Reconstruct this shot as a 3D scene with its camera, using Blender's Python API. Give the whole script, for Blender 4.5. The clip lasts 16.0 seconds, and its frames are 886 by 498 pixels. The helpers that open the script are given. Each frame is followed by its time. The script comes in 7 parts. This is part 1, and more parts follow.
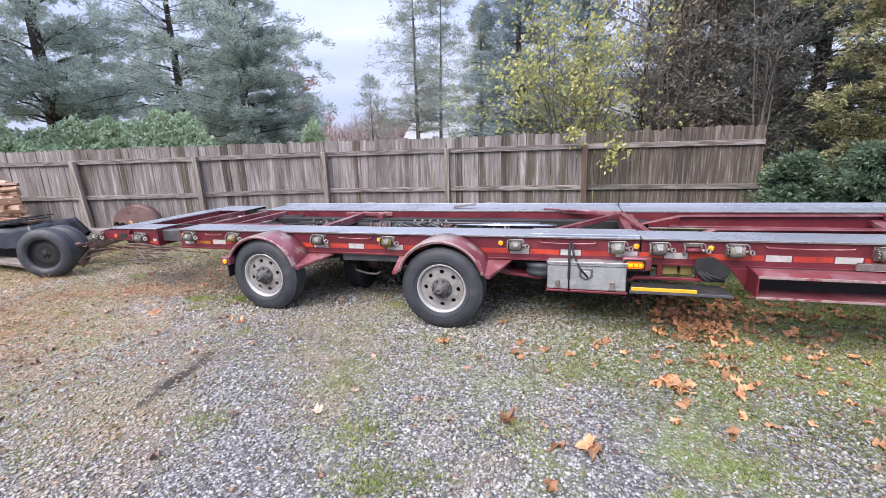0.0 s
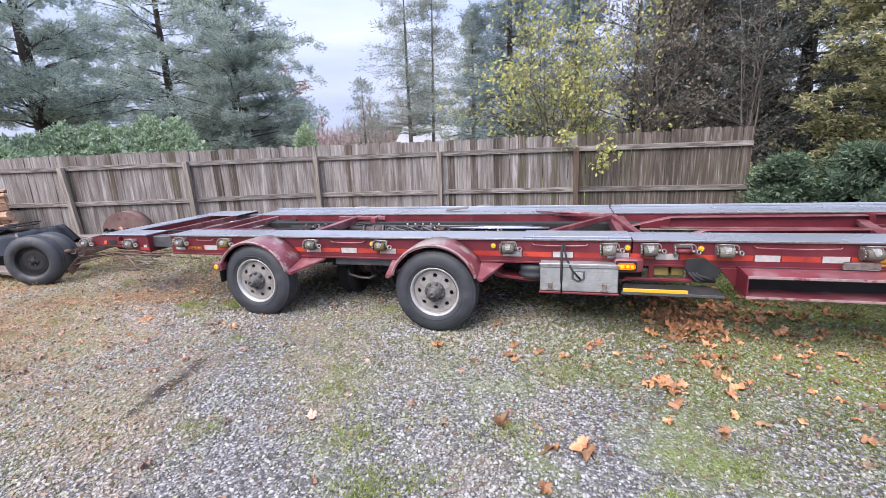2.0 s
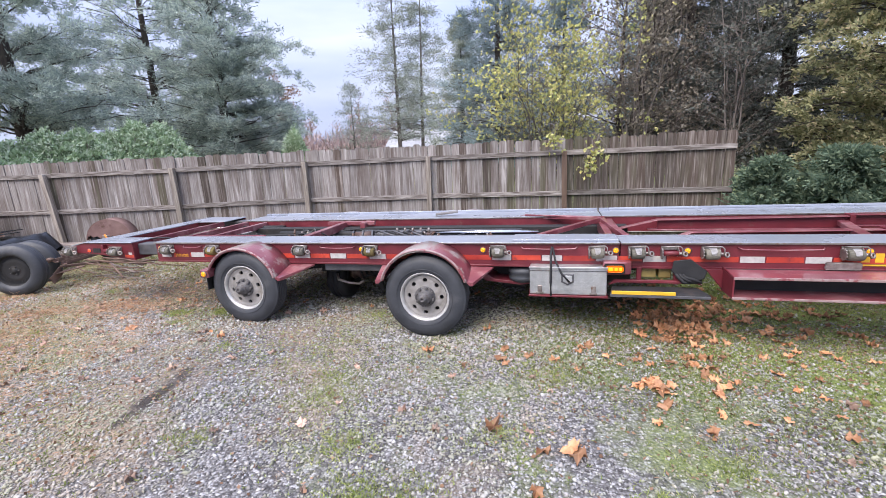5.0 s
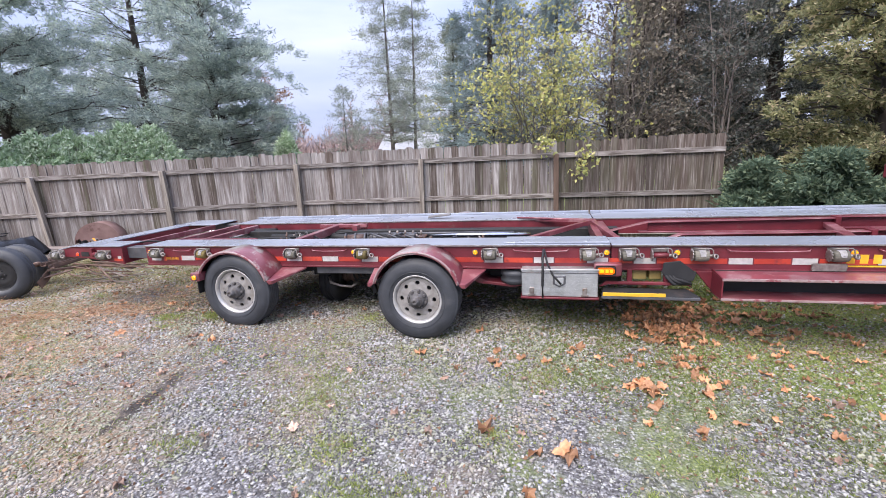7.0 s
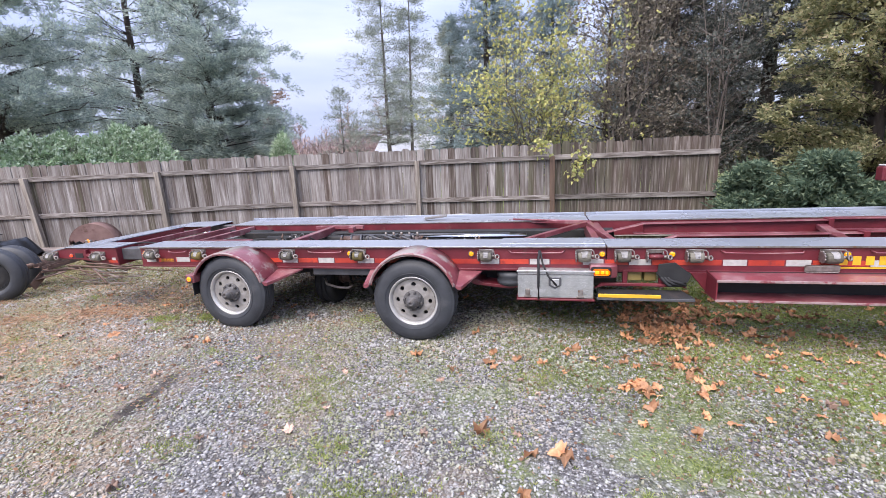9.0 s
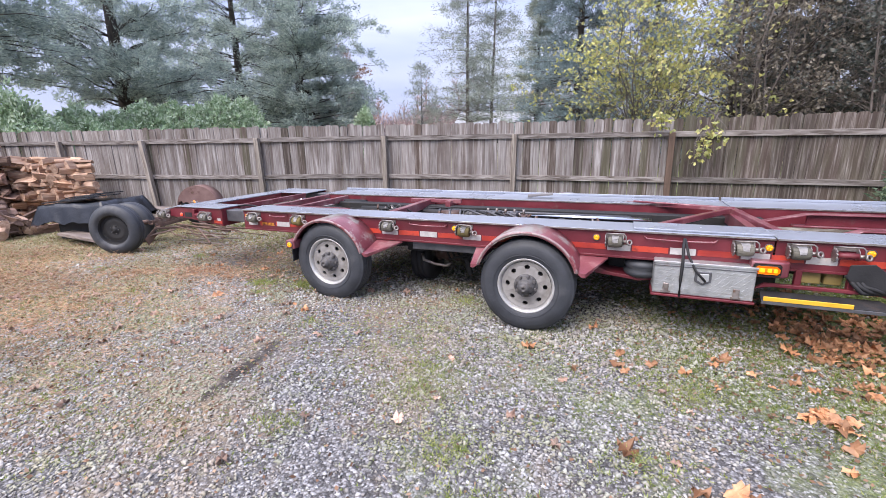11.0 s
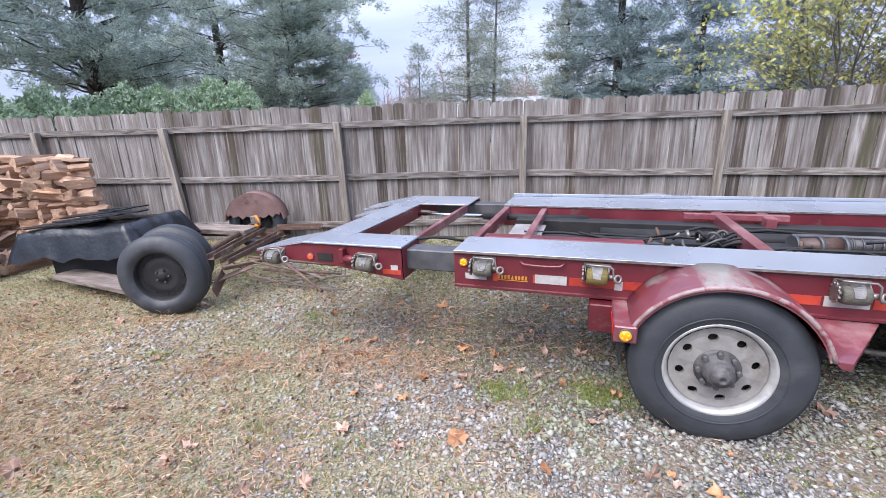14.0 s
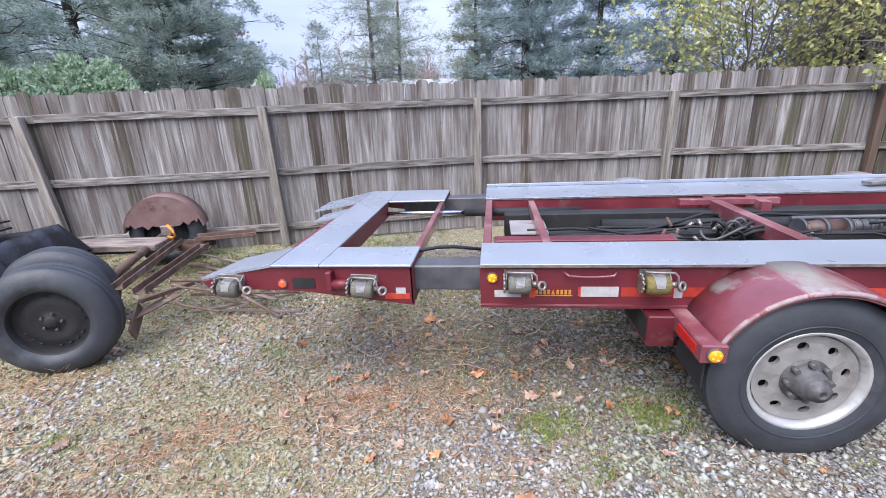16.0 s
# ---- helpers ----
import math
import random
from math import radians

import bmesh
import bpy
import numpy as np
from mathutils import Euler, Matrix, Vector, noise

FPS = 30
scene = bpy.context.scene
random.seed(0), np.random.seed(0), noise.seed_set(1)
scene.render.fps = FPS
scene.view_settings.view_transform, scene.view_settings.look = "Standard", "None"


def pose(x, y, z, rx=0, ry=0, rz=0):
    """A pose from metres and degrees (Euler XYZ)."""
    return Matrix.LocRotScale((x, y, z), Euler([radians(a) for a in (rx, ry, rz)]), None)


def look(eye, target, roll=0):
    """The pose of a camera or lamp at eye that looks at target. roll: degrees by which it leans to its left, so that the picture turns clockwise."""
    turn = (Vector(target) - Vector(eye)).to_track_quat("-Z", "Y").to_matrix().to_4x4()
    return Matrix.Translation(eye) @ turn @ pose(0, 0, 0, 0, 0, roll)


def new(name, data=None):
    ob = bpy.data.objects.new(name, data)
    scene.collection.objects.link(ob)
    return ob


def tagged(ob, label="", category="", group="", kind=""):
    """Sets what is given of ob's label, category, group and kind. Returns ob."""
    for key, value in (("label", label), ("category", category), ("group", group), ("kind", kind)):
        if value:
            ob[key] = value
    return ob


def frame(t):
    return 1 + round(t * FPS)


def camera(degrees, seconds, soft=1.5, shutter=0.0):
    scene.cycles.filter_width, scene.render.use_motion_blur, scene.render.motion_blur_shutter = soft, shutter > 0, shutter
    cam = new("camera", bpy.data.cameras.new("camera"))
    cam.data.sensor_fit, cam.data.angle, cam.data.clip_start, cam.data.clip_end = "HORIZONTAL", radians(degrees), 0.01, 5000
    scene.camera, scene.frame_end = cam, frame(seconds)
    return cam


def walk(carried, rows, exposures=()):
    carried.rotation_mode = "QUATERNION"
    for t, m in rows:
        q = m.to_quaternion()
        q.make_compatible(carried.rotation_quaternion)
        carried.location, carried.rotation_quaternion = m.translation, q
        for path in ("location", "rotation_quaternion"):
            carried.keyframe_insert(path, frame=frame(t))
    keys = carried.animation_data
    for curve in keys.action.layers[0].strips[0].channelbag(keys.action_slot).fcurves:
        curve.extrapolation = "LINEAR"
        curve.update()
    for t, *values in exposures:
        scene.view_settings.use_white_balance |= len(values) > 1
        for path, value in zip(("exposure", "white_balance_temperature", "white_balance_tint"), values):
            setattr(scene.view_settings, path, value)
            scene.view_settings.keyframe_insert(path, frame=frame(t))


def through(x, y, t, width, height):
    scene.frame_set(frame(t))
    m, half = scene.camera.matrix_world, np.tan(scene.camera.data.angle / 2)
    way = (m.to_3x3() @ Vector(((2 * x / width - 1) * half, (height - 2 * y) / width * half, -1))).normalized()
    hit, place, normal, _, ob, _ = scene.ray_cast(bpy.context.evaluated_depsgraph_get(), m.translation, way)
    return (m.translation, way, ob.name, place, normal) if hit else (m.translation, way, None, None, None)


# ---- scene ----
cam = camera(91.7, 16.0, soft=0.4)
EXPOSURE = 1.88
PATH = [
    (0, (0.351, 0.093, 1.642), (-0.216, 1.955, 1.18), -1.9),
    (0.5, (0.355, 0.095, 1.643), (-0.204, 1.959, 1.182), -2.1),
    (1, (0.36, 0.092, 1.646), (-0.193, 1.959, 1.189), -2.2),
    (1.5, (0.359, 0.09, 1.648), (-0.187, 1.96, 1.193), -2.2),
    (2, (0.361, 0.093, 1.647), (-0.179, 1.966, 1.197), -2.3),
    (2.5, (0.363, 0.095, 1.648), (-0.171, 1.969, 1.201), -2.3),
    (3, (0.365, 0.094, 1.65), (-0.163, 1.971, 1.206), -2.4),
    (3.5, (0.366, 0.098, 1.65), (-0.157, 1.978, 1.21), -2.4),
    (4, (0.368, 0.099, 1.65), (-0.147, 1.981, 1.213), -2.5),
    (6.5, (0.369, 0.099, 1.651), (-0.105, 1.994, 1.225), -2.6),
    (7, (0.378, 0.094, 1.652), (-0.089, 1.992, 1.229), -2.6),
    (7.5, (0.38, 0.088, 1.654), (-0.078, 1.989, 1.233), -2.6),
    (8, (0.384, 0.09, 1.653), (-0.067, 1.993, 1.233), -2.5),
    (10.3, (0.373, 0.097, 1.626), (-0.087, 1.999, 1.213), -2.3),
    (10.5, (0.291, 0.147, 1.604), (-0.244, 2.023, 1.163), -1.4),
    (11, (-0.126, 0.366, 1.542), (-0.869, 2.156, 1.047), -0.8),
    (11.5, (-0.714, 0.625, 1.56), (-1.511, 2.389, 1.057), -0.8),
    (12, (-1.296, 0.879, 1.558), (-2.193, 2.592, 1.049), -1.2),
    (12.5, (-1.894, 1.1, 1.543), (-2.826, 2.792, 1.025), -1.7),
    (13, (-2.467, 1.355, 1.515), (-3.398, 3.046, 0.993), -2.1),
    (13.5, (-2.983, 1.497, 1.514), (-3.846, 3.222, 0.986), -2.6),
    (14, (-3.39, 1.669, 1.501), (-4.027, 3.485, 0.957), -1.7),
    (14.5, (-3.717, 1.852, 1.512), (-4.11, 3.73, 0.948), -1.4),
    (15, (-3.98, 1.951, 1.515), (-4.281, 3.84, 0.929), -1.9),
    (15.5, (-4.045, 2.047, 1.506), (-4.288, 3.936, 0.897), -2.4),
    (16, (-4.086, 2.066, 1.522), (-4.322, 3.951, 0.897), -2.3),
]
walk(cam, [(t, look(eye, target, roll)) for t, eye, target, roll in PATH], [(0, EXPOSURE, 6680, 13), (8, EXPOSURE, 6680, 14), (12.5, EXPOSURE, 6640, 15), (14.5, EXPOSURE, 6300, 11), (16, EXPOSURE, 6250, 11)])

# ---- world and sun: an overcast late-autumn afternoon ----
world = bpy.data.worlds.new("sky")
scene.world = world
world.use_nodes = True
wn, wl = world.node_tree.nodes, world.node_tree.links
wn.clear()
sky = wn.new("ShaderNodeTexSky")
sky.sky_type, sky.sun_disc = "NISHITA", False
sky.sun_elevation, sky.sun_rotation = radians(53), radians(200)
sky.air_density, sky.dust_density, sky.ozone_density = 1.0, 3.0, 2.0
sky_level = wn.new("ShaderNodeVectorMath")
sky_level.operation = "SCALE"
sky_level.inputs[3].default_value = 0.045
wl.new(sky.outputs[0], sky_level.inputs[0])
w_tc = wn.new("ShaderNodeTexCoord")
w_map = wn.new("ShaderNodeMapping")
w_map.inputs["Scale"].default_value = (1.0, 1.0, 5.0)
wl.new(w_tc.outputs["Generated"], w_map.inputs[0])
w_noise = wn.new("ShaderNodeTexNoise")
w_noise.inputs["Scale"].default_value, w_noise.inputs["Detail"].default_value = 1.6, 5.0
wl.new(w_map.outputs[0], w_noise.inputs[0])
w_ramp = wn.new("ShaderNodeValToRGB")
w_ramp.color_ramp.elements[0].position, w_ramp.color_ramp.elements[1].position = 0.36, 0.66
w_ramp.color_ramp.elements[0].color = (0.43, 0.54, 0.92, 1)
w_ramp.color_ramp.elements[1].color = (0.69, 0.775, 1.0, 1)
wl.new(w_noise.outputs[0], w_ramp.inputs[0])
w_mix = wn.new("ShaderNodeMix")
w_mix.data_type = "RGBA"
w_mix.inputs[0].default_value = 0.85
wl.new(sky_level.outputs[0], w_mix.inputs[6])
wl.new(w_ramp.outputs[0], w_mix.inputs[7])
# an overcast sky is about three times as bright overhead as at the horizon
w_xyz = wn.new("ShaderNodeSeparateXYZ")
wl.new(w_tc.outputs["Generated"], w_xyz.inputs[0])
w_up = wn.new("ShaderNodeMapRange")
w_up.inputs[1].default_value, w_up.inputs[2].default_value, w_up.inputs[3].default_value, w_up.inputs[4].default_value = 0.0, 1.0, 0.31, 0.8
wl.new(w_xyz.outputs[2], w_up.inputs[0])
w_bg = wn.new("ShaderNodeBackground")
wl.new(w_up.outputs[0], w_bg.inputs[1])
wl.new(w_mix.outputs[2], w_bg.inputs[0])
w_out = wn.new("ShaderNodeOutputWorld")
wl.new(w_bg.outputs[0], w_out.inputs[0])

sun = new("sun", bpy.data.lights.new("sun", "SUN"))
sun.data.energy, sun.data.angle, sun.data.color = 1.5, radians(50), (1.0, 0.955, 0.9)
sun.matrix_world = look((-4, -7, 15.5), (0, 4, 0))

rng = np.random.default_rng(11)


# ---- materials ----
def ramp_node(nt, stops):
    r = nt.nodes.new("ShaderNodeValToRGB")
    els = r.color_ramp.elements
    while len(els) < len(stops):
        els.new(0.5)
    for e, (p, c) in zip(els, stops):
        e.position, e.color = p, (*c, 1)
    return r


def noise_node(nt, vec, scale, detail=4.0, rough=0.55):
    n = nt.nodes.new("ShaderNodeTexNoise")
    n.inputs["Scale"].default_value, n.inputs["Detail"].default_value, n.inputs["Roughness"].default_value = scale, detail, rough
    nt.links.new(vec, n.inputs["Vector"])
    return n


def mix_node(nt, fac, a, b, mode="MIX"):
    m = nt.nodes.new("ShaderNodeMix")
    m.data_type, m.blend_type = "RGBA", mode
    for sock, v in ((m.inputs[0], fac), (m.inputs[6], a), (m.inputs[7], b)):
        if isinstance(v, (int, float)):
            sock.default_value = v
        elif isinstance(v, tuple):
            sock.default_value = (*v, 1)
        else:
            nt.links.new(v, sock)
    return m.outputs[2]


def surface(name, stops, scale=6.0, stretch=(1, 1, 1), rough=0.6, metal=0.0, wear=None, wear_scale=3.0, wear_at=(0.55, 0.7),
            bump=0.2, bump_scale=60.0, vary=0.0, island=False, rough_var=0.1, coat=0.0):
    """A worn surface: a ramp over coarse noise, stains or wear in a second colour, fine bump, and an even spread from piece to piece."""
    m = bpy.data.materials.new(name)
    m.use_nodes = True
    nt = m.node_tree
    bsdf = nt.nodes["Principled BSDF"]
    tc = nt.nodes.new("ShaderNodeTexCoord")
    mp = nt.nodes.new("ShaderNodeMapping")
    mp.inputs["Scale"].default_value = stretch
    nt.links.new(tc.outputs["Object"], mp.inputs[0])
    vec = mp.outputs[0]
    if vary:
        rnd = nt.nodes.new("ShaderNodeNewGeometry").outputs["Random Per Island"] if island else nt.nodes.new("ShaderNodeObjectInfo").outputs["Random"]
        if not island:
            add = nt.nodes.new("ShaderNodeVectorMath")
            comb = nt.nodes.new("ShaderNodeVectorMath")
            comb.operation = "SCALE"
            comb.inputs[0].default_value = (37.0, 53.0, 71.0)
            nt.links.new(rnd, comb.inputs[3])
            nt.links.new(vec, add.inputs[0])
            nt.links.new(comb.outputs[0], add.inputs[1])
            vec = add.outputs[0]
    n1 = noise_node(nt, vec, scale, 6.0)
    col = ramp_node(nt, stops)
    nt.links.new(n1.outputs[0], col.inputs[0])
    colour = col.outputs[0]
    if wear:
        n2 = noise_node(nt, vec, wear_scale, 8.0, 0.65)
        w = ramp_node(nt, [(wear_at[0], (0, 0, 0)), (wear_at[1], (1, 1, 1))])
        nt.links.new(n2.outputs[0], w.inputs[0])
        colour = mix_node(nt, w.outputs[0], colour, wear)
    if vary:
        hsv = nt.nodes.new("ShaderNodeHueSaturation")
        rr = nt.nodes.new("ShaderNodeMapRange")
        rr.inputs[3].default_value, rr.inputs[4].default_value = 1 - vary, 1 + vary
        nt.links.new(rnd, rr.inputs[0])
        nt.links.new(rr.outputs[0], hsv.inputs["Value"])
        nt.links.new(colour, hsv.inputs["Color"])
        colour = hsv.outputs[0]
    nt.links.new(colour, bsdf.inputs["Base Color"])
    bsdf.inputs["Metallic"].default_value = metal
    bsdf.inputs["Coat Weight"].default_value = coat
    n3 = noise_node(nt, vec, bump_scale, 5.0, 0.6)
    rv = nt.nodes.new("ShaderNodeMapRange")
    rv.inputs[3].default_value, rv.inputs[4].default_value = max(0.03, rough - rough_var), min(1, rough + rough_var)
    nt.links.new(n1.outputs[0], rv.inputs[0])
    nt.links.new(rv.outputs[0], bsdf.inputs["Roughness"])
    if bump:
        bp = nt.nodes.new("ShaderNodeBump")
        bp.inputs["Strength"].default_value, bp.inputs["Distance"].default_value = bump, 0.01
        nt.links.new(n3.outputs[0], bp.inputs["Height"])
        nt.links.new(bp.outputs[0], bsdf.inputs["Normal"])
    return m


def foliage(name, stops, rough=0.6, through=0.42):
    """Leaves or needles: colour from leaf to leaf, a little light let through."""
    m = bpy.data.materials.new(name)
    m.use_nodes = True
    nt = m.node_tree
    bsdf = nt.nodes["Principled BSDF"]
    geo = nt.nodes.new("ShaderNodeNewGeometry")
    col = ramp_node(nt, stops)
    nt.links.new(geo.outputs["Random Per Island"], col.inputs[0])
    tc = nt.nodes.new("ShaderNodeTexCoord")
    n = noise_node(nt, tc.outputs["Object"], 0.6, 3.0)
    mr = nt.nodes.new("ShaderNodeMapRange")
    mr.inputs[1].default_value, mr.inputs[2].default_value, mr.inputs[3].default_value, mr.inputs[4].default_value = 0.3, 0.7, 0.7, 1.25
    nt.links.new(n.outputs[0], mr.inputs[0])
    hsv = nt.nodes.new("ShaderNodeHueSaturation")
    nt.links.new(mr.outputs[0], hsv.inputs["Value"])
    nt.links.new(col.outputs[0], hsv.inputs["Color"])
    nt.links.new(hsv.outputs[0], bsdf.inputs["Base Color"])
    bsdf.inputs["Roughness"].default_value = rough
    bsdf.inputs["Specular IOR Level"].default_value = 0.3
    tr = nt.nodes.new("ShaderNodeBsdfTranslucent")
    nt.links.new(hsv.outputs[0], tr.inputs[0])
    mx = nt.nodes.new("ShaderNodeMixShader")
    mx.inputs[0].default_value = through
    nt.links.new(bsdf.outputs[0], mx.inputs[1])
    nt.links.new(tr.outputs[0], mx.inputs[2])
    nt.links.new(mx.outputs[0], nt.nodes["Material Output"].inputs[0])
    return m


RUT = (-2.52, 2.4, 99)      # place and turn of the bare rut


def damp_shade_zone(nt, vec):
    """Ragged dark gravel under the trailer's tail, damp and painted shade: 1 inside, 0 outside."""
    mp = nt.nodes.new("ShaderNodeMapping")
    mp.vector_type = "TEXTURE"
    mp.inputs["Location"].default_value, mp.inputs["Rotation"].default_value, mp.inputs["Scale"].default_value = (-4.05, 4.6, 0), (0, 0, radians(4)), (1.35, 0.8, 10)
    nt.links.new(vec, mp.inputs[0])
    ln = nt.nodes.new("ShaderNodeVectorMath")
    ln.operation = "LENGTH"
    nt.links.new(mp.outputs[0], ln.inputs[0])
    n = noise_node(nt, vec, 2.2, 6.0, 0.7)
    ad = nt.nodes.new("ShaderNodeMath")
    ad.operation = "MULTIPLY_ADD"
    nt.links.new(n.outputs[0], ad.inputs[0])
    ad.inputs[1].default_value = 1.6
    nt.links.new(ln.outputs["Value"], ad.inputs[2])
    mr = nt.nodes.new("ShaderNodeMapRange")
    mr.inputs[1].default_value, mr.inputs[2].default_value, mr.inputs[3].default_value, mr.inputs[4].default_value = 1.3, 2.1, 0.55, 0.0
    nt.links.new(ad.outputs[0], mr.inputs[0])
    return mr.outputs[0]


def ground_material():
    """Grey crushed stone with moss and grass growing through, brown litter and bare damp patches."""
    m = bpy.data.materials.new("gravel_and_grass")
    m.use_nodes = True
    nt = m.node_tree
    bsdf = nt.nodes["Principled BSDF"]
    tc = nt.nodes.new("ShaderNodeTexCoord")
    vec = tc.outputs["Object"]
    vor = nt.nodes.new("ShaderNodeTexVoronoi")
    vor.inputs["Scale"].default_value = 58.0
    vor.distance = "MANHATTAN"
    warp = noise_node(nt, vec, 45.0, 3.0)
    jog = nt.nodes.new("ShaderNodeVectorMath")
    jog.operation = "MULTIPLY_ADD"
    jog.inputs[1].default_value = (0.02, 0.02, 0.02)
    nt.links.new(warp.outputs["Color"], jog.inputs[0])
    nt.links.new(vec, jog.inputs[2])
    nt.links.new(jog.outputs[0], vor.inputs["Vector"])
    stone = ramp_node(nt, [(0.0, (0.065, 0.061, 0.06)), (0.4, (0.155, 0.15, 0.149)), (0.75, (0.285, 0.28, 0.282)), (1.0, (0.48, 0.475, 0.478))])
    sep = nt.nodes.new("ShaderNodeSeparateColor")
    nt.links.new(vor.outputs["Color"], sep.inputs[0])
    nt.links.new(sep.outputs[0], stone.inputs[0])
    edge = ramp_node(nt, [(0.0, (1, 1, 1)), (0.55, (0.9, 0.9, 0.9)), (0.9, (0.32, 0.29, 0.27))])
    nt.links.new(vor.outputs["Distance"], edge.inputs[0])
    gravel = mix_node(nt, 0.7, stone.outputs[0], edge.outputs[0], "MULTIPLY")
    fine = noise_node(nt, vec, 55.0, 6.0)
    dirt = ramp_node(nt, [(0.3, (0.1, 0.075, 0.05)), (0.5, (0.26, 0.195, 0.13)), (0.7, (0.46, 0.37, 0.26))])
    nt.links.new(fine.outputs[0], dirt.inputs[0])
    green = ramp_node(nt, [(0.3, (0.06, 0.085, 0.02)), (0.5, (0.15, 0.19, 0.05)), (0.7, (0.3, 0.32, 0.12))])
    nt.links.new(fine.outputs[0], green.inputs[0])
    xyz = nt.nodes.new("ShaderNodeSeparateXYZ")
    nt.links.new(vec, xyz.inputs[0])

    def patch(scale, lo, hi, tilt_x, tilt_y, offset):
        n = noise_node(nt, vec, scale, 6.0, 0.68)
        a = nt.nodes.new("ShaderNodeMath")
        a.operation = "MULTIPLY_ADD"
        nt.links.new(xyz.outputs[0], a.inputs[0])
        a.inputs[1].default_value = tilt_x
        nt.links.new(n.outputs[0], a.inputs[2])
        b = nt.nodes.new("ShaderNodeMath")
        b.operation = "MULTIPLY_ADD"
        nt.links.new(xyz.outputs[1], b.inputs[0])
        b.inputs[1].default_value = tilt_y
        nt.links.new(a.outputs[0], b.inputs[2])
        c = nt.nodes.new("ShaderNodeMapRange")
        c.inputs[1].default_value, c.inputs[2].default_value = lo + offset, hi + offset
        nt.links.new(b.outputs[0], c.inputs[0])
        return c.outputs[0]

    col = mix_node(nt, patch(0.9, 0.44, 0.66, -0.035, 0.0, 0.08), gravel, dirt.outputs[0])
    col = mix_node(nt, patch(1.3, 0.44, 0.66, 0.045, 0.03, 0.13), col, green.outputs[0])
    olive = ramp_node(nt, [(0.3, (0.1, 0.088, 0.05)), (0.5, (0.25, 0.225, 0.13)), (0.7, (0.45, 0.4, 0.27))])
    nt.links.new(fine.outputs[0], olive.inputs[0])
    col = mix_node(nt, patch(1.1, 0.5, 0.62, -0.085, 0.0, 0.32), col, olive.outputs[0])
    damp = patch(0.5, 0.62, 0.75, 0.0, 0.0, 0.0)
    col = mix_node(nt, damp, col, mix_node(nt, 0.55, col, (0.03, 0.025, 0.02)))
    # damp gravel and the trailer's shade, both darkened into the ground colour
    col = mix_node(nt, damp_shade_zone(nt, vec), col, mix_node(nt, 0.75, col, (0.03, 0.027, 0.026)))
    # bare damp soil in a short wheel rut
    mp = nt.nodes.new("ShaderNodeMapping")
    mp.vector_type = "TEXTURE"
    mp.inputs["Location"].default_value, mp.inputs["Rotation"].default_value, mp.inputs["Scale"].default_value = (RUT[0], RUT[1], 0), (0, 0, radians(RUT[2])), (0.55, 0.095, 10)
    nt.links.new(vec, mp.inputs[0])
    ln = nt.nodes.new("ShaderNodeVectorMath")
    ln.operation = "LENGTH"
    nt.links.new(mp.outputs[0], ln.inputs[0])
    ragged = noise_node(nt, vec, 11.0, 6.0, 0.75)
    ad = nt.nodes.new("ShaderNodeMath")
    ad.operation = "MULTIPLY_ADD"
    nt.links.new(ragged.outputs[0], ad.inputs[0])
    ad.inputs[1].default_value = 3.2
    nt.links.new(ln.outputs["Value"], ad.inputs[2])
    rm = nt.nodes.new("ShaderNodeMapRange")
    rm.inputs[1].default_value, rm.inputs[2].default_value, rm.inputs[3].default_value, rm.inputs[4].default_value = 2.0, 2.7, 1.0, 0.0
    nt.links.new(ad.outputs[0], rm.inputs[0])
    col = mix_node(nt, rm.outputs[0], col, (0.042, 0.034, 0.03))
    nt.links.new(col, bsdf.inputs["Base Color"])
    bsdf.inputs["Roughness"].default_value = 0.85
    bp = nt.nodes.new("ShaderNodeBump")
    bp.inputs["Strength"].default_value, bp.inputs["Distance"].default_value = 0.6, 0.012
    bp.invert = True
    nt.links.new(vor.outputs["Distance"], bp.inputs["Height"])
    nt.links.new(bp.outputs[0], bsdf.inputs["Normal"])
    return m


RED = surface("maroon_paint", [(0.3, (0.085, 0.01, 0.016)), (0.55, (0.14, 0.016, 0.025)), (0.75, (0.19, 0.036, 0.045))], 3.0, rough=0.48,
              wear=(0.13, 0.07, 0.06), wear_scale=5.0, wear_at=(0.6, 0.72), bump=0.12, bump_scale=30, coat=0.06)
RED_FADED = surface("faded_maroon_paint", [(0.3, (0.14, 0.032, 0.042)), (0.5, (0.2, 0.055, 0.068)), (0.7, (0.3, 0.13, 0.14))], 3.0, rough=0.34,
                    wear=(0.3, 0.17, 0.17), wear_scale=6, wear_at=(0.54, 0.7), bump=0.12, bump_scale=30, coat=0.5)
GUARD_PAINT = surface("scraped_mudguard_paint", [(0.3, (0.13, 0.028, 0.038)), (0.5, (0.19, 0.048, 0.06)), (0.7, (0.27, 0.1, 0.11))], 2.5, rough=0.34,
                      wear=(0.33, 0.29, 0.26), wear_scale=2.6, wear_at=(0.54, 0.6), bump=0.15, bump_scale=30, coat=0.2)


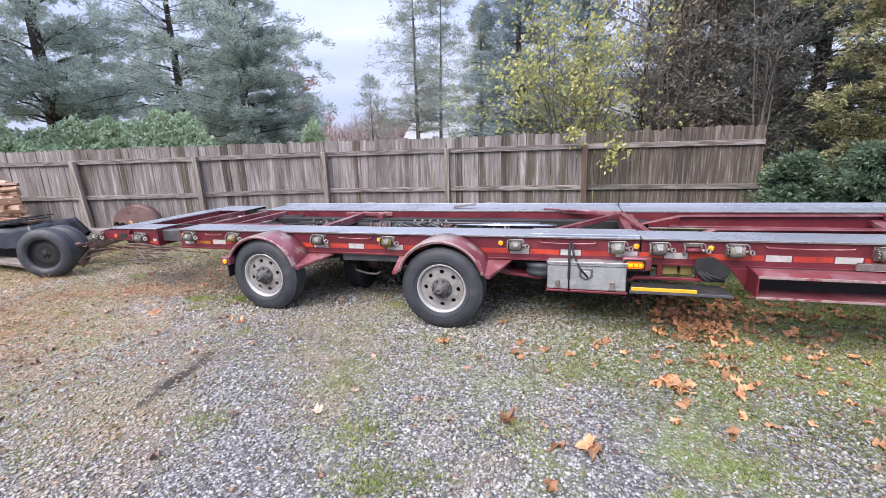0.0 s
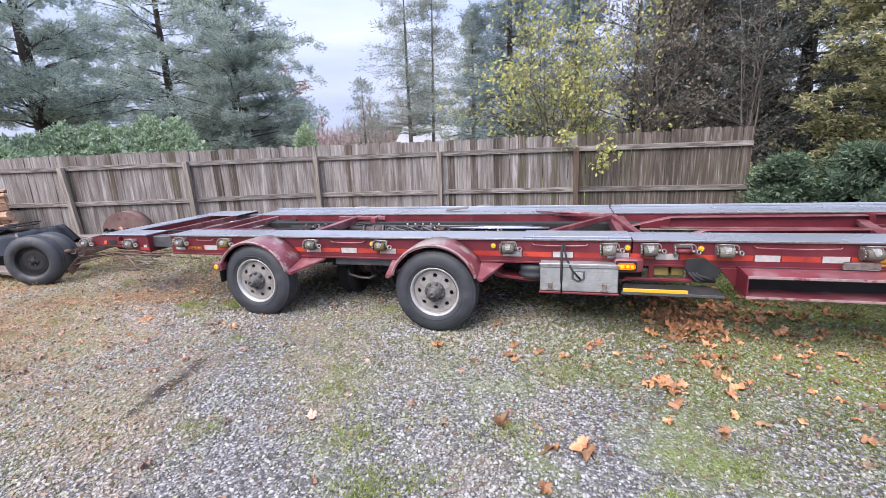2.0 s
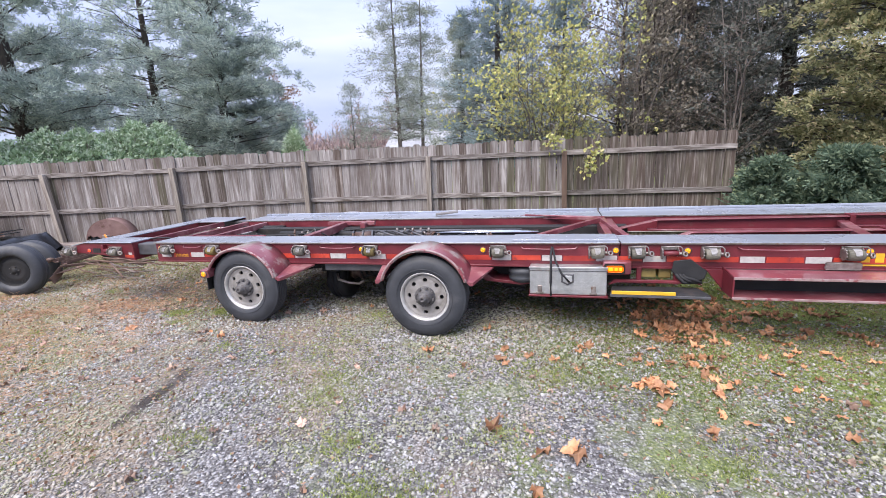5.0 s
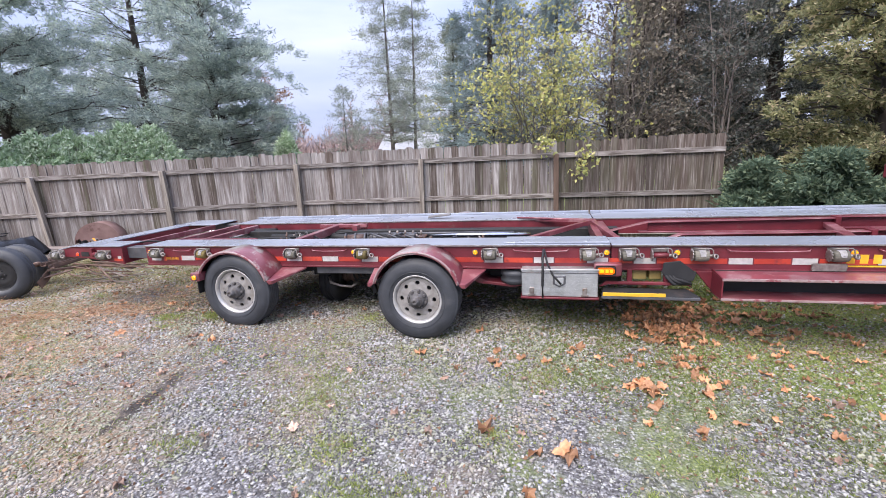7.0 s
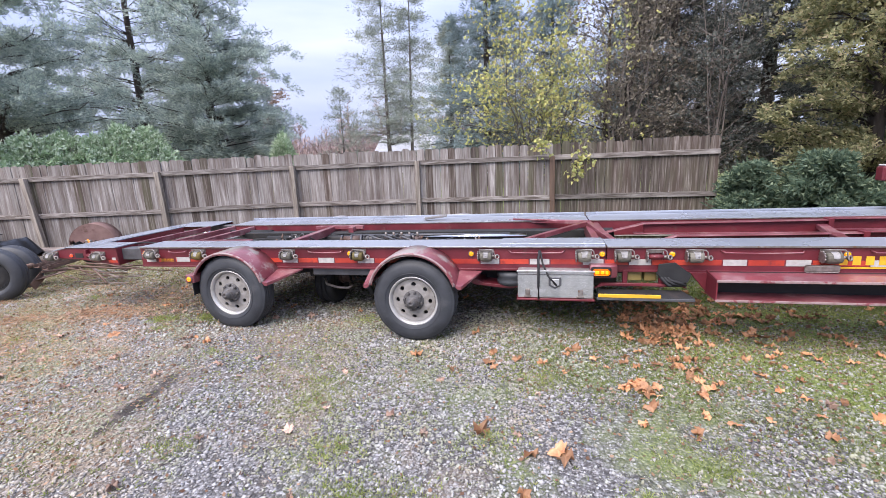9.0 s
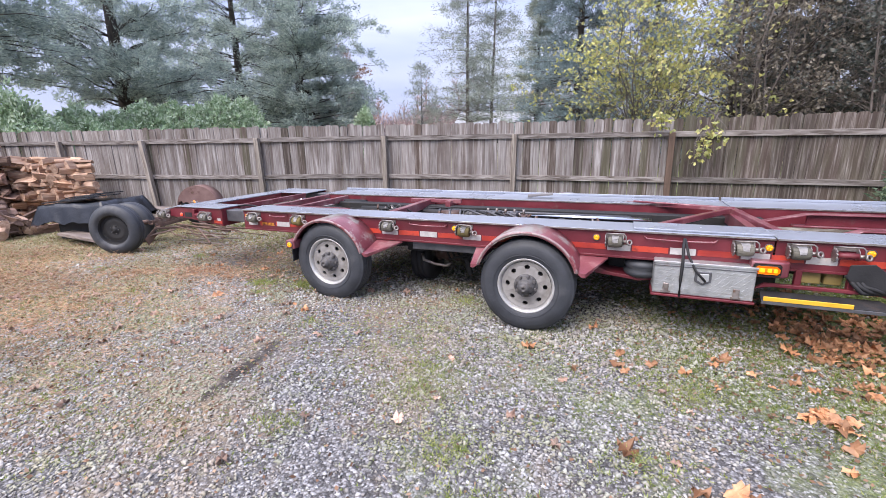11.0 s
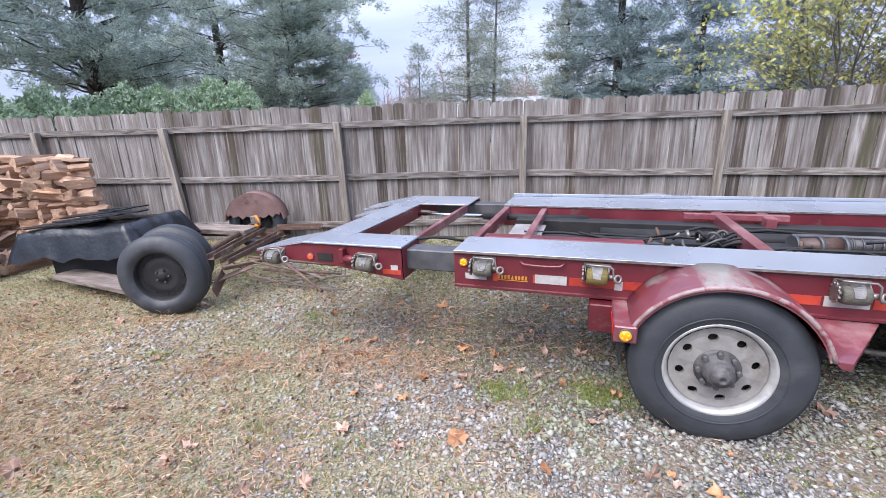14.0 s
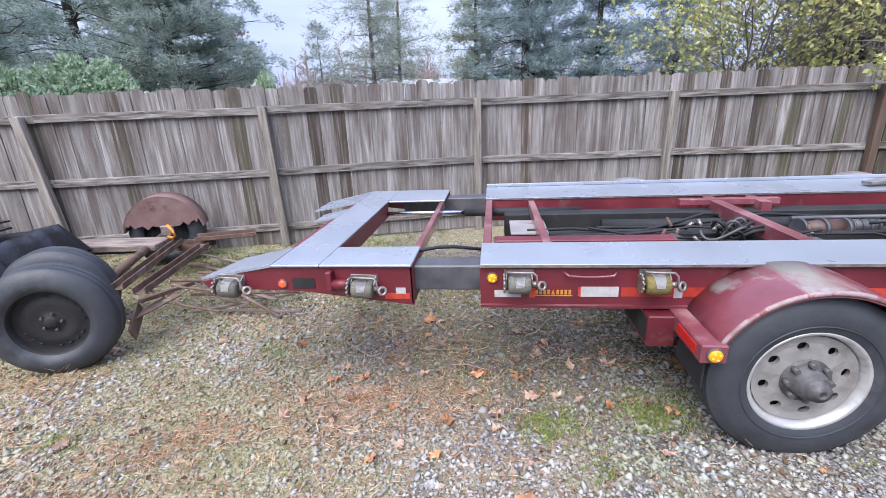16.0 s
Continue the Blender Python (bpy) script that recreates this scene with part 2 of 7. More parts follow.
def crown_scrape(m, bare, z0, z1):
    """Paint rubbed off over the top of the guards in one ragged patch."""
    nt = m.node_tree
    bsdf = nt.nodes["Principled BSDF"]
    src = bsdf.inputs["Base Color"].links[0].from_socket
    tc = nt.nodes.new("ShaderNodeTexCoord")
    xyz = nt.nodes.new("ShaderNodeSeparateXYZ")
    nt.links.new(tc.outputs["Object"], xyz.inputs[0])
    up = nt.nodes.new("ShaderNodeMapRange")
    up.inputs[1].default_value, up.inputs[2].default_value = z0, z1
    nt.links.new(xyz.outputs[2], up.inputs[0])
    mp = nt.nodes.new("ShaderNodeMapping")
    mp.inputs["Scale"].default_value = (9.0, 2.5, 9.0)
    nt.links.new(tc.outputs["Object"], mp.inputs[0])
    n = noise_node(nt, mp.outputs[0], 1.2, 7.0, 0.7)
    ad = nt.nodes.new("ShaderNodeMath")
    ad.operation = "ADD"
    nt.links.new(up.outputs[0], ad.inputs[0])
    nt.links.new(n.outputs[0], ad.inputs[1])
    mr = nt.nodes.new("ShaderNodeMapRange")
    mr.inputs[1].default_value, mr.inputs[2].default_value = 1.26, 1.5
    nt.links.new(ad.outputs[0], mr.inputs[0])
    nt.links.new(mix_node(nt, mr.outputs[0], src, bare), bsdf.inputs["Base Color"])


crown_scrape(GUARD_PAINT, (0.27, 0.245, 0.215), 0.72, 0.8)
CHIPPED = surface("chipped_guard_edge", [(0.3, (0.2, 0.1, 0.1)), (0.7, (0.42, 0.36, 0.35))], 9, rough=0.45, wear=(0.2, 0.05, 0.06), wear_scale=9, wear_at=(0.5, 0.58))
DECK = surface("wet_grey_deck_plate", [(0.3, (0.3, 0.325, 0.375)), (0.6, (0.36, 0.388, 0.445)), (0.8, (0.43, 0.46, 0.515))], 1.2, rough=0.28, metal=0.35,
               wear=(0.26, 0.25, 0.25), wear_scale=6.0, wear_at=(0.64, 0.82), bump=0.05, bump_scale=80)
TAPE_RED = surface("red_reflective_tape", [(0.3, (0.22, 0.02, 0.018)), (0.6, (0.5, 0.055, 0.03))], 2.0, rough=0.35, wear=(0.2, 0.03, 0.03), wear_scale=12, wear_at=(0.55, 0.7), bump=0.05)
TAPE_WHITE = surface("white_reflective_tape", [(0.3, (0.36, 0.34, 0.33)), (0.7, (0.5, 0.48, 0.46))], 25.0, rough=0.4, wear=(0.3, 0.24, 0.22), wear_scale=30, wear_at=(0.6, 0.75), bump=0.05)
YELLOW = surface("yellow_lettering", [(0.3, (0.6, 0.34, 0.02)), (0.7, (0.75, 0.45, 0.03))], 20, rough=0.4, bump=0.03)
MARK_ORANGE = surface("faded_orange_lettering", [(0.3, (0.42, 0.15, 0.02)), (0.7, (0.56, 0.25, 0.03))], 20, rough=0.45, bump=0.03)
YELLOW_PAINT = surface("worn_yellow_paint", [(0.3, (0.6, 0.33, 0.02)), (0.7, (0.75, 0.45, 0.04))], 6, rough=0.45, wear=(0.25, 0.15, 0.06), wear_scale=9, wear_at=(0.6, 0.7))
BLACK_STEEL = surface("greasy_black_steel", [(0.3, (0.008, 0.008, 0.009)), (0.7, (0.022, 0.021, 0.021))], 8, rough=0.7, wear=(0.05, 0.036, 0.03), wear_scale=6, wear_at=(0.6, 0.75))
GREY_STEEL = surface("dull_grey_steel", [(0.3, (0.06, 0.06, 0.065)), (0.7, (0.12, 0.12, 0.13))], 8, rough=0.5, metal=0.3, wear=(0.16, 0.1, 0.07), wear_scale=6, wear_at=(0.6, 0.75))
CHROME = surface("bright_cylinder_rod", [(0.3, (0.6, 0.6, 0.62)), (0.7, (0.75, 0.75, 0.77))], 8, rough=0.15, metal=1.0, bump=0)
ZINC = surface("zinc_plated_steel", [(0.3, (0.17, 0.14, 0.125)), (0.7, (0.34, 0.31, 0.29))], 20, rough=0.42, metal=0.6, wear=(0.2, 0.1, 0.05), wear_scale=18, wear_at=(0.58, 0.72))
ALLOY = surface("weathered_aluminium_wheel", [(0.3, (0.213, 0.2, 0.187)), (0.7, (0.344, 0.328, 0.312))], 9, rough=0.55, metal=0.25, wear=(0.16, 0.14, 0.12), wear_scale=7, wear_at=(0.5, 0.75), bump=0.1)
RIM_LIP = surface("scuffed_bright_rim_lip", [(0.3, (0.42, 0.41, 0.4)), (0.7, (0.62, 0.61, 0.6))], 12, rough=0.36, metal=0.5, wear=(0.26, 0.24, 0.22), wear_scale=9, wear_at=(0.56, 0.72), bump=0.08)
CHECKER = surface("diamond_plate_aluminium", [(0.3, (0.36, 0.37, 0.37)), (0.7, (0.58, 0.59, 0.59))], 12, rough=0.35, metal=0.6, wear=(0.3, 0.28, 0.26), wear_scale=6, wear_at=(0.6, 0.75))
TYRE = surface("dusty_tyre_rubber", [(0.3, (0.027, 0.0295, 0.035)), (0.7, (0.046, 0.05, 0.058))], 7, rough=0.55, wear=(0.078, 0.08, 0.084), wear_scale=5, wear_at=(0.55, 0.75), bump=0.2, bump_scale=90)
RUBBER = surface("black_rubber", [(0.3, (0.008, 0.008, 0.009)), (0.7, (0.022, 0.022, 0.024))], 7, rough=0.72)
PUMP_BROWN = surface("oily_brown_casting", [(0.3, (0.05, 0.028, 0.022)), (0.7, (0.12, 0.07, 0.055))], 8, rough=0.5, wear=(0.18, 0.15, 0.13), wear_scale=8, wear_at=(0.6, 0.72))
GUARD_GREY = surface("greyed_mudguard", [(0.3, (0.2, 0.185, 0.18)), (0.7, (0.34, 0.32, 0.31))], 3, rough=0.6, wear=(0.2, 0.08, 0.08), wear_scale=4, wear_at=(0.56, 0.68))
HUB = surface("grimy_hub_steel", [(0.3, (0.05, 0.048, 0.05)), (0.7, (0.13, 0.125, 0.125))], 20, rough=0.6, metal=0.2, wear=(0.06, 0.05, 0.045), wear_scale=18)
WEB_STRAP = surface("olive_webbing", [(0.3, (0.12, 0.09, 0.025)), (0.7, (0.23, 0.18, 0.06))], 30, (1, 1, 6), rough=0.8, vary=0.45)
GREY_STRAP = surface("dirty_grey_webbing", [(0.3, (0.08, 0.075, 0.06)), (0.7, (0.19, 0.175, 0.14))], 30, (1, 1, 6), rough=0.8, vary=0.3)
RUST = surface("rusted_steel", [(0.3, (0.07, 0.043, 0.032)), (0.6, (0.15, 0.09, 0.066)), (0.8, (0.26, 0.18, 0.14))], 9, rough=0.85, wear=(0.25, 0.2, 0.165), wear_scale=5, wear_at=(0.55, 0.7), bump=0.4, bump_scale=50)
FENDER_RUST = surface("rust_brown_mudguard", [(0.3, (0.15, 0.085, 0.075)), (0.7, (0.24, 0.15, 0.135))], 5, rough=0.75, wear=(0.1, 0.05, 0.035), wear_scale=7, bump=0.3)
TARP = surface("black_plastic_sheet", [(0.3, (0.005, 0.006, 0.008)), (0.7, (0.016, 0.019, 0.025))], 6, rough=0.34, bump=0.7, bump_scale=14)
WOOD_FENCE = surface("weathered_fence_board", [(0.3, (0.155, 0.135, 0.126)), (0.43, (0.225, 0.205, 0.195)), (0.57, (0.295, 0.275, 0.264)), (0.76, (0.45, 0.43, 0.418))], 2.0, (18, 18, 1.0), rough=0.88,
                     wear=(0.13, 0.103, 0.09), wear_scale=0.9, wear_at=(0.48, 0.66), bump=0.6, bump_scale=9, vary=0.16)


def rain_stains(m, tint, strength):
    """Dark rain stains that run over several boards, in broad ragged patches and long streaks."""
    nt = m.node_tree
    bsdf = nt.nodes["Principled BSDF"]
    src = bsdf.inputs["Base Color"].links[0].from_socket
    pos = nt.nodes.new("ShaderNodeNewGeometry").outputs["Position"]
    facs = []
    for stretch, scale, lo, hi in (((1, 1, 0.8), 0.6, 0.42, 0.6), ((9, 9, 0.8), 1.0, 0.44, 0.56)):
        mp = nt.nodes.new("ShaderNodeMapping")
        mp.inputs["Scale"].default_value = stretch
        nt.links.new(pos, mp.inputs[0])
        n = noise_node(nt, mp.outputs[0], scale, 5.0, 0.6)
        mr = nt.nodes.new("ShaderNodeMapRange")
        mr.inputs[1].default_value, mr.inputs[2].default_value = lo, hi
        nt.links.new(n.outputs[0], mr.inputs[0])
        facs.append(mr.outputs[0])
    f = nt.nodes.new("ShaderNodeMath")
    f.operation = "MULTIPLY"
    nt.links.new(facs[0], f.inputs[0])
    nt.links.new(facs[1], f.inputs[1])
    g = nt.nodes.new("ShaderNodeMath")
    g.operation = "MULTIPLY"
    g.inputs[1].default_value = strength
    nt.links.new(f.outputs[0], g.inputs[0])
    nt.links.new(mix_node(nt, g.outputs[0], src, tint), bsdf.inputs["Base Color"])


rain_stains(WOOD_FENCE, (0.085, 0.06, 0.05), 0.7)
# brown stained boards, toned darker to include the trees' shade
WOOD_STAINED_SHADED = surface("brown_stained_shaded_board", [(0.3, (0.05, 0.037, 0.03)), (0.45, (0.095, 0.075, 0.063)), (0.6, (0.19, 0.163, 0.148)), (0.76, (0.36, 0.333, 0.318))], 2.0, (18, 18, 0.9), rough=0.88,
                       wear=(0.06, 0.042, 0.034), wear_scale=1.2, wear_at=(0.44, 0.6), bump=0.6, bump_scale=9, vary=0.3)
rain_stains(WOOD_STAINED_SHADED, (0.085, 0.088, 0.05), 0.55)
WOOD_RAIL = surface("weathered_fence_rail", [(0.3, (0.11, 0.092, 0.082)), (0.5, (0.2, 0.177, 0.163)), (0.72, (0.34, 0.317, 0.298))], 2.2, (1.6, 14, 14), rough=0.88, wear=(0.075, 0.06, 0.05), wear_scale=1.6, wear_at=(0.5, 0.62), bump=0.6, bump_scale=8, vary=0.2)
WOOD_POST = surface("weathered_fence_post", [(0.3, (0.16, 0.132, 0.11)), (0.5, (0.27, 0.235, 0.2)), (0.72, (0.42, 0.375, 0.325))], 2.2, (14, 14, 0.8), rough=0.88,
                    wear=(0.13, 0.105, 0.09), wear_scale=2, wear_at=(0.52, 0.68), bump=0.6, bump_scale=8, vary=0.2)
POST_BROWN = surface("red_brown_fence_post", [(0.3, (0.075, 0.047, 0.034)), (0.7, (0.15, 0.1, 0.073))], 2.2, (9, 9, 0.8), rough=0.85, bump=0.5, bump_scale=8)
PLANK_BROWN = surface("damp_brown_plank", [(0.3, (0.1, 0.077, 0.065)), (0.5, (0.18, 0.142, 0.122)), (0.72, (0.31, 0.26, 0.228))], 2.2, (1.2, 12, 12), rough=0.85, wear=(0.05, 0.04, 0.033), wear_scale=1.6, bump=0.5, bump_scale=8, vary=0.2)
WOOD_GREY = surface("silvered_plank", [(0.3, (0.12, 0.112, 0.108)), (0.7, (0.25, 0.238, 0.23))], 3, (0.6, 9, 9), rough=0.85, bump=0.4, bump_scale=9, vary=0.2)
LOG_CUT = surface("split_firewood_face", [(0.3, (0.27, 0.15, 0.1)), (0.55, (0.44, 0.29, 0.2)), (0.78, (0.6, 0.46, 0.36))], 4, (1, 5, 5), rough=0.85, bump=0.5, bump_scale=14, vary=0.4)
LOG_OLD = surface("greyed_firewood", [(0.3, (0.1, 0.06, 0.045)), (0.55, (0.22, 0.135, 0.1)), (0.78, (0.42, 0.31, 0.24))], 4, (1, 5, 5), rough=0.9, bump=0.5, bump_scale=14, vary=0.45)
BARK = surface("dark_bark", [(0.3, (0.025, 0.02, 0.018)), (0.7, (0.075, 0.062, 0.055))], 5, (3, 3, 0.8), rough=0.95, bump=0.6, bump_scale=12)
BARK_GREY = surface("grey_bark", [(0.3, (0.07, 0.06, 0.055)), (0.7, (0.17, 0.15, 0.14))], 5, (3, 3, 0.8), rough=0.95, bump=0.5, bump_scale=12)
STRAW_STICK = surface("pale_fallen_twig", [(0.3, (0.24, 0.18, 0.12)), (0.7, (0.48, 0.4, 0.3))], 6, rough=0.9, bump=0)
TWIG = surface("bare_twigs", [(0.3, (0.22, 0.15, 0.14)), (0.7, (0.36, 0.27, 0.25))], 0.3, rough=0.95, bump=0)

TWIG_GREY = surface("grey_brown_twigs", [(0.3, (0.13, 0.11, 0.1)), (0.7, (0.27, 0.235, 0.21))], 0.6, rough=0.95, bump=0)


def stone_material():
    """Crushed stone, grey from piece to piece, dusted brown or mossy in patches."""
    m = surface("crushed_stone", [(0.3, (0.265, 0.26, 0.256)), (0.6, (0.36, 0.355, 0.35)), (0.8, (0.455, 0.45, 0.447))], 22, rough=0.84, bump=0.3, bump_scale=90, vary=0.5, island=True)
    nt = m.node_tree
    bsdf = nt.nodes["Principled BSDF"]
    src = bsdf.inputs["Base Color"].links[0].from_socket
    tc = nt.nodes.new("ShaderNodeTexCoord")
    col = src
    for scale, lo, hi, tint, strength in ((1.1, 0.48, 0.62, (0.4, 0.29, 0.19), 0.4), (1.6, 0.46, 0.6, (0.27, 0.3, 0.13), 0.5), (0.45, 0.48, 0.64, (0.38, 0.34, 0.27), 0.35), (9.0, 0.52, 0.64, (0.27, 0.21, 0.15), 0.35)):
        n = noise_node(nt, tc.outputs["Object"], scale, 6.0, 0.7)
        mr = nt.nodes.new("ShaderNodeMapRange")
        mr.inputs[1].default_value, mr.inputs[2].default_value, mr.inputs[4].default_value = lo, hi, strength
        nt.links.new(n.outputs[0], mr.inputs[0])
        col = mix_node(nt, mr.outputs[0], col, tint)
    # same damp patch with painted trailer shade, carried over the stones
    col = mix_node(nt, damp_shade_zone(nt, tc.outputs["Object"]), col, mix_node(nt, 0.7, col, (0.05, 0.047, 0.047)))
    nt.links.new(col, bsdf.inputs["Base Color"])
    return m


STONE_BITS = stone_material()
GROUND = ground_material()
PINE = foliage("pine_needles", [(0.0, (0.21, 0.265, 0.248)), (0.5, (0.39, 0.465, 0.43)), (1.0, (0.66, 0.73, 0.64))], 0.6, 0.52)
SPRUCE = foliage("blue_green_needles", [(0.0, (0.155, 0.21, 0.22)), (0.5, (0.245, 0.315, 0.328)), (1.0, (0.375, 0.455, 0.468))])
LARCH = foliage("thin_grey_green_needles", [(0.0, (0.2, 0.235, 0.2)), (0.5, (0.31, 0.35, 0.29)), (1.0, (0.44, 0.47, 0.4))])
CEDAR = foliage("olive_cedar_sprays", [(0.0, (0.14, 0.152, 0.08)), (0.45, (0.28, 0.287, 0.15)), (0.8, (0.42, 0.4, 0.22)), (1.0, (0.54, 0.44, 0.29))])
CEDAR_DARK = foliage("dark_evergreen_sprays", [(0.0, (0.072, 0.086, 0.08)), (0.6, (0.14, 0.155, 0.14)), (1.0, (0.255, 0.258, 0.225))])
THICKET = foliage("withered_brown_sprays", [(0.0, (0.12, 0.105, 0.085)), (0.5, (0.23, 0.205, 0.165)), (1.0, (0.37, 0.33, 0.26))], 0.8, 0.3)
YEW = foliage("deep_green_sprays", [(0.0, (0.069, 0.114, 0.0765)), (0.6, (0.138, 0.199, 0.132)), (1.0, (0.253, 0.314, 0.196))])
LAUREL = foliage("laurel_leaves", [(0.0, (0.23, 0.322, 0.192)), (0.5, (0.391, 0.517, 0.324)), (1.0, (0.759, 0.828, 0.696))], 0.35)
YELLOW_LEAF = foliage("yellow_green_leaves", [(0.0, (0.32, 0.36, 0.15)), (0.5, (0.48, 0.49, 0.19)), (0.85, (0.64, 0.585, 0.2)), (1.0, (0.468, 0.396, 0.24))], 0.5, 0.35)
BRUSH = foliage("bare_far_brush", [(0.0, (0.2, 0.14, 0.13)), (0.5, (0.32, 0.24, 0.23)), (1.0, (0.45, 0.36, 0.34))], 0.9, 0.1)
MAPLE_LEAF = surface("fallen_orange_leaf", [(0.3, (0.23, 0.095, 0.045)), (0.5, (0.41, 0.2, 0.095)), (0.75, (0.57, 0.34, 0.2))], 14, rough=0.7, bump=0.3, bump_scale=40, vary=0.55)
LEAF_DULL = surface("dull_brown_leaf", [(0.3, (0.22, 0.13, 0.095)), (0.5, (0.37, 0.245, 0.185)), (0.75, (0.52, 0.39, 0.31))], 14, rough=0.8, bump=0.3, bump_scale=40, vary=0.5)
LEAF_BITS = foliage("leaf_litter", [(0.0, (0.11, 0.06, 0.038)), (0.5, (0.25, 0.145, 0.09)), (1.0, (0.4, 0.28, 0.19))], 0.8, 0.1)
MOSS_GRASS = foliage("olive_yard_grass", [(0.0, (0.16, 0.18, 0.06)), (0.4, (0.32, 0.335, 0.14)), (0.7, (0.5, 0.455, 0.26)), (1.0, (0.66, 0.53, 0.38))], 0.8, 0.3)
PINE_LITTER = foliage("rust_brown_pine_needles", [(0.0, (0.3, 0.15, 0.08)), (0.5, (0.5, 0.29, 0.17)), (1.0, (0.66, 0.47, 0.32))], 0.8, 0.1)
GRASS = foliage("short_grass", [(0.0, (0.09, 0.13, 0.03)), (0.6, (0.19, 0.25, 0.065)), (1.0, (0.38, 0.37, 0.14))], 0.7, 0.3)
FRESH_GRASS = foliage("fresh_green_grass", [(0.0, (0.16, 0.215, 0.055)), (0.6, (0.31, 0.375, 0.11)), (1.0, (0.52, 0.51, 0.21))], 0.7, 0.35)
STRAW = foliage("dry_straw_grass", [(0.0, (0.24, 0.17, 0.09)), (0.6, (0.4, 0.31, 0.19)), (1.0, (0.55, 0.46, 0.32))], 0.8, 0.2)
HOUSE_WALL = surface("pale_siding", [(0.3, (0.33, 0.31, 0.3)), (0.7, (0.45, 0.43, 0.42))], 1.0, (1, 1, 12), rough=0.8)
HOUSE_TAN = surface("dull_tan_siding", [(0.3, (0.15, 0.13, 0.12)), (0.7, (0.23, 0.205, 0.19))], 1.0, (1, 1, 12), rough=0.8)
HOUSE_ROOF = surface("grey_shingles", [(0.3, (0.27, 0.275, 0.29)), (0.7, (0.4, 0.405, 0.42))], 3.0, rough=0.9)
ROOF_RED = surface("salmon_metal_roof", [(0.3, (0.5, 0.17, 0.14)), (0.7, (0.62, 0.25, 0.21))], 1.0, rough=0.5)
GLASS_DARK = surface("window_glass", [(0.3, (0.02, 0.025, 0.03)), (0.7, (0.04, 0.05, 0.06))], 2.0, rough=0.08, bump=0)


def lens_material(name, colour, glow):
    m = bpy.data.materials.new(name)
    m.use_nodes = True
    b = m.node_tree.nodes["Principled BSDF"]
    b.inputs["Base Color"].default_value = (*colour, 1)
    b.inputs["Roughness"].default_value = 0.15
    b.inputs["Emission Color"].default_value = (*colour, 1)
    b.inputs["Emission Strength"].default_value = glow
    return m


AMBER = lens_material("lit_amber_lens", (0.7, 0.24, 0.01), 0.17)
TURN_AMBER = lens_material("lit_orange_lens", (0.72, 0.15, 0.004), 0.1)
TURN_HOT = lens_material("bright_orange_diode", (1.0, 0.34, 0.01), 0.32)
AMBER_HOT = lens_material("bright_amber_diode", (1.0, 0.42, 0.02), 0.3)
RED_LENS = lens_material("red_lens", (0.5, 0.02, 0.015), 0.0)
RED_LIT = lens_material("lit_red_lens", (0.9, 0.06, 0.02), 0.4)


# ---- mesh helpers ----
def part(name, bm, material, parent=None, label="", at=None):
    """One bmesh, or a ready mesh, as one object under its thing."""
    if isinstance(bm, bpy.types.Mesh):
        me = bm
    else:
        me = bpy.data.meshes.new(name)
        bm.to_mesh(me)
        bm.free()
    if material and not me.materials:
        me.materials.append(material)
    ob = new(name, me)
    if parent:
        ob.parent = parent
    if at is not None:
        ob.matrix_basis = at if isinstance(at, Matrix) else Matrix.Translation(at)
    if label:
        tagged(ob, label)
    return ob


def thing(name, label, category, m=None, group="", kind=""):
    ob = new(name)
    ob.empty_display_size = 0.2
    ob.matrix_basis = m if m is not None else Matrix.Identity(4)
    return tagged(ob, label, category, group, kind)


def box(bm, x0, x1, y0, y1, z0, z1, bevel=0.0):
    c = Matrix.LocRotScale(((x0 + x1) / 2, (y0 + y1) / 2, (z0 + z1) / 2), None, (abs(x1 - x0), abs(y1 - y0), abs(z1 - z0)))
    vs = bmesh.ops.create_cube(bm, size=1.0, matrix=c)["verts"]
    if bevel:
        es = list({e for v in vs for e in v.link_edges})
        bmesh.ops.bevel(bm, geom=es, offset=bevel, segments=1, affect="EDGES")
    return bm


def beam(bm, a, b, w, h, bevel=0.0, up=(0, 0, 1)):
    """A square bar from a to b, w across and h high."""
    a, b = Vector(a), Vector(b)
    d = (b - a).normalized()
    side = d.cross(Vector(up))
    side = side.normalized() if side.length > 1e-4 else Vector((1, 0, 0))
    top = side.cross(d).normalized()
    m = Matrix((side, d, top)).transposed().to_4x4()
    m.translation = (a + b) / 2
    vs = bmesh.ops.create_cube(bm, size=1.0, matrix=m @ Matrix.Diagonal((w, (b - a).length, h, 1)))["verts"]
    if bevel:
        bmesh.ops.bevel(bm, geom=list({e for v in vs for e in v.link_edges}), offset=bevel, segments=1, affect="EDGES")
    return bm


def rod(bm, a, b, r0, r1=None, seg=12):
    a, b = Vector(a), Vector(b)
    m = (b - a).to_track_quat("Z", "Y").to_matrix().to_4x4()
    m.translation = (a + b) / 2
    vs = bmesh.ops.create_cone(bm, cap_ends=True, segments=seg, radius1=r0, radius2=r0 if r1 is None else r1, depth=(b - a).length, matrix=m)["verts"]
    for f in {f for v in vs for f in v.link_faces}:
        f.smooth = len(f.verts) == 4
    return bm


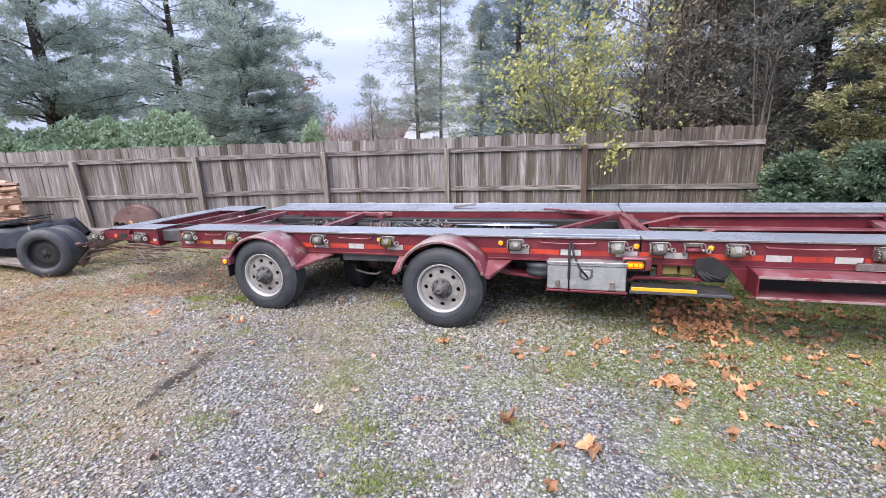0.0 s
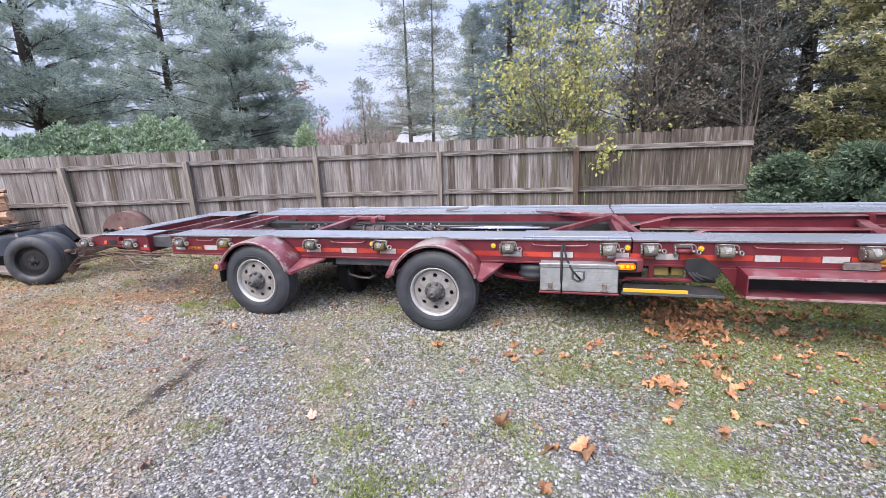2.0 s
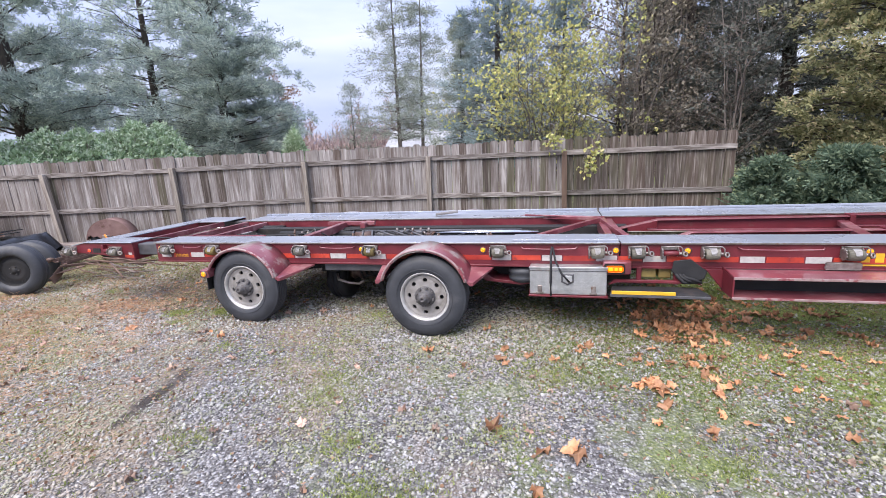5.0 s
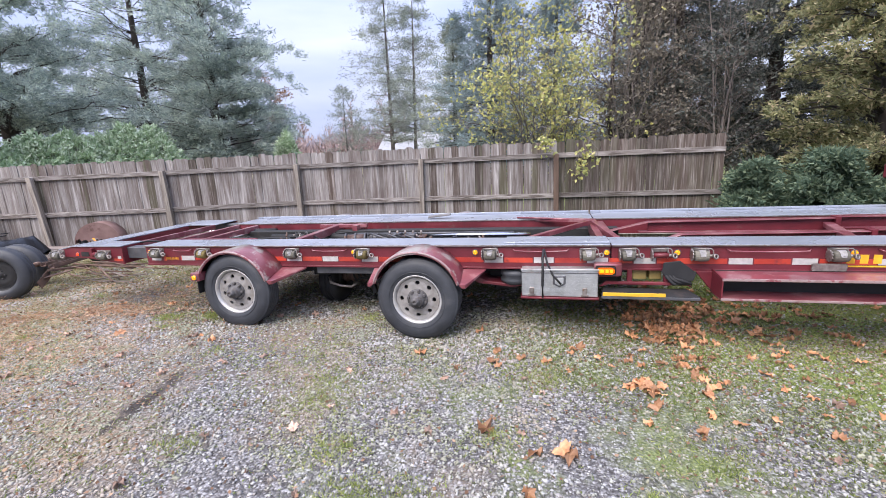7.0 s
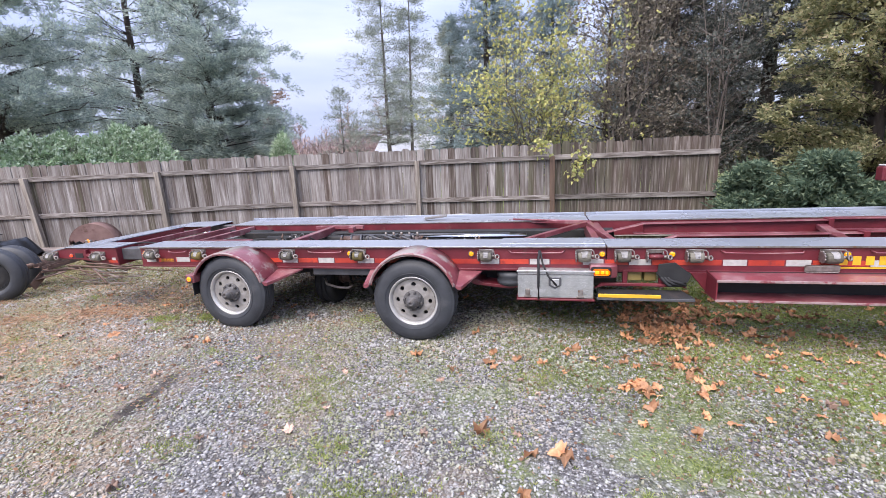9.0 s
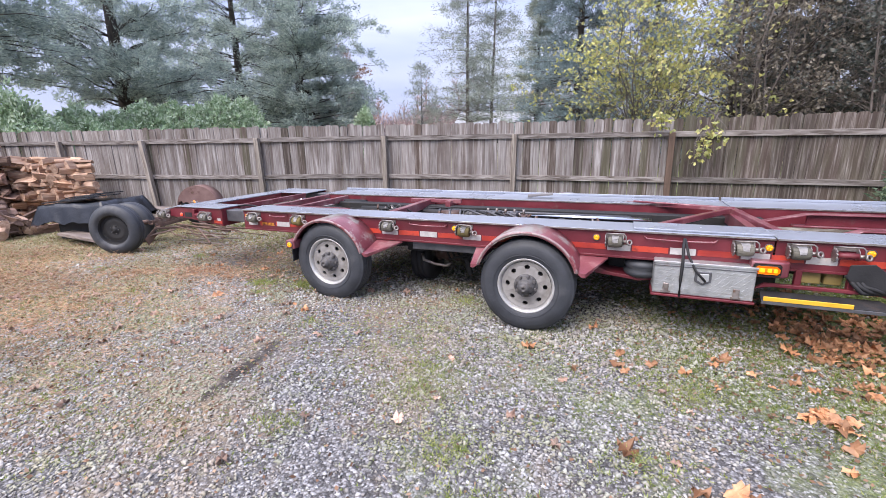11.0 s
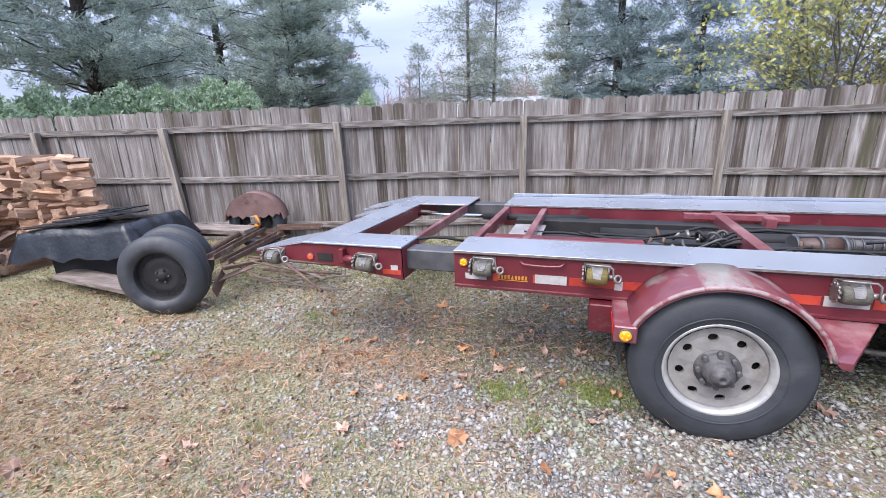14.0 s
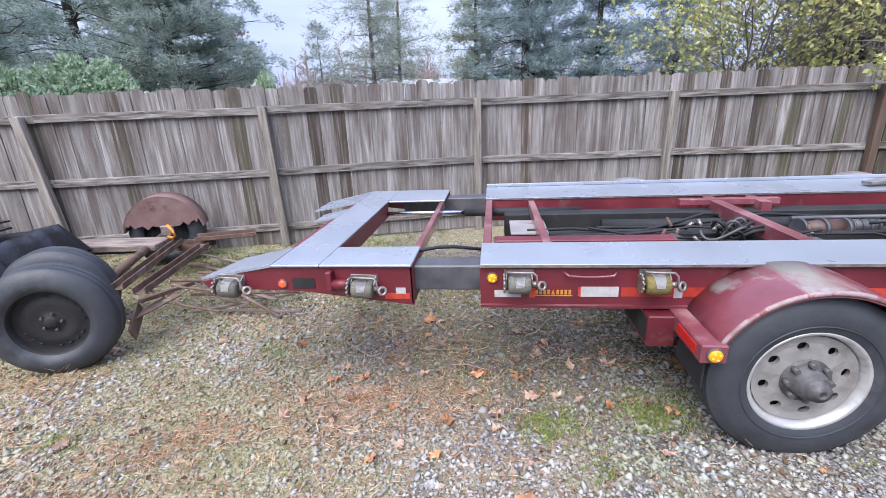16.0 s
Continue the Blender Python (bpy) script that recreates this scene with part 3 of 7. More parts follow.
def sweep(bm, pts, r, seg=8, taper=1.0):
    """A round tube along a line of points."""
    pts = [Vector(p) for p in pts]
    rings = []
    for i, p in enumerate(pts):
        d = (pts[min(i + 1, len(pts) - 1)] - pts[max(i - 1, 0)]).normalized()
        q = d.to_track_quat("Z", "Y")
        rr = r * (1 + (taper - 1) * i / (len(pts) - 1))
        rings.append([bm.verts.new(p + q @ Vector((rr * math.cos(k * math.tau / seg), rr * math.sin(k * math.tau / seg), 0))) for k in range(seg)])
    for a, b in zip(rings, rings[1:]):
        for k in range(seg):
            bm.faces.new((a[k], a[(k + 1) % seg], b[(k + 1) % seg], b[k])).smooth = True
    bm.faces.new(rings[0][::-1])
    bm.faces.new(rings[-1])
    return bm


def lathe(bm, profile, m=None, seg=48, closed=False, smooth=True):
    """Turns a profile of (radius, height) about z."""
    m = m or Matrix.Identity(4)
    rings = []
    for r, h in profile:
        rings.append([bm.verts.new(m @ Vector((r * math.cos(k * math.tau / seg), r * math.sin(k * math.tau / seg), h))) for k in range(seg)])
    pairs = list(zip(rings, rings[1:])) + ([(rings[-1], rings[0])] if closed else [])
    for a, b in pairs:
        for k in range(seg):
            bm.faces.new((a[k], a[(k + 1) % seg], b[(k + 1) % seg], b[k])).smooth = smooth
    return bm


def prism(bm, pts, depth_axis, d0, d1, bevel=0.0):
    """A flat outline given in the two other axes, drawn out along one axis."""
    def at(p, d):
        return {"x": (d, p[0], p[1]), "y": (p[0], d, p[1]), "z": (p[0], p[1], d)}[depth_axis]
    a = [bm.verts.new(at(p, d0)) for p in pts]
    b = [bm.verts.new(at(p, d1)) for p in pts]
    fs = [bm.faces.new(a), bm.faces.new(b[::-1])]
    for i in range(len(pts)):
        j = (i + 1) % len(pts)
        fs.append(bm.faces.new((a[j], a[i], b[i], b[j])))
    bmesh.ops.recalc_face_normals(bm, faces=fs)
    if bevel:
        bmesh.ops.bevel(bm, geom=list({e for f in fs for e in f.edges}), offset=bevel, segments=1, affect="EDGES")
    return bm


def mesh_from(name, verts, faces_size, material):
    """A mesh of loose polygons, each of faces_size corners, from an array of corners."""
    verts = np.asarray(verts, dtype=np.float32).reshape(-1, 3)
    n = len(verts)
    k = n // faces_size
    me = bpy.data.meshes.new(name)
    me.vertices.add(n)
    me.vertices.foreach_set("co", verts.ravel())
    me.loops.add(n)
    me.loops.foreach_set("vertex_index", np.arange(n, dtype=np.int32))
    me.polygons.add(k)
    me.polygons.foreach_set("loop_start", np.arange(0, n, faces_size, dtype=np.int32))
    me.update(calc_edges=True)
    me.materials.append(material)
    return me


def unit(a):
    return a / np.maximum(np.linalg.norm(a, axis=1, keepdims=True), 1e-9)


def blades(centres, dirs, length, width, n_each, spread, seed, loose=0.0):
    """Narrow four-cornered leaves: n_each round each centre, thrown about the given directions."""
    g = np.random.default_rng(seed)
    c = np.repeat(centres, n_each, 0)
    c = c + loose * length * g.normal(size=c.shape)
    d = unit(np.repeat(dirs, n_each, 0) + spread * g.normal(size=c.shape))
    L = length * g.uniform(0.55, 1.25, (len(c), 1))
    s = unit(np.cross(d, g.normal(size=c.shape)))
    W = width * g.uniform(0.6, 1.3, (len(c), 1))
    mid = c + d * L * 0.5
    return np.stack([c, mid + s * W / 2, c + d * L, mid - s * W / 2], 1)


def needles(centres, dirs, length, width, n_each, spread, seed, loose=0.0):
    """Narrow three-cornered needles and sprays: n_each round each centre."""
    q = blades(centres, dirs, length, width, n_each, spread, seed, loose)
    return np.stack([q[:, 0] * 0.5 + q[:, 1] * 0.5, q[:, 2], q[:, 0] * 0.5 + q[:, 3] * 0.5], 1)


# ---- ground ----
def ground_fall(x):
    t = np.clip((x + 2.6) / 1.8, 0, 1)
    return -0.03 - 0.024 * t * t * (3 - 2 * t)


def ground_height(x, y):
    """Nearly level yard with shallow ruts, a little lower under the front of the trailer."""
    return 0.012 * np.sin(1.3 * x + 0.7 * y) * np.sin(0.9 * y - 0.4 * x) + ground_fall(x)


def axis_steps(lo, hi, step, far):
    inner = np.arange(lo, hi + step / 2, step)
    out = [far * (0.12 * k) ** 2 for k in range(1, 9)]
    return np.concatenate([[lo - o for o in out[::-1]], inner, [hi + o for o in out]])


gx, gy = axis_steps(-15, 6, 0.25, 900), axis_steps(-2, 9, 0.25, 900)
GX, GY = np.meshgrid(gx, gy)
inside = (np.abs(GX + 4.5) < 11) & (np.abs(GY - 3.5) < 6)
GZ = np.where(inside, ground_height(GX, GY), ground_fall(GX))
gme = bpy.data.meshes.new("ground")
nx, ny = len(gx), len(gy)
idx = np.arange(nx * ny).reshape(ny, nx)
quads = np.stack([idx[:-1, :-1], idx[:-1, 1:], idx[1:, 1:], idx[1:, :-1]], -1).reshape(-1, 4)
gme.from_pydata(np.stack([GX, GY, GZ], -1).reshape(-1, 3).tolist(), [], quads.tolist())
for p in gme.polygons:
    p.use_smooth = True
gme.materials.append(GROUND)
ground = tagged(new("ground", gme), "grey gravel yard with moss, thin grass and fallen leaves", "ground", kind="structure")

# ---- fence: posts every 2.4 m along a gently bent line, three rails, upright boards with clipped corners ----
FENCE = [(-13.6, 5.65), (-11.3, 5.98), (-8.97, 6.3), (-6.63, 6.88), (-4.29, 7.6), (-1.92, 7.93), (0.55, 8.05), (3.2, 8.05)]
FENCE_TOP = 1.82
fence = thing("board_fence", "weathered grey-brown wooden board fence with posts and rails", "fence", kind="structure")
board_meshes, stained_shaded_meshes = [], []
STAINED_SHADED_SHARE = (0.1, 0.1, 0.15, 0.12, 0.1, 0.45, 1.0)   # boards gone brown, bay by bay; right bays also hold the trees' shade
for k in range(6):
    b = bmesh.new()
    h, w = FENCE_TOP + rng.uniform(-0.014, 0.016), 0.1435
    prism(b, [(-w / 2, -0.01), (w / 2, -0.01), (w / 2, h - 0.028), (w / 2 - 0.028, h), (-w / 2 + 0.028, h), (-w / 2, h - 0.028)], "y", -0.008, 0.008)
    me = bpy.data.meshes.new("board")
    b.to_mesh(me)
    b.free()
    me.materials.append(WOOD_FENCE)
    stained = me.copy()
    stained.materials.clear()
    stained.materials.append(WOOD_STAINED_SHADED)
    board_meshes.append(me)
    stained_shaded_meshes.append(stained)
for i, (a, c) in enumerate(zip(FENCE, FENCE[1:])):
    a, c = Vector((*a, 0)), Vector((*c, 0))
    d = (c - a).normalized()
    yaw = math.degrees(math.atan2(d.y, d.x))
    back = Vector((-d.y, d.x, 0))
    b = box(bmesh.new(), -0.045, 0.045, -0.045, 0.045, -0.09, 1.61 + 0.02 * rng.uniform(-1, 1), 0.006)
    lean = {2: -4.5, 3: -1.5, 5: 0.8}.get(i, rng.uniform(-0.6, 0.6))
    part("post", b, POST_BROWN if i == 6 else WOOD_POST, fence, at=Matrix.Translation(a) @ pose(0, 0, 0, 0, lean, yaw))
    for z, hh in ((0.2, 0.085), (0.87, 0.085), (1.57, 0.085)):
        b = bmesh.new()
        sag = rng.uniform(-0.015, 0.015)
        L = (c - a).length
        box(b, 0.0, L, -0.02, 0.02, -hh / 2, hh / 2, 0.004)
        part("rail", b, WOOD_RAIL, fence, at=Matrix.Translation(a + back * 0.066 + Vector((0, 0, z))) @ pose(0, 0, 0, 0, -math.degrees(sag / L), yaw))
    n = round((c - a).length / 0.145)
    for k in range(n):
        p = a + d * ((k + 0.5) / n * (c - a).length) + back * (0.096 + 0.004 * rng.uniform(-1, 1))
        part("board", (stained_shaded_meshes if rng.random() < STAINED_SHADED_SHARE[i] else board_meshes)[int(rng.integers(6))], None, fence, at=Matrix.Translation(p) @ pose(0, 0, rng.uniform(-0.01, 0.01), rng.uniform(-0.4, 0.4), rng.uniform(-0.35, 0.35), yaw + rng.uniform(-1.5, 1.5)))

# ---- the trailer ----
YN, YF = 4.05, 6.12          # outer faces of the two side rails
X_REAR, X_JOINT, X_FRONT = -4.15, 0.94, 4.6
DECK_Z = 0.79
TAIL = 0.07                # how far the sliding tail stands drawn in
pivot = Vector((X_REAR, YN, 0))
trailer = thing("shed_trailer", "long maroon steel shed-hauling trailer with tandem wheels and grey deck plates", "trailer",
                Matrix.Translation(pivot) @ pose(0, 0, 0, 0, -0.38, 0))


def tpart(name, bm, material, parent=None, label=""):
    """A part of the trailer, drawn in the yard's own axes."""
    bmesh.ops.translate(bm, verts=bm.verts, vec=-pivot)
    return part(name, bm, material, parent or trailer, label)


def side_rail(name, x0, x1, y, out, material):
    o = out
    b = prism(bmesh.new(), [(y, 0.572), (y + o * 0.01, 0.572), (y + o * 0.01, 0.556), (y - o * 0.08, 0.556), (y - o * 0.08, 0.568), (y - o * 0.012, 0.568), (y - o * 0.012, 0.764),
                            (y - o * 0.08, 0.764), (y - o * 0.08, 0.776), (y + o * 0.006, 0.776), (y + o * 0.006, 0.764), (y, 0.764)], "x", x0, x1, 0.0015)
    return tpart(name, b, material)


for x0, x1 in ((X_REAR, X_JOINT - 0.006), (X_JOINT + 0.006, X_FRONT)):
    side_rail("side_rail", x0, x1, YN, -1, RED)
    side_rail("side_rail", x0, x1, YF, 1, RED)
    b = box(bmesh.new(), x0, x1, YN - 0.022, YN + 0.335, 0.777, DECK_Z, 0.003)
    tpart("deck_plate", b, DECK)
    b = box(bmesh.new(), x0, x1, YF - 0.52, YF + 0.022, 0.777, DECK_Z, 0.003)
    tpart("deck_plate", b, DECK)
    for y in (YN - 0.0245, YF - 0.5225):
        tpart("plate_edge", box(bmesh.new(), x0, x1, y, y + 0.0022, 0.776, DECK_Z - 0.001), ZINC)
    # inner webs under the plates
    b = box(bmesh.new(), x0, x1, YN + 0.31, YN + 0.33, 0.62, 0.776, 0.002)
    tpart("inner_web", b, RED)
    b = box(bmesh.new(), x0, x1, YF - 0.515, YF - 0.495, 0.6, 0.776, 0.002)
    tpart("inner_web", b, RED)
# a raised lap of plate on the near deck
b = box(bmesh.new(), 0.0, X_JOINT - 0.006, YN + 0.03, YN + 0.312, DECK_Z + 0.001, DECK_Z + 0.016, 0.003)
tpart("deck_patch", b, DECK)
# raised lip along the outer edge of the far deck
for x0, x1 in ((X_REAR, X_JOINT - 0.01), (X_JOINT + 0.01, X_FRONT)):
    tpart("deck_lip", box(bmesh.new(), x0, x1, YF + 0.005, YF + 0.03, DECK_Z + 0.001, DECK_Z + 0.028, 0.003), DECK)

# cross-members
for x, y0, y1, w, z0, z1 in ((X_REAR + 0.03, YN + 0.02, YF - 0.02, 0.05, 0.68, 0.775), (-3.78, YN + 0.34, YF - 0.53, 0.05, 0.69, 0.77), (-2.43, YN + 0.34, YF - 0.53, 0.075, 0.68, 0.775), (-2.12, 5.36, YF - 0.53, 0.07, 0.7, 0.775),
                             (0.9, YN + 0.34, YF - 0.53, 0.07, 0.66, 0.775), (1.02, YN + 0.34, YF - 0.53, 0.06, 0.6, 0.76)):
    b = box(bmesh.new(), x - w / 2, x + w / 2, y0, y1, z0, z1, 0.004)
    tpart("crossmember", b, RED_FADED)
b = box(bmesh.new(), -2.68, -1.98, 5.45, 5.5, 0.735, 0.782, 0.004)
tpart("short_stringer", b, RED_FADED)
b = box(bmesh.new(), -4.08, -3.05, 4.5, 4.6, 0.66, 0.765, 0.006)
tpart("inner_stringer", b, RED)
b = box(bmesh.new(), -3.97, -3.72, 4.86, 5.2, 0.69, 0.705, 0.003)
tpart("cover_plate", b, GUARD_GREY)
# brace running back from the joint
b = beam(bmesh.new(), (0.18, YN + 0.36, 0.76), (0.9, 5.3, 0.8), 0.05, 0.05, 0.004)
tpart("brace", b, RED_FADED)
b = beam(bmesh.new(), (-0.05, 5.75, 0.77), (0.9, 5.35, 0.8), 0.04, 0.04, 0.004)
tpart("brace", b, RED_FADED)
b = beam(bmesh.new(), (0.9, 5.33, 0.79), (1.04, YN + 0.36, 0.76), 0.06, 0.06, 0.004)
tpart("brace", b, RED_FADED)
# the dark sliding beams in the middle and what lies on them
b = box(bmesh.new(), -4.0, 1.2, 5.36, 5.5, 0.52, 0.71, 0.008)
tpart("sliding_beam", b, BLACK_STEEL)
b = box(bmesh.new(), -3.9, 1.2, 4.98, 5.1, 0.5, 0.66, 0.008)
tpart("sliding_beam", b, BLACK_STEEL)
# added plate, keeps daylight from falling through the open frame
b = box(bmesh.new(), -3.3, 1.62, 4.4, 5.6, 0.44, 0.47, 0.004)
tpart("belly_plate", b, BLACK_STEEL)
b = rod(bmesh.new(), (-3.3, 5.24, 0.64), (-1.2, 5.24, 0.64), 0.05, seg=20)
tpart("hydraulic_cylinder", b, BLACK_STEEL)
b = rod(bmesh.new(), (-1.2, 5.24, 0.66), (0.2, 5.24, 0.66), 0.034, seg=16)
tpart("cylinder_rod", b, CHROME)
b = rod(bmesh.new(), (-2.05, 5.2, 0.69), (0.0, 5.25, 0.69), 0.016, seg=12)
tpart("grey_pipe", b, GREY_STEEL)
g = np.random.default_rng(5)
for k in range(4):
    y0, y1 = 4.75 + 0.1 * k + g.uniform(-0.05, 0.05), 4.75 + 0.1 * g.integers(0, 9)
    x0, L = g.uniform(-3.9, -2.6), g.uniform(1.2, 2.6)
    ctl = [Vector((x0 + L * i / 6 + g.uniform(-0.08, 0.08), y0 + (y1 - y0) * i / 6 + g.uniform(-0.06, 0.06), 0.675 + 0.03 * math.sin(i * 1.7 + k) + 0.008 * (k % 3))) for i in range(7)]
    pts = [tuple(ctl[int(i)].lerp(ctl[min(int(i) + 1, 6)], i - int(i))) for i in np.linspace(0, 6, 25)]
    b = sweep(bmesh.new(), pts, 0.008 + 0.003 * (k % 2), 7)
    tpart("hydraulic_hose", b, RUBBER)
# brake chambers and fittings over each axle
for x in (-2.95, -2.2, -1.0, -0.35):
    b = lathe(bmesh.new(), [(0.01, -0.07), (0.06, -0.065), (0.075, -0.02), (0.082, 0.0), (0.075, 0.02), (0.06, 0.06), (0.01, 0.07)], Matrix.Translation((x, 4.72 + 0.1 * (x < -2.5), 0.62)) @ pose(0, 0, 0, 0, 90, 20), 20)
    tpart("brake_chamber", b, GREY_STEEL)
    for k in range(5):
        c = Vector((x + g.uniform(-0.15, 0.15), 4.75 + g.uniform(-0.1, 0.25), 0.66 + g.uniform(-0.05, 0.05)))
        b = rod(bmesh.new(), c, c + Vector((g.uniform(-0.05, 0.05), g.uniform(-0.05, 0.05), 0.05)), 0.014, 0.01, 6)
        tpart("pipe_fitting", b, ZINC if k % 2 else RUST)
# tangled hoses behind the cross-member, pump and motor ahead of it
for k in range(9):
    cx, cy, r = -2.55 + g.uniform(-0.12, 0.12), 4.92 + g.uniform(-0.12, 0.12), g.uniform(0.04, 0.1)
    ph = g.uniform(0, 6)
    pts = [(cx + r * 1.6 * math.cos(ph + a), cy + r * math.sin(ph + a), 0.67 + 0.04 * math.sin(2 * a + ph) + 0.009 * k) for a in np.linspace(0, 5.0, 18)]
    tpart("coiled_hose", sweep(bmesh.new(), pts, 0.009 + 0.003 * (k % 2), 7), HUB if k % 4 == 0 else RUBBER)
for k in range(6):
    c = Vector((-2.6 + g.uniform(-0.15, 0.15), 4.9 + g.uniform(-0.12, 0.12), 0.7))
    tpart("pipe_fitting", rod(bmesh.new(), c, c + Vector((g.uniform(-0.06, 0.06), g.uniform(-0.06, 0.06), 0.04)), 0.016, 0.012, 6), ZINC)
pump = tpart("hydraulic_pump", rod(bmesh.new(), (-2.08, 5.03, 0.66), (-1.83, 5.05, 0.67), 0.052, seg=22), PUMP_BROWN, label="brown oily hydraulic pump")
for x in (-2.09, -1.96, -1.83):
    tpart("pump_flange", rod(bmesh.new(), (x - 0.012, 5.035, 0.665), (x + 0.012, 5.04, 0.665), 0.066, seg=22), GREY_STEEL, pump)
motor = tpart("pump_motor", rod(bmesh.new(), (-1.8, 5.05, 0.67), (-1.62, 5.06, 0.67), 0.045, seg=20), HUB, label="dull grey pump motor")
for k in range(4):
    tpart("motor_band", rod(bmesh.new(), (-1.785 + 0.05 * k, 5.05, 0.67), (-1.775 + 0.05 * k, 5.05, 0.67), 0.05, seg=20), GREY_STEEL, motor)
for k in range(5):
    tpart("valve_block", box(bmesh.new(), -1.52 + 0.1 * k, -1.44 + 0.1 * k, 4.9, 5.06, 0.62, 0.71 + 0.03 * (k % 2), 0.006), GREY_STEEL if k % 2 else PUMP_BROWN)
    tpart("pipe_fitting", rod(bmesh.new(), (-1.48 + 0.1 * k, 4.98, 0.71), (-1.48 + 0.1 * k, 4.98, 0.77), 0.014, seg=8), ZINC)
for k in range(5):
    pts = [(-1.75 + 0.12 * k, 4.95, 0.72), (-1.68 + 0.12 * k, 4.86 - 0.03 * k, 0.76), (-1.5 + 0.14 * k, 4.8, 0.72 - 0.02 * k), (-1.3 + 0.16 * k, 4.85 + 0.05 * k, 0.68)]
    tpart("pressure_hose", sweep(bmesh.new(), pts, 0.012, 8), RUBBER if k % 2 else GREY_STEEL)
# front section: long flanged inner beams that rise to the nose
for y, x0, xs, top, low in ((5.3, 1.08, 1.5, 0.79, 0.68), (4.78, 1.4, 1.7, 0.745, 0.62)):
    web = prism(bmesh.new(), [(xs, low), (3.26, low), (3.26, top + 0.006), (xs, top - 0.012)], "y", y, y + 0.02, 0.003)
    beam_web = tpart("inner_beam", web, RED, label="maroon flanged inner beam")
    tpart("top_flange", prism(bmesh.new(), [(x0, low - 0.005), (xs, top - 0.012), (3.26, top + 0.006), (3.26, top + 0.016), (xs, top), (x0, low + 0.008)], "y", y - 0.045, y + 0.055, 0.003), RED_FADED, beam_web)
    tpart("bottom_flange", box(bmesh.new(), xs - 0.1, 3.26, y - 0.045, y + 0.055, low - 0.012, low, 0.003), RED_FADED, beam_web)
    tpart("end_post", box(bmesh.new(), 3.262, 3.31, y - 0.05, y + 0.06, low - 0.06, top + 0.03, 0.004), RED, beam_web)
    nose = tpart("nose_beam", box(bmesh.new(), 3.312, X_FRONT, y, y + 0.02, low + 0.03, top + 0.02, 0.003), RED, label="maroon flanged beam of the nose")
    tpart("top_flange", box(bmesh.new(), 3.312, X_FRONT, y - 0.05, y + 0.06, top + 0.02, top + 0.034, 0.003), RED_FADED, nose)
    tpart("bottom_flange", box(bmesh.new(), 3.312, X_FRONT, y - 0.05, y + 0.06, low + 0.016, low + 0.03, 0.003), RED_FADED, nose)
# narrower added plate that dims the ground below the front section
b = box(bmesh.new(), 1.06, X_FRONT, 4.86, 5.25, 0.5, 0.52, 0.003)
tpart("belly_plate", b, BLACK_STEEL)
b = box(bmesh.new(), 1.4, X_FRONT, 4.95, 5.15, 0.53, 0.64, 0.01)
tpart("sliding_beam", b, BLACK_STEEL)
b = beam(bmesh.new(), (2.95, 4.42, 0.74), (3.2, 5.25, 0.74), 0.09, 0.05, 0.006)
tpart("brace", b, RED_FADED)
# tie rod over the joint
b = rod(bmesh.new(), (0.02, 5.62, 0.81), (0.95, 5.42, 0.8), 0.012, seg=10)
tpart("tie_rod", b, RED_FADED)
# upright at the nose with a capped head
head = tpart("nose_post", box(bmesh.new(), 4.26, 4.33, 5.97, 6.05, DECK_Z, 1.16, 0.006), RED, label="dark maroon upright with a capped head")
tpart("post_head", box(bmesh.new(), 4.1, 4.44, 5.95, 6.07, 1.13, 1.29, 0.012), RED, head)
tpart("head_cap", box(bmesh.new(), 4.11, 4.43, 5.96, 6.06, 1.292, 1.312, 0.008), TAPE_WHITE, head, "pale cap")

# reflective tape: red stretches with white blocks between
whites = [-3.575, -2.22, -1.8, -1.36, -0.1, 0.36, 0.83, 1.22, 1.96, 2.42, 3.0, 3.6]
cuts = [X_REAR + 0.42] + whites + [X_FRONT]
for a, c in zip(cuts, cuts[1:]):
    tp = box(bmesh.new(), a + 0.1, c - 0.1, YN - 0.0035, YN, 0.618, 0.664)
    tpart("red_tape", tp, TAPE_RED)
for x in whites:
    tpart("white_tape", box(bmesh.new(), x - 0.088, x + 0.088, YN - 0.004, YN, 0.616, 0.668), TAPE_WHITE)
tpart("red_tape", box(bmesh.new(), X_REAR + 0.24, X_REAR + 0.27, YN - 0.0035, YN, 0.61, 0.66), TAPE_RED)
tpart("white_tape", box(bmesh.new(), X_REAR + 0.07, X_REAR + 0.2, YN - 0.004, YN, 0.612, 0.648), TAPE_WHITE)
tpart("small_sticker", box(bmesh.new(), -3.235, -3.195, YN - 0.004, YN, 0.612, 0.662), TAPE_WHITE)


# maker's mark: bars of lettering in yellow
def maker_mark(x0, z, scale, wide=1.0, paint=YELLOW):
    mark = tpart("maker_mark", box(bmesh.new(), x0, x0 + 0.235 * scale * wide, YN - 0.0045, YN - 0.0005, z - 0.024 * scale, z - 0.0185 * scale), paint, label="yellow stripe under worn lettering bars")
    x = x0
    for k in range(9):
        w = (0.016 if k != 4 else 0.022) * scale * wide
        bb = bmesh.new()
        if k == 4:
            prism(bb, [(x, z - 0.012 * scale), (x + w, z - 0.012 * scale), (x + w / 2, z + 0.024 * scale)], "y", YN - 0.005, YN)
        else:
            box(bb, x, x + w, YN - 0.005, YN, z - 0.011 * scale, z + 0.02 * scale)
        tpart("letter_bar", bb, paint, mark)
        x += w + 0.0095 * scale * wide


maker_mark(-3.88, 0.636, 0.72, 1.05, MARK_ORANGE)
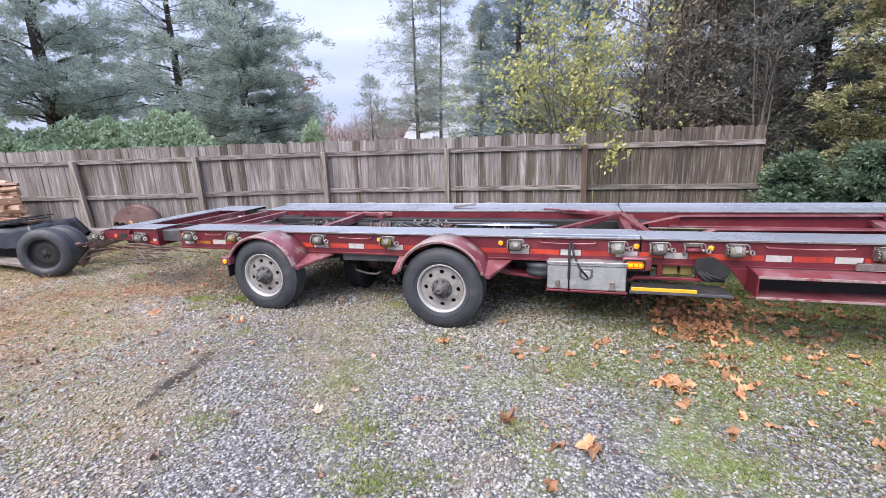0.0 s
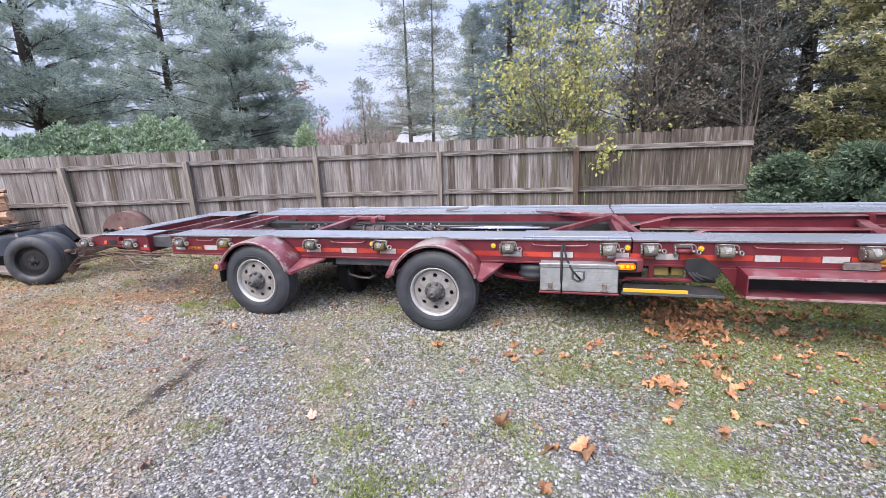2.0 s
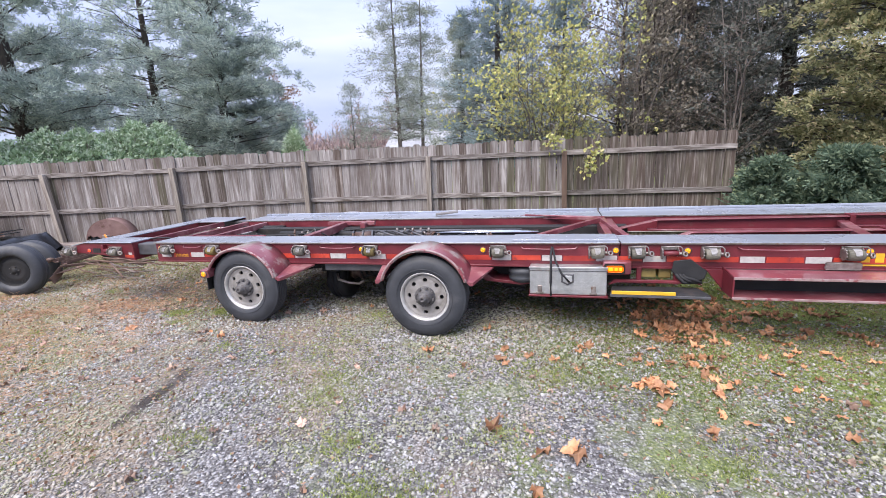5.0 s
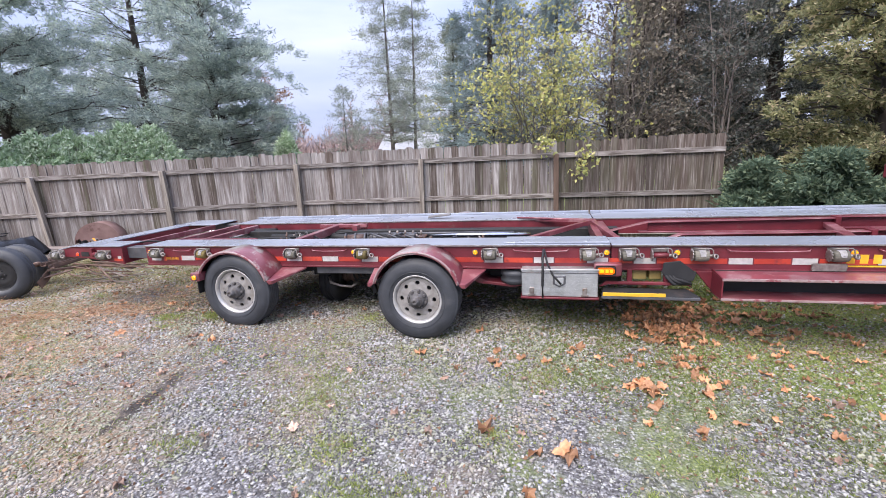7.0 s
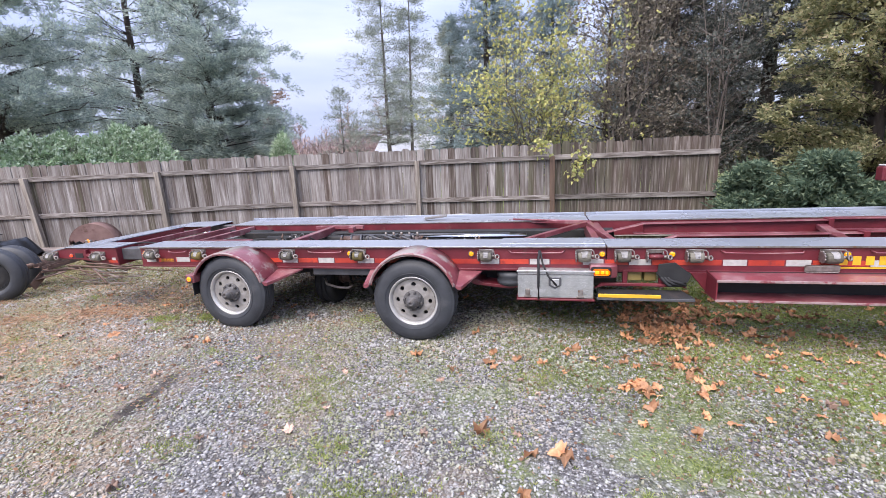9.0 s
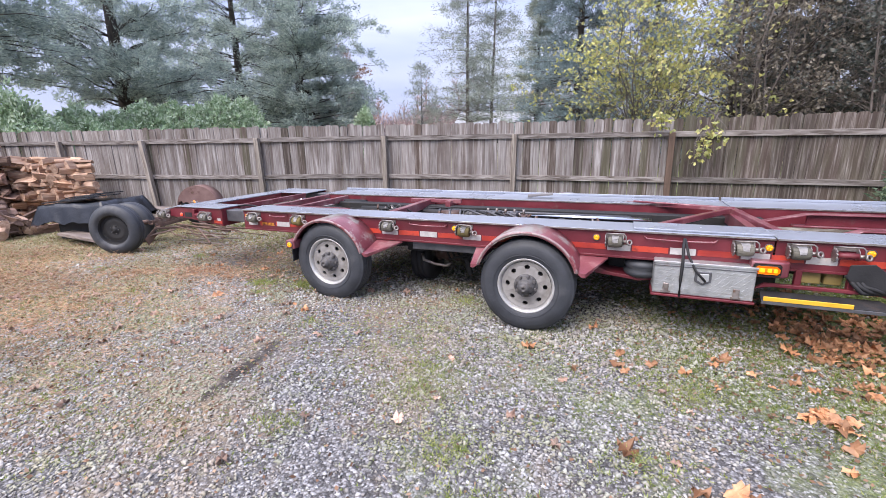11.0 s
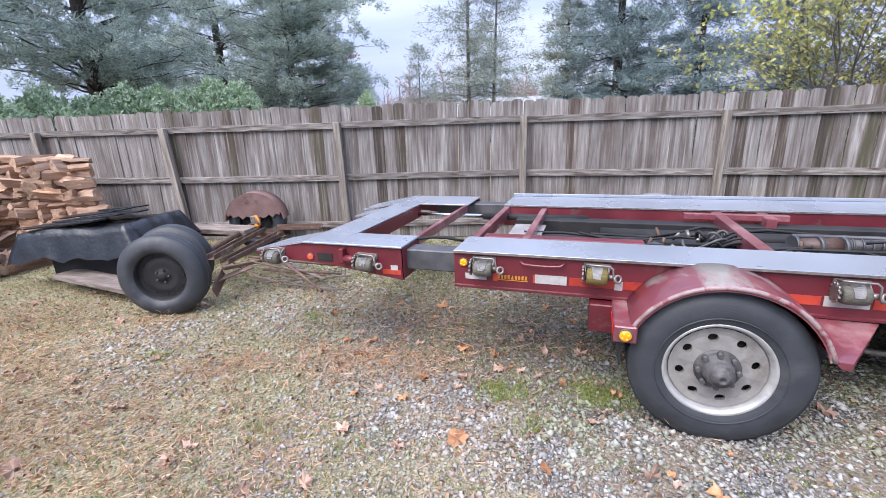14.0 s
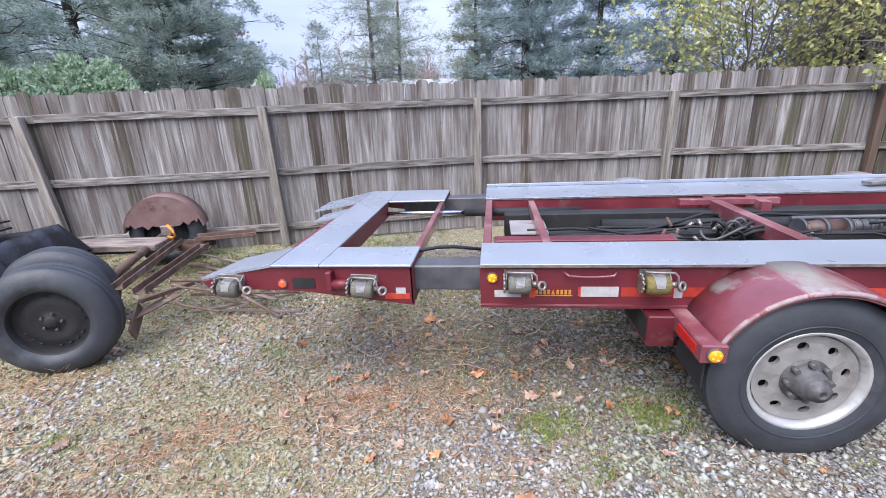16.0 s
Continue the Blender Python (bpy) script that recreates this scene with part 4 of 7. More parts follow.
maker_mark(2.7, 0.655, 2.3, 1.5)

# ---- strap winches on the rail ----
def winch_meshes():
    fr = bmesh.new()
    box(fr, -0.072, 0.07, -0.008, 0.0, 0.02, 0.055, 0.001)
    prism(fr, [(-0.05, -0.02), (-0.05, 0.02), (0.0, 0.055), (0.0, -0.045)], "x", 0.056, 0.062, 0.001)
    prism(fr, [(-0.05, -0.02), (-0.05, 0.02), (0.0, 0.055), (0.0, -0.045)], "x", -0.064, -0.058, 0.001)
    sweep(fr, [(-0.06, -0.02, 0.052), (-0.055, -0.06, 0.06), (0.0, -0.066, 0.06), (0.062, -0.066, 0.06), (0.078, -0.068, 0.045), (0.082, -0.07, 0.0), (0.095, -0.06, -0.022)], 0.0055, 7)
    ratchet = bmesh.new()
    rod(ratchet, (-0.077, -0.042, -0.002), (-0.067, -0.042, -0.002), 0.038, seg=20)
    for k in range(11):
        a = k * math.tau / 11
        c = Vector((-0.072, -0.042 + 0.042 * math.cos(a), -0.002 + 0.042 * math.sin(a)))
        rod(ratchet, c - Vector((0.005, 0, 0)), c + Vector((0.005, 0, 0)), 0.009, 0.007, 5)
    roll = lathe(bmesh.new(), [(0.012, -0.054), (0.034, -0.054), (0.042, -0.05), (0.046, -0.03), (0.047, 0.0), (0.046, 0.03), (0.042, 0.05), (0.034, 0.054), (0.012, 0.054)], Matrix.Translation((0, -0.046, -0.008)) @ pose(0, 0, 0, 0, 90, 0), 26)
    tongue = bmesh.new()
    rows = []
    for i in range(8):
        a = radians(100 - 14 * i)
        hw = 0.03 - 0.0016 * i
        rows.append([tongue.verts.new((x, -0.046 - 0.0495 * math.cos(a), -0.008 + 0.0495 * math.sin(a))) for x in (-hw, hw)])
    for p, q in zip(rows, rows[1:]):
        tongue.faces.new((p[0], p[1], q[1], q[0])).smooth = True
    bmesh.ops.solidify(tongue, geom=tongue.faces[:], thickness=0.003)
    spin = bmesh.new()
    rod(spin, (0.056, -0.044, -0.006), (0.1, -0.044, -0.006), 0.014, seg=14)
    lathe(spin, [(0.012, 0.0), (0.024, 0.0), (0.024, 0.016), (0.012, 0.016)], Matrix.Translation((0.1, -0.052, -0.012)) @ pose(0, 0, 0, 70, 0, 30), 18, True)
    out = []
    for nm, b, mt in (("winch_frame", fr, ZINC), ("strap_roll", roll, GREY_STRAP), ("strap_end", tongue, TAPE_WHITE), ("spindle", spin, ZINC), ("strap_roll", None, WEB_STRAP), ("ratchet_wheel", ratchet, ZINC)):
        if b is None:
            me = out[1].copy()
            me.materials.clear()
        else:
            me = bpy.data.meshes.new(nm)
            b.to_mesh(me)
            b.free()
        me.materials.append(mt)
        out.append(me)
    return out


W_FRAME, W_ROLL, W_TONGUE, W_SPIN, W_ROLL_OLIVE, W_RATCHET = winch_meshes()


def winch(x, z=0.705, y=YN, olive=False, full=True, turn=0.0):
    w = part("strap_winch", W_FRAME, None, trailer, "zinc-plated ratchet winch bolted to the rail", Matrix.Translation(Vector((x, y, z)) - pivot) @ pose(0, 0, 0, 0, turn, 0))
    if full:
        part("strap_roll", W_ROLL_OLIVE if olive else W_ROLL, None, w, "rolled olive webbing strap" if olive else "rolled grey webbing strap")
        part("strap_end", W_TONGUE, None, w, "pale folded strap end")
    else:
        part("bare_drum", lathe(bmesh.new(), [(0.005, -0.06), (0.02, -0.06), (0.02, 0.056), (0.005, 0.056)], Matrix.Translation((0, -0.042, -0.004)) @ pose(0, 0, 0, 0, 90, 0), 16), RED, w)
    part("spindle", W_SPIN, None, w)
    part("ratchet_wheel", W_RATCHET, None, w)


for x, olive, full in ((-3.96, False, True), (-3.33, True, True), (-2.22, False, True), (-1.42, True, True), (-0.13, False, True), (0.75, False, True), (1.08, False, True), (1.34, False, False), (1.65, False, True), (2.63, False, True)):
    winch(x, olive=olive, full=full, turn=float(rng.uniform(-4, 4)))


# ---- marker lamps ----
def marker(x, y, z, r=0.026, material=AMBER, hot=AMBER_HOT, name="marker_lamp", label="round amber marker lamp, lit"):
    """Round lamp on the rail: bezel, lens, diodes."""
    m = Matrix.Translation((x, y, z)) @ pose(0, 0, 0, 90, 0, 0)
    bez = lathe(bmesh.new(), [(r + 0.004, 0), (r + 0.005, 0.006), (r, 0.009), (r - 0.003, 0.006), (0.001, 0.0062)], m, 20)
    lamp = tpart(name, bez, GREY_STEEL, label=label)
    tpart("lens", lathe(bmesh.new(), [(r - 0.002, 0.004), (r - 0.003, 0.012), (r * 0.55, 0.017), (0.001, 0.018)], m, 20), material, lamp)
    for k in range(4):
        a = k * math.tau / 4 + 0.5
        d = m @ Matrix.Translation((0.5 * r * math.cos(a), 0.5 * r * math.sin(a), 0.0165))
        tpart("diode", lathe(bmesh.new(), [(0.005, 0), (0.004, 0.003), (0.0005, 0.004)], d, 8), hot, lamp)


for x in (-4.09, -1.53, -0.275, 0.905, 1.475, 2.745):
    marker(x, YN, 0.715)


# ---- wheels ----
def wheel_meshes():
    """Tyre, pierced disc wheel, hub; the axle lies along y and the outer face towards -y."""
    R, hw = 0.396, 0.108
    m = pose(0, 0, 0, 90, 0, 0)
    pr = [(0.225, -hw + 0.015), (0.25, -hw), (0.29, -hw - 0.008), (0.34, -hw - 0.004), (0.37, -hw + 0.012), (0.387, -hw + 0.03)]
    tread = []
    for k, h in enumerate((-0.062, -0.03, 0.0, 0.03, 0.062)):
        tread += [(R, h - 0.012), (R, h + 0.008), (R - 0.012, h + 0.009), (R - 0.012, h + 0.013)]
    pr += tread + [(R, 0.078)] + [(r, -h) for r, h in pr[::-1]]
    tyre = lathe(bmesh.new(), pr, m, 64)
    for f in tyre.faces:
        f.smooth = True
    wall = bmesh.new()
    for r0 in (0.268,):
        lathe(wall, [(r0, hw - 0.002 if r0 < 0.3 else hw + 0.004), (r0 + 0.003, hw + 0.011), (r0 + 0.006, hw + 0.004)], m, 64)
    # rim barrel and lip
    rim = lathe(bmesh.new(), [(0.2, -0.09), (0.215, -0.085), (0.205, 0.03), (0.21, 0.07), (0.224, 0.098), (0.236, 0.104), (0.24, 0.1), (0.24, 0.09)], m, 64)
    # disc with eight hand holes
    disc = bmesh.new()
    r0, r1, N = 0.088, 0.208, 8
    def dish(r):
        t = (r - r0) / (r1 - r0)
        return 0.078 - 0.018 * t * t + (0.012 if t > 0.97 else 0)
    for s in range(N):
        th = s * math.tau / N + 0.2
        inner, outer, deep = [], [], []
        for j in range(16):
            a = j * math.tau / 16
            ca, sa = math.cos(a), math.sin(a)
            q = max(abs(ca), abs(sa))
            r = r0 + (r1 - r0) * (ca / q + 1) / 2
            an = th + (sa / q) * math.pi / N
            outer.append(disc.verts.new(m @ Vector((r * math.cos(an), r * math.sin(an), dish(r)))))
            rc = 0.158
            px, py = rc + 0.019 * ca, 0.023 * sa
            X, Y = px * math.cos(th) - py * math.sin(th), px * math.sin(th) + py * math.cos(th)
            inner.append(disc.verts.new(m @ Vector((X, Y, dish(math.hypot(X, Y)) - 0.002))))
            deep.append(disc.verts.new(m @ Vector((X, Y, dish(math.hypot(X, Y)) - 0.022))))
        for j in range(16):
            k = (j + 1) % 16
            disc.faces.new((outer[j], outer[k], inner[k], inner[j]))
            disc.faces.new((inner[j], inner[k], deep[k], deep[j]))
    bmesh.ops.remove_doubles(disc, verts=disc.verts, dist=0.0005)
    bmesh.ops.recalc_face_normals(disc, faces=disc.faces)
    drum = lathe(bmesh.new(), [(0.19, -0.06), (0.19, 0.02), (0.05, 0.025), (0.03, 0.02)], m, 32)
    hub = lathe(bmesh.new(), [(0.1, 0.07), (0.1, 0.083), (0.085, 0.088), (0.07, 0.09), (0.062, 0.14), (0.05, 0.15), (0.042, 0.152), (0.042, 0.175), (0.026, 0.18), (0.024, 0.186), (0.012, 0.188), (0.012, 0.183), (0.001, 0.183)], m, 28)
    nut = rod(bmesh.new(), (0, 0, 0), (0, -0.034, 0), 0.0145, 0.012, seg=6)
    out = []
    for nm, b, mt in (("tyre", tyre, TYRE), ("sidewall_rib", wall, TYRE), ("rim", rim, RIM_LIP), ("disc", disc, ALLOY), ("brake_drum", drum, BLACK_STEEL), ("hub", hub, HUB), ("wheel_nut", nut, HUB)):
        me = bpy.data.meshes.new(nm)
        b.to_mesh(me)
        b.free()
        me.materials.append(mt)
        out.append((nm, me))
    return out


WHEEL = wheel_meshes()
AXLES = (-2.775, -0.795)
for x in AXLES:
    for y, turn in ((3.86, 0), (6.31, 180)):
        zz = (0.366 if x < -2 else 0.345) - (x - X_REAR) * 0.0066
        wh = part("wheel", WHEEL[0][1], None, trailer, "black truck tyre on a dull aluminium disc wheel", Matrix.Translation(Vector((x, y, zz)) - pivot) @ pose(0, 0, 0, 0, 13 * (x > -2) * 1.0, turn))
        for nm, me in WHEEL[1:-1]:
            part(nm, me, None, wh)
        for k in range(8):
            part("wheel_nut", WHEEL[-1][1], None, wh, at=(0.084 * math.cos(k * math.tau / 8), -0.08, 0.084 * math.sin(k * math.tau / 8)))
    b = rod(bmesh.new(), (x, 3.95, 0.35), (x, 6.22, 0.35), 0.06, seg=16)
    tpart("axle", b, BLACK_STEEL)
    for y in (4.35, 5.9):
        b = beam(bmesh.new(), (x - 0.1, y, 0.4), (x + 0.75, y, 0.5), 0.09, 0.09, 0.008)
        tpart("trailing_arm", b, BLACK_STEEL)
        b = box(bmesh.new(), x + 0.62, x + 0.8, y - 0.06, y + 0.06, 0.4, 0.6, 0.008)
        tpart("hanger", b, BLACK_STEEL)
# dark box frame under the deck between the axles
b = box(bmesh.new(), -2.0, -1.25, 4.1, 4.5, 0.47, 0.565, 0.006)
tpart("under_frame", b, GREY_STEEL)
b = box(bmesh.new(), -3.9, 0.2, 4.42, 4.5, 0.46, 0.6, 0.006)
tpart("under_frame", b, BLACK_STEEL)
b = box(bmesh.new(), -3.9, 0.2, 5.75, 5.83, 0.46, 0.6, 0.006)
tpart("under_frame", b, BLACK_STEEL)
# small drive wheel let down crosswise between the axles, with its motor and lever
b = lathe(bmesh.new(), [(0.12, -0.09), (0.16, -0.11), (0.23, -0.115), (0.265, -0.1), (0.28, -0.07), (0.28, -0.03), (0.272, -0.026), (0.28, -0.022), (0.28, 0.022), (0.272, 0.026), (0.28, 0.03), (0.28, 0.07), (0.265, 0.1), (0.23, 0.115), (0.16, 0.11), (0.12, 0.09)],
          Matrix.Translation((-2.13, 4.76, 0.236)) @ pose(0, 0, 0, 0, 90, 0), 40)
drive = tpart("drive_wheel", b, RUBBER, label="black drive tyre let down crosswise under the frame")
tpart("hub", lathe(bmesh.new(), [(0.001, -0.05), (0.12, -0.06), (0.12, 0.06), (0.001, 0.05)], Matrix.Translation((-2.13, 4.76, 0.236)) @ pose(0, 0, 0, 0, 90, 0), 24), GREY_STEEL, drive)
b = rod(bmesh.new(), (-2.0, 4.72, 0.3), (-1.72, 4.72, 0.3), 0.085, seg=20)
for x in (-1.96, -1.86, -1.75):
    rod(b, (x - 0.012, 4.72, 0.3), (x + 0.012, 4.72, 0.3), 0.1, seg=20)
tpart("drive_motor", b, PUMP_BROWN, drive, "brown oily hydraulic motor")
tpart("lever", sweep(bmesh.new(), [(-2.06, 4.45, 0.33), (-2.03, 4.42, 0.27), (-1.9, 4.42, 0.235), (-1.78, 4.43, 0.225), (-1.72, 4.44, 0.26)], 0.016, 8), ZINC, drive, "bright steel lever")
tpart("motor_bracket", box(bmesh.new(), -2.0, -1.62, 4.66, 4.82, 0.37, 0.46, 0.008), BLACK_STEEL, drive)
tpart("stay", beam(bmesh.new(), (-1.66, 4.6, 0.46), (-1.56, 4.6, 0.1), 0.05, 0.05, 0.006), BLACK_STEEL, drive)
for k in range(3):
    tpart("feed_hose", sweep(bmesh.new(), [(-1.75 - 0.06 * k, 4.63, 0.4), (-1.68 - 0.05 * k, 4.56, 0.32 - 0.03 * k), (-1.6, 4.58, 0.24 + 0.04 * k), (-1.5, 4.66, 0.4)], 0.013, 7), RUBBER, drive)
# added dark blocks, unseen, to deepen the shade under the deck
b = box(bmesh.new(), -0.15, 0.1, 4.45, 5.7, 0.22, 0.46, 0.02)
tpart("axle_beam", b, BLACK_STEEL)
b = box(bmesh.new(), 0.2, 1.1, 4.45, 5.5, 0.3, 0.45, 0.02)
tpart("battery_box", b, BLACK_STEEL)
# air springs with their seats
for x in (0.02,):
    b = lathe(bmesh.new(), [(0.02, 0.385), (0.1, 0.39), (0.135, 0.41), (0.14, 0.44), (0.12, 0.462), (0.14, 0.485), (0.135, 0.515), (0.1, 0.535), (0.02, 0.54)], Matrix.Translation((x + 0.07, 4.17, 0)), 28)
    tpart("air_spring", b, TYRE, label="black rubber air spring bellows")
    b = prism(bmesh.new(), [(x - 0.42, 0.5), (x - 0.28, 0.4), (x + 0.05, 0.365), (x + 0.16, 0.385), (x - 0.2, 0.42), (x - 0.38, 0.53)], "y", 4.08, 4.36, 0.004)
    tpart("spring_seat", b, RED)


# ---- mudguards ----
def mudguard(x, left_foot, right_foot, a0=0.09):
    R, z0, y0, y1 = 0.425, 0.37, 3.725, YN - 0.002
    b = bmesh.new()
    n, t = 26, 0.006
    rows = []
    for i in range(n + 1):
        a = math.pi * (a0 + (0.91 - a0) * i / n)
        c, s = math.cos(a), math.sin(a)
        sx = 1.03
        rows.append([b.verts.new((x - c * r * sx, y, z0 + s * r)) for r, y in ((R - 0.03, y0), (R - 0.002, y0 + 0.001), (R + 0.002, y0 + 0.02), (R + 0.004, (y0 + y1) / 2), (R + 0.004, y1), (R - t, y1), (R - t, y0 + 0.02), (R - 0.03, y0 + 0.006))])
    for p, q in zip(rows, rows[1:]):
        for k in range(8):
            b.faces.new((p[k], p[(k + 1) % 8], q[(k + 1) % 8], q[k])).smooth = k in (2, 3, 5)
    b.faces.new(rows[0])
    b.faces.new(rows[-1][::-1])
    bmesh.ops.recalc_face_normals(b, faces=b.faces)
    guard = tpart("mudguard", b, GUARD_PAINT, label="maroon round mudguard with scraped paint")
    # rolled edge
    pts = [(x - math.cos(a) * (R - 0.012) * 1.03, y0 + 0.002, z0 + math.sin(a) * (R - 0.012)) for a in [math.pi * (a0 + (0.91 - a0) * i / 30) for i in range(31)]]
    tpart("rolled_edge", sweep(bmesh.new(), pts, 0.011, 8), CHIPPED, guard)
    ze = z0 + math.sin(math.pi * 0.09) * R
    for side, foot in ((-1, left_foot), (1, right_foot)):
        if foot:
            xe = x + side * R * 0.99
            # flat wing sloping out from the rail, with a turned-down edge
            b = bmesh.new()
            top = [(xe - side * 0.01, y0 + 0.004, ze), (xe + side * 0.05, y0 + 0.004, ze - 0.004), (xe + side * foot, YN - 0.004, 0.55), (xe - side * 0.06, YN - 0.004, 0.552)]
            va = [b.verts.new(v) for v in top]
            vb = [b.verts.new((v[0], v[1], v[2] - 0.008)) for v in top]
            b.faces.new(va)
            b.faces.new(vb[::-1])
            for i in range(4):
                b.faces.new((va[i], vb[i], vb[(i + 1) % 4], va[(i + 1) % 4]))
            bmesh.ops.recalc_face_normals(b, faces=b.faces)
            tpart("guard_foot", b, RED_FADED, guard)
            b = bmesh.new()
            edge = [(xe - side * 0.01, y0 + 0.003, ze - 0.009), (xe + side * 0.05, y0 + 0.003, ze - 0.009), (xe + side * foot, YN - 0.006, 0.541), (xe + side * (foot - 0.02), YN - 0.006, 0.525), (xe + side * 0.05, y0 + 0.003, ze - 0.035), (xe + side * 0.02, y0 + 0.003, ze - 0.035)]
            va = [b.verts.new(v) for v in edge]
            vb = [b.verts.new((v[0], v[1] + 0.008, v[2])) for v in edge]
            b.faces.new(va)
            b.faces.new(vb[::-1])
            for i in range(6):
                b.faces.new((va[i], vb[i], vb[(i + 1) % 6], va[(i + 1) % 6]))
            bmesh.ops.recalc_face_normals(b, faces=b.faces)
            tpart("guard_flange", b, RED_FADED, guard)


mudguard(AXLES[0], 0, 0.27, 0.135)
mudguard(AXLES[1], 0.1, 0.2)

for x in AXLES:
    b = bmesh.new()
    rows = []
    for i in range(25):
        a = math.pi * (0.1 + 0.8 * i / 24)
        rows.append([b.verts.new((x - 1.03 * r * math.cos(a), y, 0.37 + r * math.sin(a))) for r, y in ((0.425, YF + 0.012), (0.427, YF + 0.34), (0.4, YF + 0.345), (0.395, YF + 0.335), (0.42, YF + 0.33), (0.419, YF + 0.012))])
    for p, q in zip(rows, rows[1:]):
        for k in range(6):
            b.faces.new((p[k], p[(k + 1) % 6], q[(k + 1) % 6], q[k])).smooth = k in (0, 4)
    b.faces.new(rows[0])
    b.faces.new(rows[-1][::-1])
    bmesh.ops.recalc_face_normals(b, faces=b.faces)
    tpart("mudguard", b, GUARD_GREY, label="greyed round mudguard")

# lamp arm behind the rear mudguard
arm = tpart("lamp_arm", box(bmesh.new(), -3.245, -3.14, 3.7, YN + 0.1, 0.475, 0.56, 0.006), RED_FADED)
tpart("reflector", box(bmesh.new(), -3.2505, -3.2455, 3.745, 3.93, 0.493, 0.54, 0.001), RED_LENS, arm, "long red reflector")
tpart("arm_stay", box(bmesh.new(), -3.36, -3.23, 3.98, YN + 0.3, 0.385, 0.545, 0.006), RED)
# black sheet on the closed end paints the shade inside a tube
tpart("stay_mouth", box(bmesh.new(), -3.3615, -3.359, 4.0, YN + 0.28, 0.405, 0.525), BLACK_STEEL)
marker(-3.192, 3.7, 0.517, 0.03)
tpart("mud_flap", box(bmesh.new(), -3.21, -3.2, 3.74, 4.0, 0.33, 0.474, 0.002), RUBBER)


# ---- grab rails under the deck edge ----
def grab(x0, x1):
    pts = [(x0, YN - 0.002, 0.745), (x0 + 0.02, YN - 0.03, 0.737)] + [(x0 + 0.02 + (x1 - x0 - 0.04) * k / 6, YN - 0.03, 0.735 - 0.006 * math.sin(k * math.pi / 6)) for k in range(7)] + [(x1 - 0.02, YN - 0.03, 0.737), (x1, YN - 0.002, 0.745)]
    tpart("strap_bar", sweep(bmesh.new(), pts, 0.006, 7), RED_FADED)


for x0, x1 in ((-3.75, -3.5), (-2.0, -1.6), (0.08, 0.58), (1.85, 2.45), (2.9, 3.5)):
    grab(x0, x1)

# ---- toolbox ----
tb = tpart("toolbox", box(bmesh.new(), 0.165, 0.825, 3.92, 4.35, 0.335, 0.585, 0.006), CHECKER, label="diamond-plate aluminium toolbox hung below the rail")
tread = bmesh.new()
for i in range(26):
    for j in range(9):
        c = Vector((0.178 + 0.0252 * i, 3.919, 0.358 + 0.0245 * j))
        s = 0.0075 if (i + j) % 2 else -0.0075
        beam(tread, c - Vector((0.008, 0, s)), c + Vector((0.008, 0, s)), 0.006, 0.005, up=(0, 1, 0))
tpart("raised_tread", tread, CHECKER, tb)
tpart("box_sill", box(bmesh.new(), 0.155, 0.835, 3.9, 4.36, 0.316, 0.333, 0.003), RED, tb)
tpart("lid_seam", box(bmesh.new(), 0.16, 0.83, 3.914, 3.922, 0.553, 0.56, 0.001), GREY_STEEL, tb)
tpart("lid_rim", box(bmesh.new(), 0.158, 0.832, 3.912, 3.93, 0.575, 0.592, 0.002), CHECKER, tb)
for x in (0.255, 0.715):
    b = box(bmesh.new(), x - 0.02, x + 0.02, 3.905, 3.92, 0.345, 0.42, 0.003)
    box(b, x - 0.032, x + 0.032, 3.91, 3.92, 0.34, 0.36, 0.002)
    tpart("hasp", b, ZINC, tb)
b = prism(bmesh.new(), [(0.44, 0.53), (0.55, 0.53), (0.55, 0.455), (0.495, 0.425), (0.44, 0.455)], "y", 3.908, 3.92, 0.003)
tpart("paddle_latch", b, GREY_STEEL, tb, "black-edged paddle latch")
b = prism(bmesh.new(), [(0.458, 0.516), (0.532, 0.516), (0.532, 0.463), (0.495, 0.443), (0.458, 0.463)], "y", 3.903, 3.909, 0.002)
tpart("latch_paddle", b, CHECKER, tb)
pts = [(0.36, YN - 0.03, 0.75), (0.35, YN - 0.1, 0.69), (0.352, 3.91, 0.6), (0.35, 3.905, 0.45), (0.352, 3.906, 0.325)]
tpart("bungee_cord", sweep(bmesh.new(), pts, 0.011, 8), RUBBER, label="black rubber tie-down cord")
pts = [(0.365, YN - 0.03, 0.75), (0.39, YN - 0.1, 0.64), (0.44, 3.9, 0.54), (0.51, 3.895, 0.46)]
tpart("bungee_cord", sweep(bmesh.new(), pts, 0.009, 8), RUBBER, label="black rubber tie-down cord")

# ---- turn lamp, step and valve boxes ahead of the toolbox ----
lampbox = tpart("turn_lamp", prism(bmesh.new(), [(0.795, 3.955), (0.98, 3.955), (1.03, 3.985), (1.03, YN), (0.795, YN)], "z", 0.515, 0.632, 0.01), RED_FADED, label="lit amber turn lamp in a maroon housing")
tpart("lamp_plate", box(bmesh.new(), 0.803, 0.972, 3.944, 3.954, 0.53, 0.618, 0.012), BLACK_STEEL, lampbox)
tpart("lens", box(bmesh.new(), 0.815, 0.96, 3.93, 3.946, 0.546, 0.603, 0.016), TURN_AMBER, lampbox)
for x0, x1 in ((0.835, 0.87), (0.885, 0.91), (0.922, 0.945)):
    tpart("diode", box(bmesh.new(), x0, x1, 3.926, 3.931, 0.56, 0.589, 0.004), TURN_HOT, lampbox)
